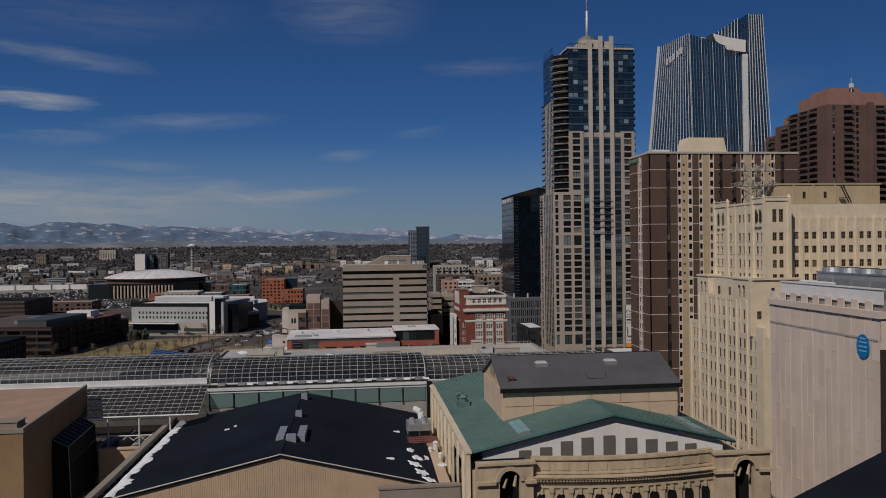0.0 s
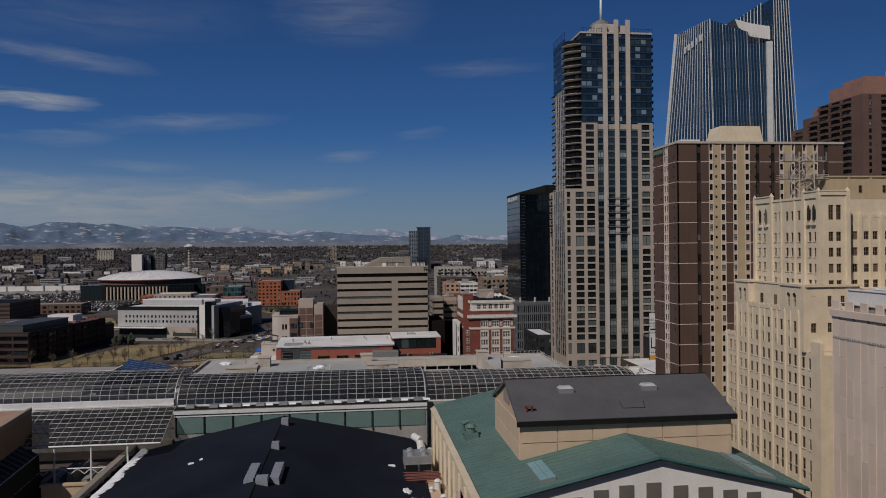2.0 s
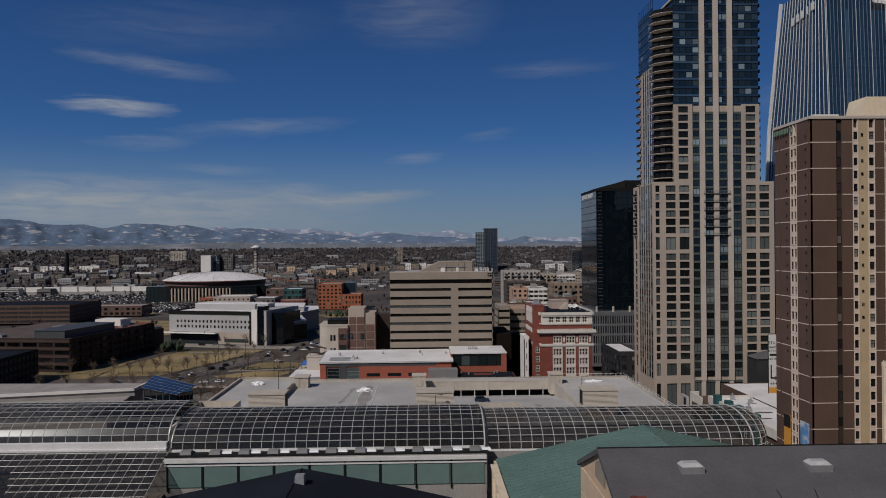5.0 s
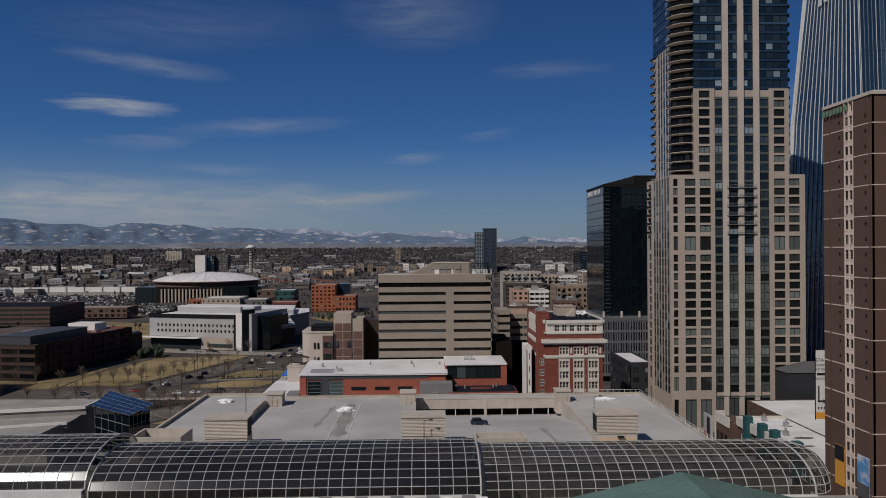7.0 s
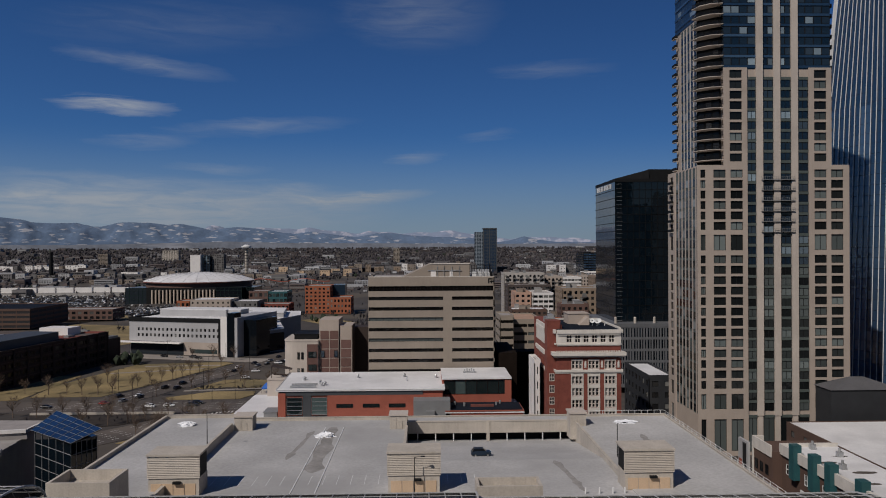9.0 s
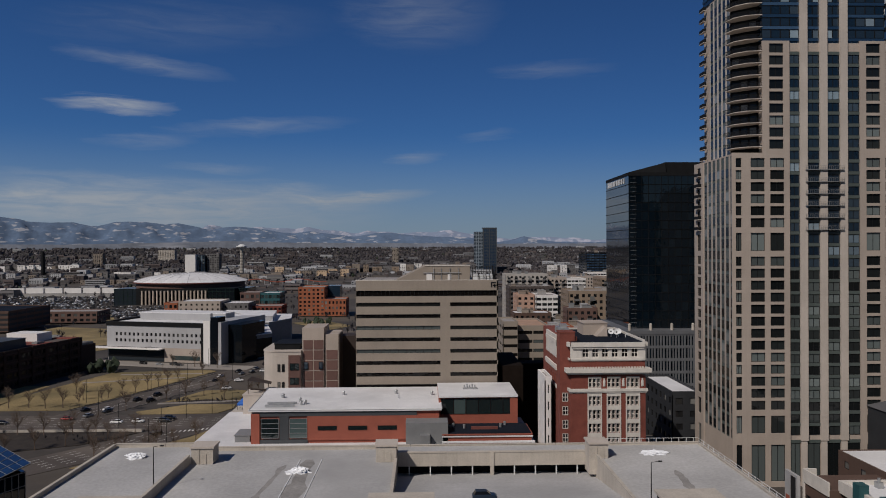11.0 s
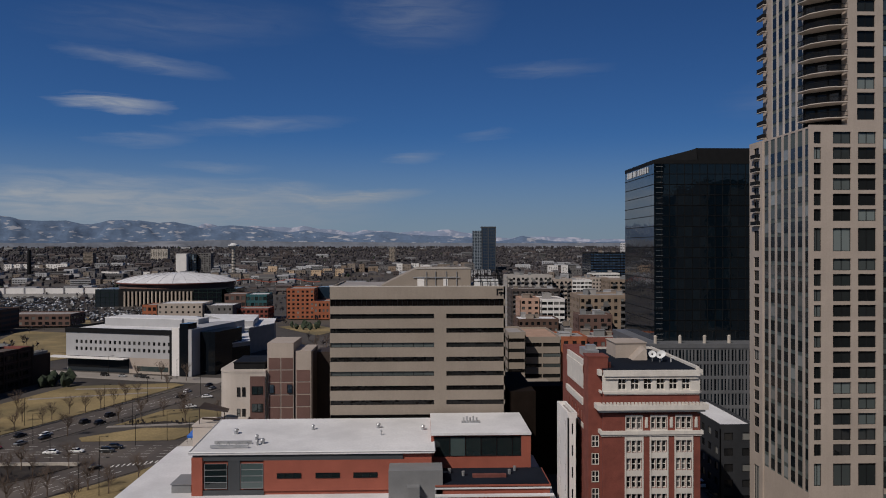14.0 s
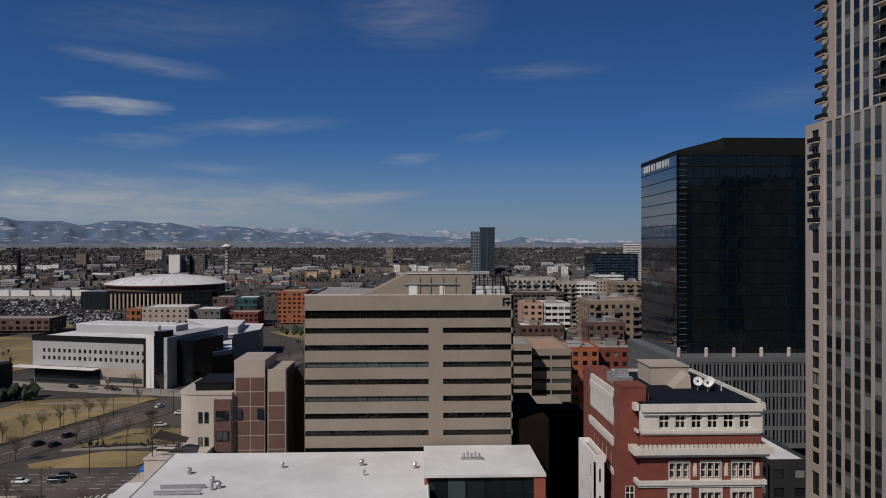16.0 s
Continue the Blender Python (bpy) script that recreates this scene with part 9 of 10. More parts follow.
# ---- middle distance blocks ----
CAMPUS = mat("dark_red_brick", (0.032, 0.020, 0.018), 0.92, 0.14, 0.2, 5, streaks=0.06)
CAMPUS_BAND = mat("brown_brick_band", (0.055, 0.035, 0.03), 0.9, 0.12, 0.2, 5)
CAMPUS_ROOF = mat("brown_gravel_roof", (0.09, 0.07, 0.06), 0.95, 0.2, 0.1, 2)
DB = thing("campus_building", (-192, 496, -3), "long dark red brick campus building with banded storeys", "building")
part("body", Form().box(-271.7, -192.3, 496.3, 586, -3, 15.8).box(-256, -192.3, 586, 600, -3, 11.4), CAMPUS, DB)
part("roof", Form().box(-271.4, -192.6, 496.6, 585.8, 15.8, 16.0), CAMPUS_ROOF, DB)
c_rows = [(-1.4 + 4.3 * i, 0.9 + 4.3 * i) for i in range(4)]
facade(DB, -192.35, 496, RIGHT, 90, -3, 16.4, spans(1.6, 4.0, 5.1, 17), c_rows, CAMPUS, 0.35, (4, 1), METAL_DARK, G_STRIP, wall="east_wall")
facade(DB, -272, 496.35, FRONT, 80, -3, 16.4, spans(1.0, 8.8, 10.0, 8), c_rows, CAMPUS, 0.35, (6, 1), METAL_DARK, G_STRIP, wall="south_wall")
for i in range(4):
    part("string_course", Form().box(-272.1, -191.9, 495.85, 496.0, 1.2 + 4.3 * i, 2.5 + 4.3 * i), CAMPUS_BAND, DB, "brown brick band")
    part("string_course", Form().box(-192.0, -191.86, 496, 586, 1.6 + 4.3 * i, 1.95 + 4.3 * i), CAMPUS_BAND, DB)
for k in range(10):
    part("pier", Form().box(-192.0, -191.6, 496.4 + 9.9 * k, 497.4 + 9.9 * k, -3, 16.4), CAMPUS, DB)
part("plant_room", Form().box(-216, -197, 499, 548, 16, 20.2).box(-216.3, -196.7, 498.7, 548.3, 20.2, 20.5), COLLEGE_GREY, DB, "dark grey rooftop plant room")
part("plant_room", Form().box(-222, -204, 566, 578, 16, 20.4), WHITE, DB, "white rooftop plant room")
for x, y, w, d, h in ((-208, 552, 5, 4, 1.6), (-199, 555, 3, 6, 1.2), (-232, 520, 8, 8, 2.2), (-238, 545, 6, 10, 1.8), (-212, 583, 9, 2, 1.4), (-226, 560, 3, 3, 2.4), (-245, 500, 8, 4, 1.5)):
    part("air_unit", Form().box(x, x + w, y, y + d, 16, 16 + h).box(x + w * 0.2, x + w * 0.8, y + d * 0.2, y + d * 0.8, 16 + h, 16.3 + h), METAL_GREY, DB)
part("roof_terrace", Form().box(-216, -194, 549, 565, 16.0, 16.3).box(-205, -192.8, 579, 585.6, 16.0, 16.6), RED, DB, "dull red terrace surface")
for k in range(4):
    part("stub_wall", Form().box(-199 + 1.6 * k, -198.4 + 1.6 * k, 586.2, 599.8, 11.4, 12.6), CONC_GREY, DB)
DB.matrix_basis = pose(-192, 496, -3, 0, 0, -9.55)
TAUPE = mat("taupe_render", (0.21, 0.175, 0.145), 0.9, 0.12, 0.2, 3, rand=0.1)
SLATE = mat("slate_grey_render", (0.13, 0.125, 0.125), 0.85, 0.12, 0.2, 3, rand=0.1)
CREAM_FLAT = mat("pale_cream_render", (0.37, 0.345, 0.32), 0.9, 0.08, 0.2, 3)
SLATE_BROWN = mat("dark_brown_flat_brick", (0.075, 0.06, 0.055), 0.9, 0.12, 0.2, 4)
SALMON_WALL = mat("salmon_render", (0.42, 0.27, 0.205), 0.9, 0.08, 0.2, 4)
BUFF = mat("buff_brick", (0.235, 0.18, 0.135), 0.9, 0.1, 0.2, 4, rand=0.08)
# Black walls and matte panes carry the shade this front would lie in.
block("dark_glass_building", -290, -199, 440, 476, -3, 12.6, METAL_DARK, "low building beside the boulevard, its shade put into black walls and panes", 4, 4, DARK_ROOF, BLACK_PAINT, 0.8, 0.6, limit=30)
block("campus_garage", -470, -335, 800, 870, -4, 13, BROWN, "long brown campus parking structure", 4, 12, DARK_ROOF, BLACK_PAINT, 0.94, 0.5)
block("brick_pavilion", -360, -300, 890, 920, -5, 5, ROSE, "low rose brick pavilion with dark windows", 2, 6)
block("orange_brick_block", -118.5, -90.5, 960, 1000, -6, 23.8, ORANGE, "orange brick flats with rows of dark windows", 7, 4.2, win=0.5, tall=0.5, limit=0)
block("orange_brick_wing", -90.4, -67, 955, 985, -6, 11.5, ORANGE, "low orange brick wing of flats", 3, 3.4, win=0.5, tall=0.5)
lone("blue_glass_wing", Form().box(-90.3, -77, 986, 1010, -6, 24.5), G_BLUE, "dark blue glass wing behind the orange flats", "building")
block("rose_brick_block", -180.4, -159, 960, 990, -7, 18.5, ROSE, "rose brick block with grid windows", 4, 4.4, win=0.62, tall=0.6)
block("green_glass_block", -158.8, -137.8, 960, 990, -7, 18, TEAL, "teal and white glass block", 4, 4, MEMBRANE, G_TEAL, 0.8, 0.6)
block("rose_brick_block", -164, -130, 928, 956, -6, 6.5, RED, "low rose brick block with windows", 3, 4)
block("grey_annex", -185.6, -160, 912, 945, -6, 10.8, SLATE, "dark grey annex with a white flat roof", 3, 5, MEMBRANE, win=0.35, tall=0.4)
block("cream_school", -227.5, -186, 905, 940, -6, 13.2, STONE, "cream flats with small windows and pale roofs", 4, 5, MEMBRANE, win=0.35, tall=0.4)
block("orange_cottage", -241.5, -228, 905, 930, -6, 12, ORANGE, "small orange brick block with windows", 3, 4)


def balconies(ob, x0, x1, y, z0, z1, step, bay, m):
    """Rows of small balconies with a door behind each."""
    slab = Form().box(-1.5, 1.5, -1.5, 0, 0, 0.2).box(-1.5, 1.5, -1.5, -1.42, 0.2, 1.2).box(-1.5, -1.42, -1.42, 0, 0.2, 1.2).box(1.42, 1.5, -1.42, 0, 0.2, 1.2).mesh("balcony", m)
    door = Form().box(-1.3, 1.3, -0.05, 0.02, 0.3, 2.6).mesh("balcony_door", G_WIN)
    n = max(1, int((x1 - x0) / bay))
    for k in range(n):
        x, z = x0 + (k + 0.5) * (x1 - x0) / n, z0
        while z + step < z1:
            piece("balcony", slab, ob, pose(x, y, z))
            piece("balcony_door", door, ob, pose(x, y, z))
            z += step


for x0, x1, y0, y1, top, m, lab, bal, roof in (
        (98.5, 126, 590, 615, 39.8, BUFF, "stepped buff loft block with stacked dark balconies", 7, GRAVEL_ROOF), (95, 112, 576, 589.6, 31.0, ROSE, "rose brick lower loft block with balconies", 7, GRAVEL_ROOF),
        (83.3, 96.4, 706, 730, 30.6, SALMON_WALL, "small salmon block with pairs of windows", 0, TAN_ROOF), (96.7, 112.5, 700, 730, 30.4, WHITE, "white block with strip windows", 0, GRAVEL_ROOF),
        (86.9, 124, 812, 840, 42.0, CREAM_FLAT, "pale cream flats with dark windows and balconies", 6, METAL_GREY), (86.6, 124, 780, 806, 32.8, SLATE_BROWN, "long dark brown brick flats with dark balconies", 6, GRAVEL_ROOF),
        (126, 144, 830, 860, 38.0, STONE, "cream flats with dark window bays", 5, GRAVEL_ROOF), (74.5, 99, 650, 672, 22.0, BROWN, "brown brick store with a pale flat roof", 0, MEMBRANE), (100, 116, 640, 665, 18.0, SLATE, "slate grey store with dark windows", 0, DARK_ROOF),
        (75.2, 90.4, 536, 556, 25.0, ORANGE, "orange brick warehouse with arched window rows", 0, GRAVEL_ROOF), (90.8, 108.5, 545, 572, 23.5, RED, "red brick warehouse beside the podium", 0, GRAVEL_ROOF), (80, 90, 560, 574, 20.0, RUST, "rust-red brick store with a pale parapet", 0, MEMBRANE),
        (168, 190, 800, 830, 39.0, BUFF, "buff loft block with a rose penthouse", 6, GRAVEL_ROOF), (136, 166, 745, 775, 31.0, SLATE, "slate grey loft block with balconies", 6, GRAVEL_ROOF), (145, 178, 905, 935, 34.0, WHITE, "white flats with dark windows", 0, GRAVEL_ROOF),
        (110, 140, 960, 990, 33.0, TAUPE, "taupe flats with balconies", 6, GRAVEL_ROOF), (180, 214, 985, 1010, 33.0, STONE, "cream flats with a window grid", 0, METAL_GREY), (120, 150, 1080, 1105, 28.0, SLATE, "slate grey flats with windows", 0, MEMBRANE),
        (160, 190, 1120, 1150, 26.0, PANEL_GREY, "pale grey flats with windows", 0, GRAVEL_ROOF), (205, 226, 1090, 1120, 30.0, BROWN, "brown brick flats with windows", 0, GRAVEL_ROOF), (60, 84, 905, 930, 12.0, ROSE, "low rose brick block with dark windows", 0, GRAVEL_ROOF),
        (231, 286, 1140, 1190, 58.5, G_STRIP, "dark glass office block with a flat canopy roof", 0, METAL_GREY), (226, 262, 1118, 1139, 33.0, WHITE, "curved white office front with dark strips", 0, GRAVEL_ROOF), (331, 366, 1340, 1370, 72.0, WHITE, "white striped office tower", 0, GRAVEL_ROOF),
        (290, 330, 1050, 1080, 38.0, BUFF, "buff flats with windows", 6, GRAVEL_ROOF), (250, 300, 1250, 1280, 34.0, TAUPE, "taupe flats with windows", 0, MEMBRANE)):
    z = ground_z(x0, y0)
    lb = block("loft_block", x0, x1, y0, y1, z - 1, top, m, lab, max(3, int((top - z) / 3.4)), 3.4, roof, G_BLUEGREY if m is G_STRIP else None, 0.5 if m not in (WHITE, G_STRIP) else 0.85, 0.5)
    if bal:
        balconies(lb, x0, x1, y0, max(z + 4, top - 30), top, (top - z) / max(3, int((top - z) / 3.4)), bal, SLATE)
    for q in range(3):
        bx, by = rng.uniform(x0 + 2, x1 - 6), rng.uniform(y0 + 4, y1 - 7)
        rooftop_box(lb, bx, bx + rng.uniform(2, 5), by, by + rng.uniform(2, 5), top, top + rng.uniform(1.4, 3.4), rng.choice((METAL_GREY, PANEL_GREY, TAUPE, CONC_GREY)))
lone("slab_tower", Form().box(-566, -541, 1995, 2030, 0, 51.5).box(-566.3, -540.7, 1994.7, 2030.3, 51.5, 52.4), WHITE, "white windowless slab tower block", "building")
for x0, w, y0, h, m, lab in ((-538, 16, 2010, 44, G_BLUE, "blue glass office block"), (-520, 30, 2020, 46, SLATE, "grey residential tower block"), 
                             (-950, 60, 2900, 40, CONC, "pale office slab on the horizon"), (-90, 22, 2700, 50, TAN, "tan office block on the horizon"), (-1010, 30, 2500, 36, TAUPE, "taupe tower block on the horizon")):
    z = ground_z(x0, y0)
    block("far_block", x0, x0 + w, y0, y0 + 24, z - 2, z + h if h < 100 else 116, m, lab, max(3, int(h / 4)), 5.5, METAL_GREY, None, 0.62, 0.55)


TW = thing("glass_tower", (170, 2000, 5), "slim far glass residential tower with a paler lower wing", "skyscraper")
PALE_BAND = mat("pale_blue_floor_band", (0.20, 0.235, 0.27), 0.5, 0.06)
part("wing", Form().box(142, 165, 2000, 2024, 0, 106.5), G_BLUE, TW)
part("core", Form().box(165, 197, 1998, 2026, 0, 115).box(163.5, 165.5, 1997, 2000, 0, 116.5).box(195.5, 198, 1997, 2000, 0, 116.5).box(178, 181, 1997.2, 2000, 0, 116), COLLEGE_GREY, TW)
part("curtain_wall", Form().box(166, 195, 1997.6, 1999, 0, 112.5), G_BLUEGREY, TW, "blue glass curtain wall")
part("crown", Form().box(163, 198.5, 1996.8, 2027, 113.8, 116.6), COLLEGE_GREY, TW, "dark flat crown")
band, pale = Form().box(0, 29, -0.4, 0, 0, 0.9).mesh("floor_band", COLLEGE_GREY), Form().box(0, 22.6, -0.6, 0, 0, 1.25).mesh("floor_band", PALE_BAND)
for k in range(29):
    piece("floor_band", pale, TW, pose(142.2, 2000, 5 + k * 3.5))
    piece("floor_band", band, TW, pose(166, 1997.6, 5 + k * 3.65))
for x in (147, 153, 159):
    part("mullion", Form().box(x - 0.7, x + 0.7, 1999.2, 2000, 0, 106.5), PALE_BAND, TW)
for x in (171, 174.5, 184.5, 188, 191.5):
    part("mullion", Form().box(x - 0.3, x + 0.3, 1997, 1997.8, 0, 113), COLLEGE_GREY, TW)


def housing_row(x, y, count, h, m, label):
    """A far row of joined houses and sheds of uneven width and height."""
    z = ground_z(x, y)
    ob = thing("housing_row", (x, y, z), label, "housing")
    w = Form()
    for k in range(count):
        wd, hh, dy = rng.uniform(9, 24), h * rng.uniform(0.6, 1.15), rng.uniform(-8, 8)
        part("house", Form().box(x, x + wd, y + dy, y + dy + 16, z - 2, z + hh).box(x + 0.5, x + wd - 0.5, y + dy + 0.5, y + dy + 15.5, z + hh, z + hh + 0.5, 1), (rng.choice((m, m, SLATE, TAUPE)), ROOF_R), ob)
        for q in range(int(wd / 4)):
            for v in range(int(hh / 3.6)):
                if rng.random() < 0.75:
                    w.box(x + 1 + q * 4, x + 2.8 + q * 4, y + dy - 0.15, y + dy + 0.1, z + 0.9 + v * 3.6, z + 2.6 + v * 3.6)
        x += wd + rng.choice((0.0, 0.0, 3.0, 9.0))
    if w.f:
        tagged(part("glazing", w, G_WIN, ob), kind="stuff")


for x, y, n, h, m, lab in ((-860, 1750, 11, 11, PANEL_GREY, "far row of pale grey houses and sheds"), (-690, 1800, 8, 13, WHITE, "far row of white houses"), (-640, 1600, 7, 10, TAUPE, "far row of taupe sheds"), (-440, 1760, 9, 13, TAUPE, "far row of taupe and grey blocks"),
                           (-330, 1900, 8, 18, TAN_WALL, "far row of yellow school blocks"), (-180, 2050, 10, 20, BUFF, "far row of buff blocks"), (-40, 1950, 9, 22, WHITE, "far row of white flats"), (60, 2100, 8, 24, TAUPE, "far row of taupe flats"),
                           (230, 1650, 9, 20, PANEL_GREY, "far row of pale grey flats"), (210, 1400, 8, 18, BUFF, "far row of buff flats"), (300, 1850, 12, 24, WHITE, "far row of white flats and sheds"), (420, 1700, 9, 22, TAUPE, "far row of taupe flats"), (-1100, 2100, 14, 16, WHITE, "far row of long white sheds"),
                           (-600, 2200, 14, 15, SLATE, "far row of slate grey sheds"), (-1250, 1900, 12, 14, TAUPE, "far row of taupe sheds"), (180, 1560, 6, 16, WHITE, "far row of small white blocks")):
    housing_row(x, y, n, h, m, lab)

# ---- arena, observation tower, viaduct ----
ARENA_GREEN = mat("dark_green_steel", (0.007, 0.020, 0.018), 0.6, 0.1, spec=0.2)
ARENA_TAN = mat("tan_column_stone", (0.46, 0.39, 0.32), 0.85, 0.08, 0.2, 3, streaks=0.06)
AR = thing("arena", (-321, 1250, -10), "round arena with a shallow white dome and glass entrance wall", "arena")
f = Form()
n = 56
rings = [(0, 31.4), (20, 31.0), (42, 29.2), (60, 26.0), (76, 21.2), (79, 19.8)]
for r, z in rings:
    for i in range(n):
        a = 2 * math.pi * i / n
        f.v.append((-321 + r * math.cos(a), 1253 + r * math.sin(a), z))
for j in range(len(rings) - 1):
    for i in range(n):
        a, b = j * n + i, j * n + (i + 1) % n
        f.f.append((a, b, b + n, a + n) if j else (0, b + n, a + n))
        f.m.append(0)
part("dome", f, MEMBRANE, AR, "white shallow dome", smooth=True)
for i in range(28):
    a = 2 * math.pi * i / 28
    seam = Form()
    for (r0, h0), (r1, h1) in zip(rings[1:], rings[2:]):
        seam.tube((-321 + r0 * math.cos(a), 1253 + r0 * math.sin(a), h0 + 0.1), (-321 + r1 * math.cos(a), 1253 + r1 * math.sin(a), h1 + 0.1), 0.22, sides=4)
    part("roof_seam", seam, PANEL_GREY, AR)
circ = lambda r: [(-321 + r * math.cos(2 * math.pi * i / n), 1253 + r * math.sin(2 * math.pi * i / n)) for i in range(n)]
part("drum", Form().prism(circ(75), -12, 19.6), ROSE, AR, "brown drum wall")
part("eave", Form().prism(circ(79), 18.4, 19.7), RUST, AR)
part("entrance_block", Form().box(-372, -240, 1176, 1230, -12, 12.4), METAL_DARK, AR, "dark glass entrance block")
for x0, x1, y0, y1, z1 in ((-402, -366, 1178, 1225, 12.4), (-275, -240, 1173, 1180, 12.6), (-239, -226, 1190, 1240, 12)):
    part("entrance_glass", Form().box(x0, x1, y0, y1, -12, z1), G_STRIP, AR, "dark green glass wing")
    for q in range(7):
        xx = x0 + q * (x1 - x0) / 6
        part("mullion", Form().box(xx - 0.2, xx + 0.2, y0 - 0.3, y0, -12, z1), ARENA_GREEN, AR)
    for z in (-4, 2, 8, z1 - 0.6):
        part("transom", Form().box(x0, x1, y0 - 0.25, y0 - 0.05, z, z + 0.5), ARENA_GREEN, AR)
for k in range(18):
    part("column", Form().tube((-363.5 + k * 5.0, 1174.5, -12), (-363.5 + k * 5.0, 1174.5, 9.6), 1.3, 1.3, 8), ARENA_TAN, AR)
OT = thing("observation_tower", (-381, 1800, 5), "pale lattice observation tower with a round cabin", "tower")
part("shaft", Form().tube((-381, 1800, 0), (-381, 1800, 66), 4.2, 3.6, 8), CONC, OT)
for k in range(9):
    part("ring", Form().tube((-381, 1800, 6 + k * 6.6), (-381, 1800, 7.2 + k * 6.6), 4.5, 4.4, 8), METAL_DARK, OT)
part("cabin", Form().tube((-381, 1800, 66), (-381, 1800, 70), 5, 11.5, 14).tube((-381, 1800, 70), (-381, 1800, 72.5), 11.5, 11.5, 14).tube((-381, 1800, 72.5), (-381, 1800, 76), 9, 4, 14), METAL_PALE, OT)
VD = thing("rail_cars", (-520, 1330, -6), "line of white rail cars on a low viaduct", "train")
for k in range(16):
    part("car", Form().box(-860 + k * 29, -834 + k * 29, 1330, 1334, -2, 6), WHITE, VD)
part("viaduct", Form().box(-900, -390, 1328, 1336, -10, -2.4), CONC_GREY, VD)
CR = thing("red_coaster", (-300, 1620, -3), "red roller coaster track on thin trestles", "roller coaster")
for k in range(13):
    x = -330 + k * 12
    part("track", Form().tube((x, 1620, 4 + 3 * math.sin(k * 0.9)), (x + 12, 1620, 4 + 3 * math.sin((k + 1) * 0.9)), 0.9, sides=5), RED_PANEL, CR)
    part("trestle", Form().tube((x, 1620, -5), (x, 1620, 4 + 3 * math.sin(k * 0.9)), 0.4, sides=4), METAL_PALE, CR)
lone("power_chimney", Form().tube((-860, 1900, 0), (-860, 1900, 62), 5, 3.5, 12), METAL_DARK, "dark slender brick power chimney", "chimney")


# ---- bare street trees ----
def bare_tree(seed, h):
    """A leafless tree: tapered trunk, forking limbs and a crown of fine twigs."""
    r = random.Random(seed)
    ob = thing("street_tree", (0, 0, 0), "bare leafless street tree with fine brown twigs", "tree", "street trees")
    limbs, twigs = Form(), Form()

    def grow(p, d, length, rad, level):
        q = p + d * length
        (limbs if level < 3 else twigs).tube(p, q, rad, rad * 0.55, 5 if level < 2 else 3)
        if level == 5:
            return
        turn = r.uniform(0, 6.283)
        n = (6, 4, 4, 3)[level - 1]
        for k in range(n):
            a, tilt = turn + 6.283 * k / n + r.uniform(-0.4, 0.4), r.uniform(0.35, 0.8)
            side = Vector((math.cos(a), math.sin(a), 0))
            nd = (d * math.cos(tilt) + side * math.sin(tilt) + Vector((0, 0, 0.22))).normalized()
            grow(p + d * length * r.uniform(0.1 if level == 1 else 0.3, 1.0), nd, length * r.uniform(0.6, 0.85), max(0.016, rad * 0.55), level + 1)

    part("trunk", Form().tube((0, 0, -0.3), (0, 0, h * 0.14), h * 0.022, h * 0.017, 7), BARK, ob, local=True)
    grow(Vector((0, 0, h * 0.12)), Vector((0, 0, 1)), h * 0.33, h * 0.016, 1)
    part("limb", limbs, BARK, ob, local=True)
    part("crown", twigs, BARK, ob, local=True)
    return ob


trees = [bare_tree(s, h) for s, h in ((1, 8.5), (2, 7.5), (3, 9.5), (4, 7.0))]
TREES = [(-135, 490), (-129, 499), (-130, 508), (-127.6, 517.7), (-122.6, 521), (-119.5, 528.5), (-117, 536), (-115, 543), (-106, 572), (-102, 503.4), (-94.4, 506.5), (-75, 500), (-104, 429), (-98.5, 432), (-92.4, 441.7), (-77, 420), (-70, 417), (-86, 415.4), (-111.6, 481.8), (-110, 425), (-118, 420), (-126, 416), (-88, 513), (-82, 520),
         (-112, 550), (-141, 488), (-148, 487), (-156, 489), (-164, 488), (-176, 490), (-188, 489), (-200, 491), (-140, 505), (-150, 520), (-145, 440), (-135, 441), (-125, 440), (-115, 441), (-106, 440), (-155, 441), (-168, 442), (-181, 441), (-104, 594), (-118, 598), (-132, 602), (-66, 512), (-64, 520), (-60, 690), (-54, 705), (-48, 720), (-42, 700), (-56, 730), (-70, 650),
         (-92, 406), (-84, 402), (-74, 404), (-66, 428)]
for k, (x, y) in enumerate(TREES):
    m = pose(x, y, ground_z(x, y) + 0.05, 0, 0, rc.uniform(0, 360)) @ Matrix.Scale(rc.uniform(0.95, 1.3), 4)
    if k < 4:
        trees[k].matrix_basis = m
    else:
        copy_thing(trees[rc.randrange(4)], m)
for x, y in ((-135.4, 498), (-118.4, 471), (-81.6, 438.2), (-79, 418.5), (-71.8, 415), (-81.6, 467), (-73, 473.4), (-62.3, 463.8), (-94, 496.5), (-85.8, 556.8), (-104, 540), (-117, 526), (-100, 445.5), (-118, 445.5), (-110, 598), (-150, 610)):
    lamp_post(x, y, -2.9, 10.5, 2.2)
bush = Form()
rng_b = random.Random(8)
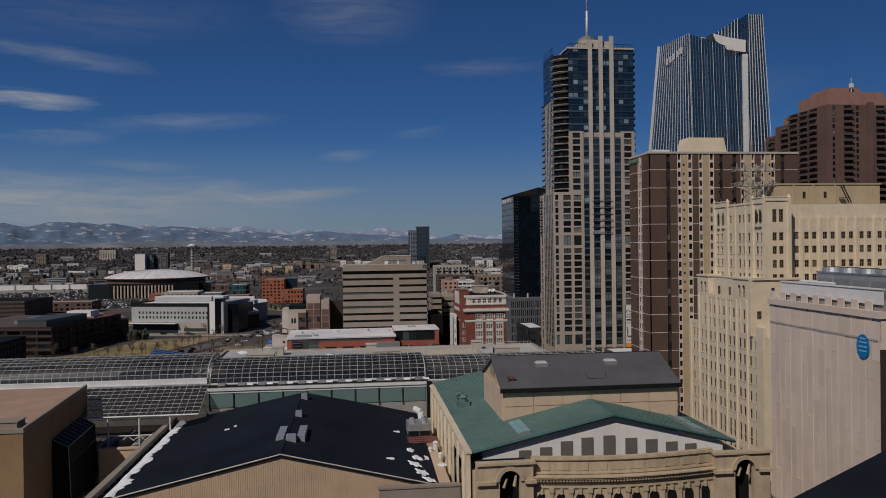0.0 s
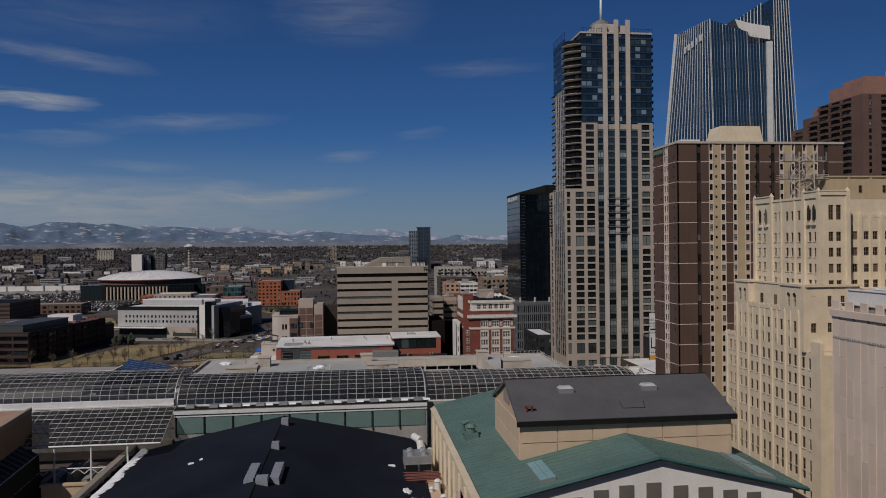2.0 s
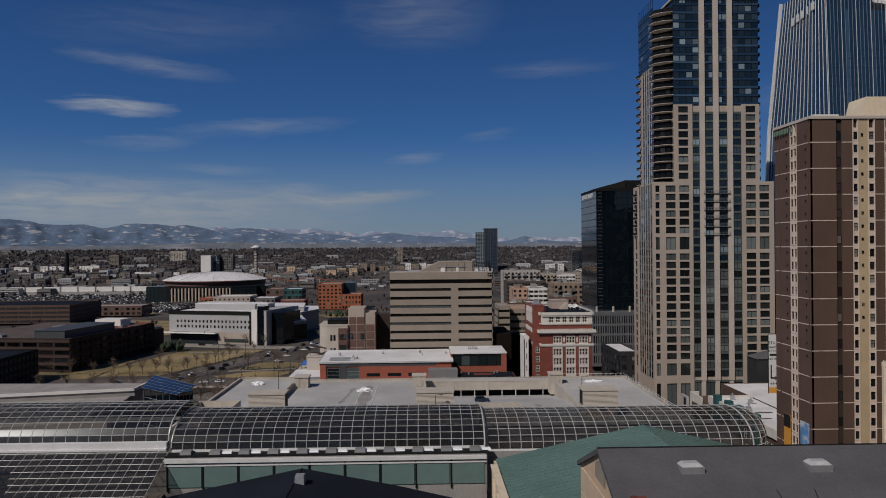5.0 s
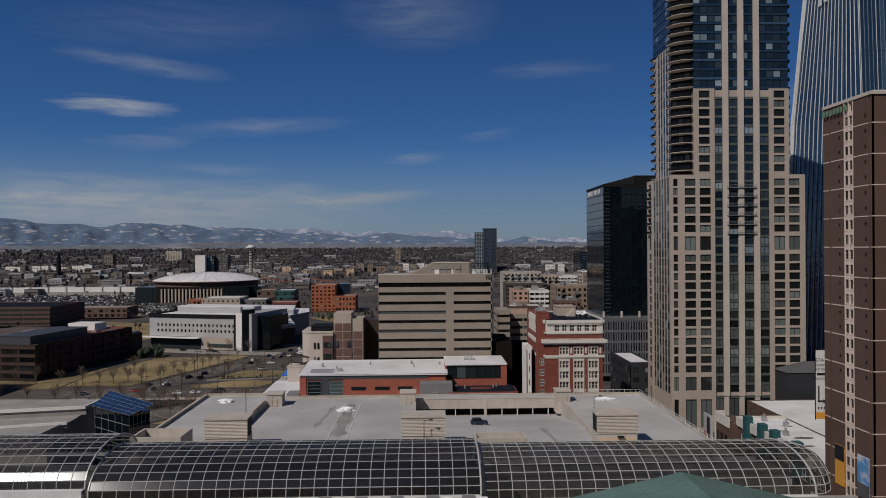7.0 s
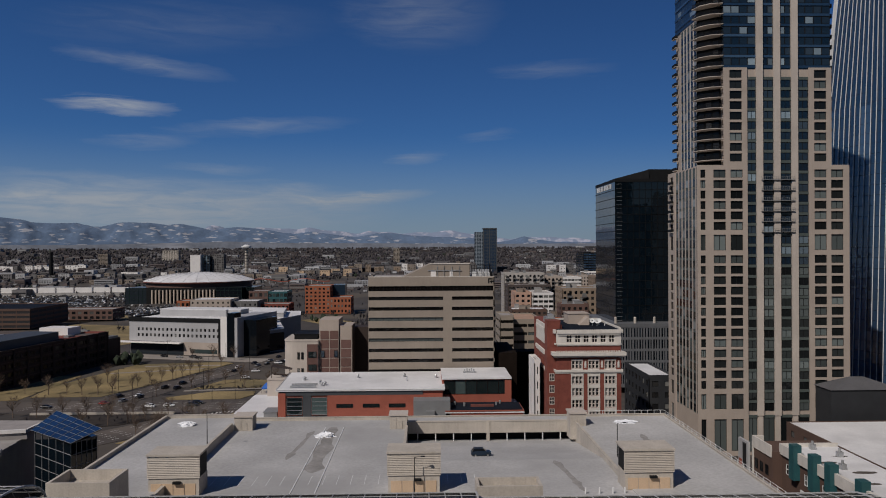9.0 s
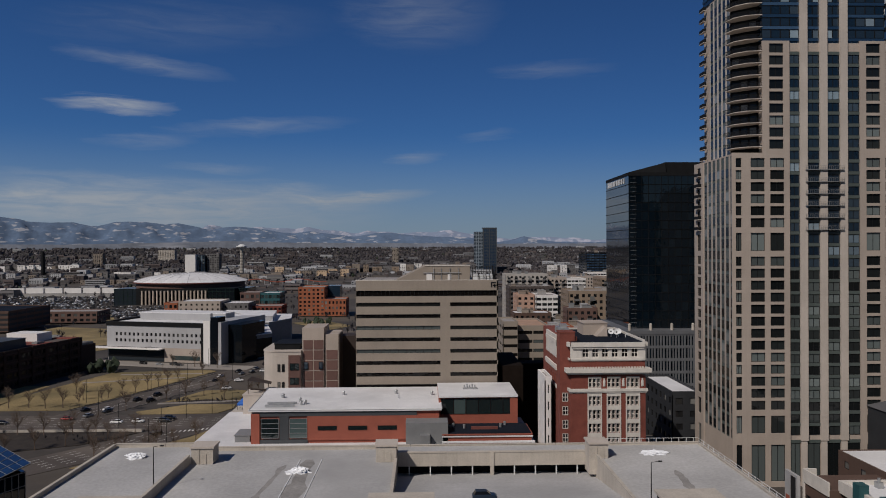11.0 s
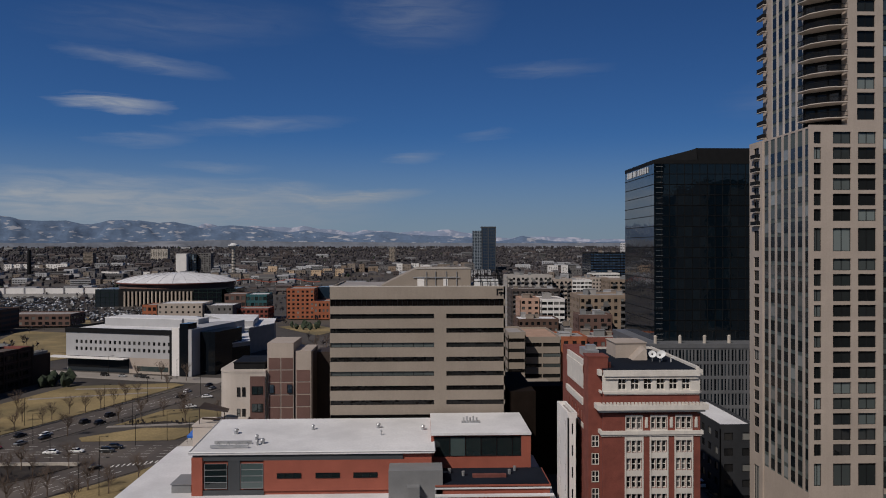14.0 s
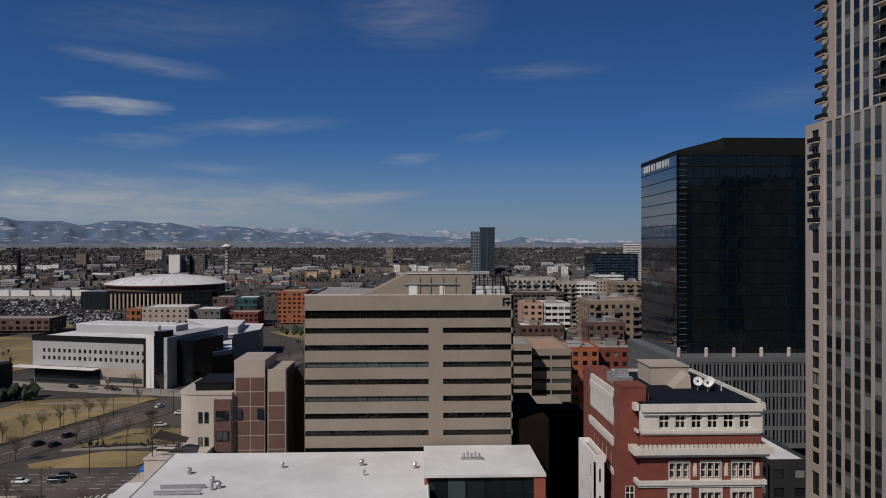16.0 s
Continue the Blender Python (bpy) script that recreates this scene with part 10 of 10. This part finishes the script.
for k in range(150):
    x, y = rng_b.uniform(-205, -176), rng_b.uniform(560, 600)
    if k > 60:
        x, y = ((-92 + rng_b.uniform(-8, 25), 499.5 + rng_b.gauss(0, 1.5)) if k % 3 else (-120 + rng_b.uniform(-25, 20), 436 + rng_b.uniform(-6, 6))) if k % 2 else (-48 + rng_b.gauss(0, 7), 820 + rng_b.gauss(0, 40))
    rng = rng_b
    twig_tree(bush, x, y, ground_z(x, y) - 0.2, rng_b.uniform(1.2, 3.2))
lone("shrub_bed", bush, TWIG, "low brown winter shrubs beside the roads", "shrubs", kind="stuff")
pine = Form()
for k in range(26):
    x, y = (-163 + rng_b.uniform(-7, 7), 583 + rng_b.uniform(-6, 6)) if k < 14 else (-86 + rng_b.uniform(-14, 14), 862 + rng_b.uniform(-18, 18))
    blob(pine, x, y, ground_z(x, y), 5, rng_b.uniform(5, 8.5))
lone("evergreen_clump", pine, EVERGREEN, "clump of dark evergreen trees by the lawn", "trees", kind="stuff")
KERBS = Form()
for a, b in (((-135.2, 482), (-122.4, 516)), ((-122.4, 516), (-109.2, 547)), ((-109.2, 547), (-99.5, 575)), ((-117, 473), (-104, 504)), ((-104, 504), (-91.5, 534.5)), ((-91.5, 534.5), (-81.5, 566))):
    d = (Vector(b) - Vector(a)).normalized()
    n = Vector((-d.y, d.x)) * 0.12
    KERBS.prism([tuple(Vector(a) - n), tuple(Vector(b) - n), tuple(Vector(b) + n), tuple(Vector(a) + n)], -3, -2.72)
lone("kerb", KERBS, PAVING, "pale concrete kerbs along the boulevard", "kerb", kind="structure")

# plain blocks, added and unseen, that close the street behind the first eye place
# Colour kept dark so the tower glass reflects these blocks darkly.
CLOSE = mat("dark_reflection_block", (0.07, 0.066, 0.064), 0.9, 0.15, 0.05, 1)
for k, (x0, x1, y0, h) in enumerate(((-330, -250, -170, 70), (-235, -150, -190, 95), (-135, -60, -180, 85), (-45, 25, -200, 110), (40, 120, -185, 100), (135, 210, -170, 120), (225, 300, -160, 95), (240, 330, -40, 110), (250, 330, 80, 120), (255, 330, 200, 110))):
    lone("wall_city_" + str(k + 1), Form().box(x0, x1, y0 - 60 if y0 < -100 else y0, y0 if y0 < -100 else y0 + 90, 0, h), CLOSE, "plain unseen block added to close the street behind", "wall", kind="structure")
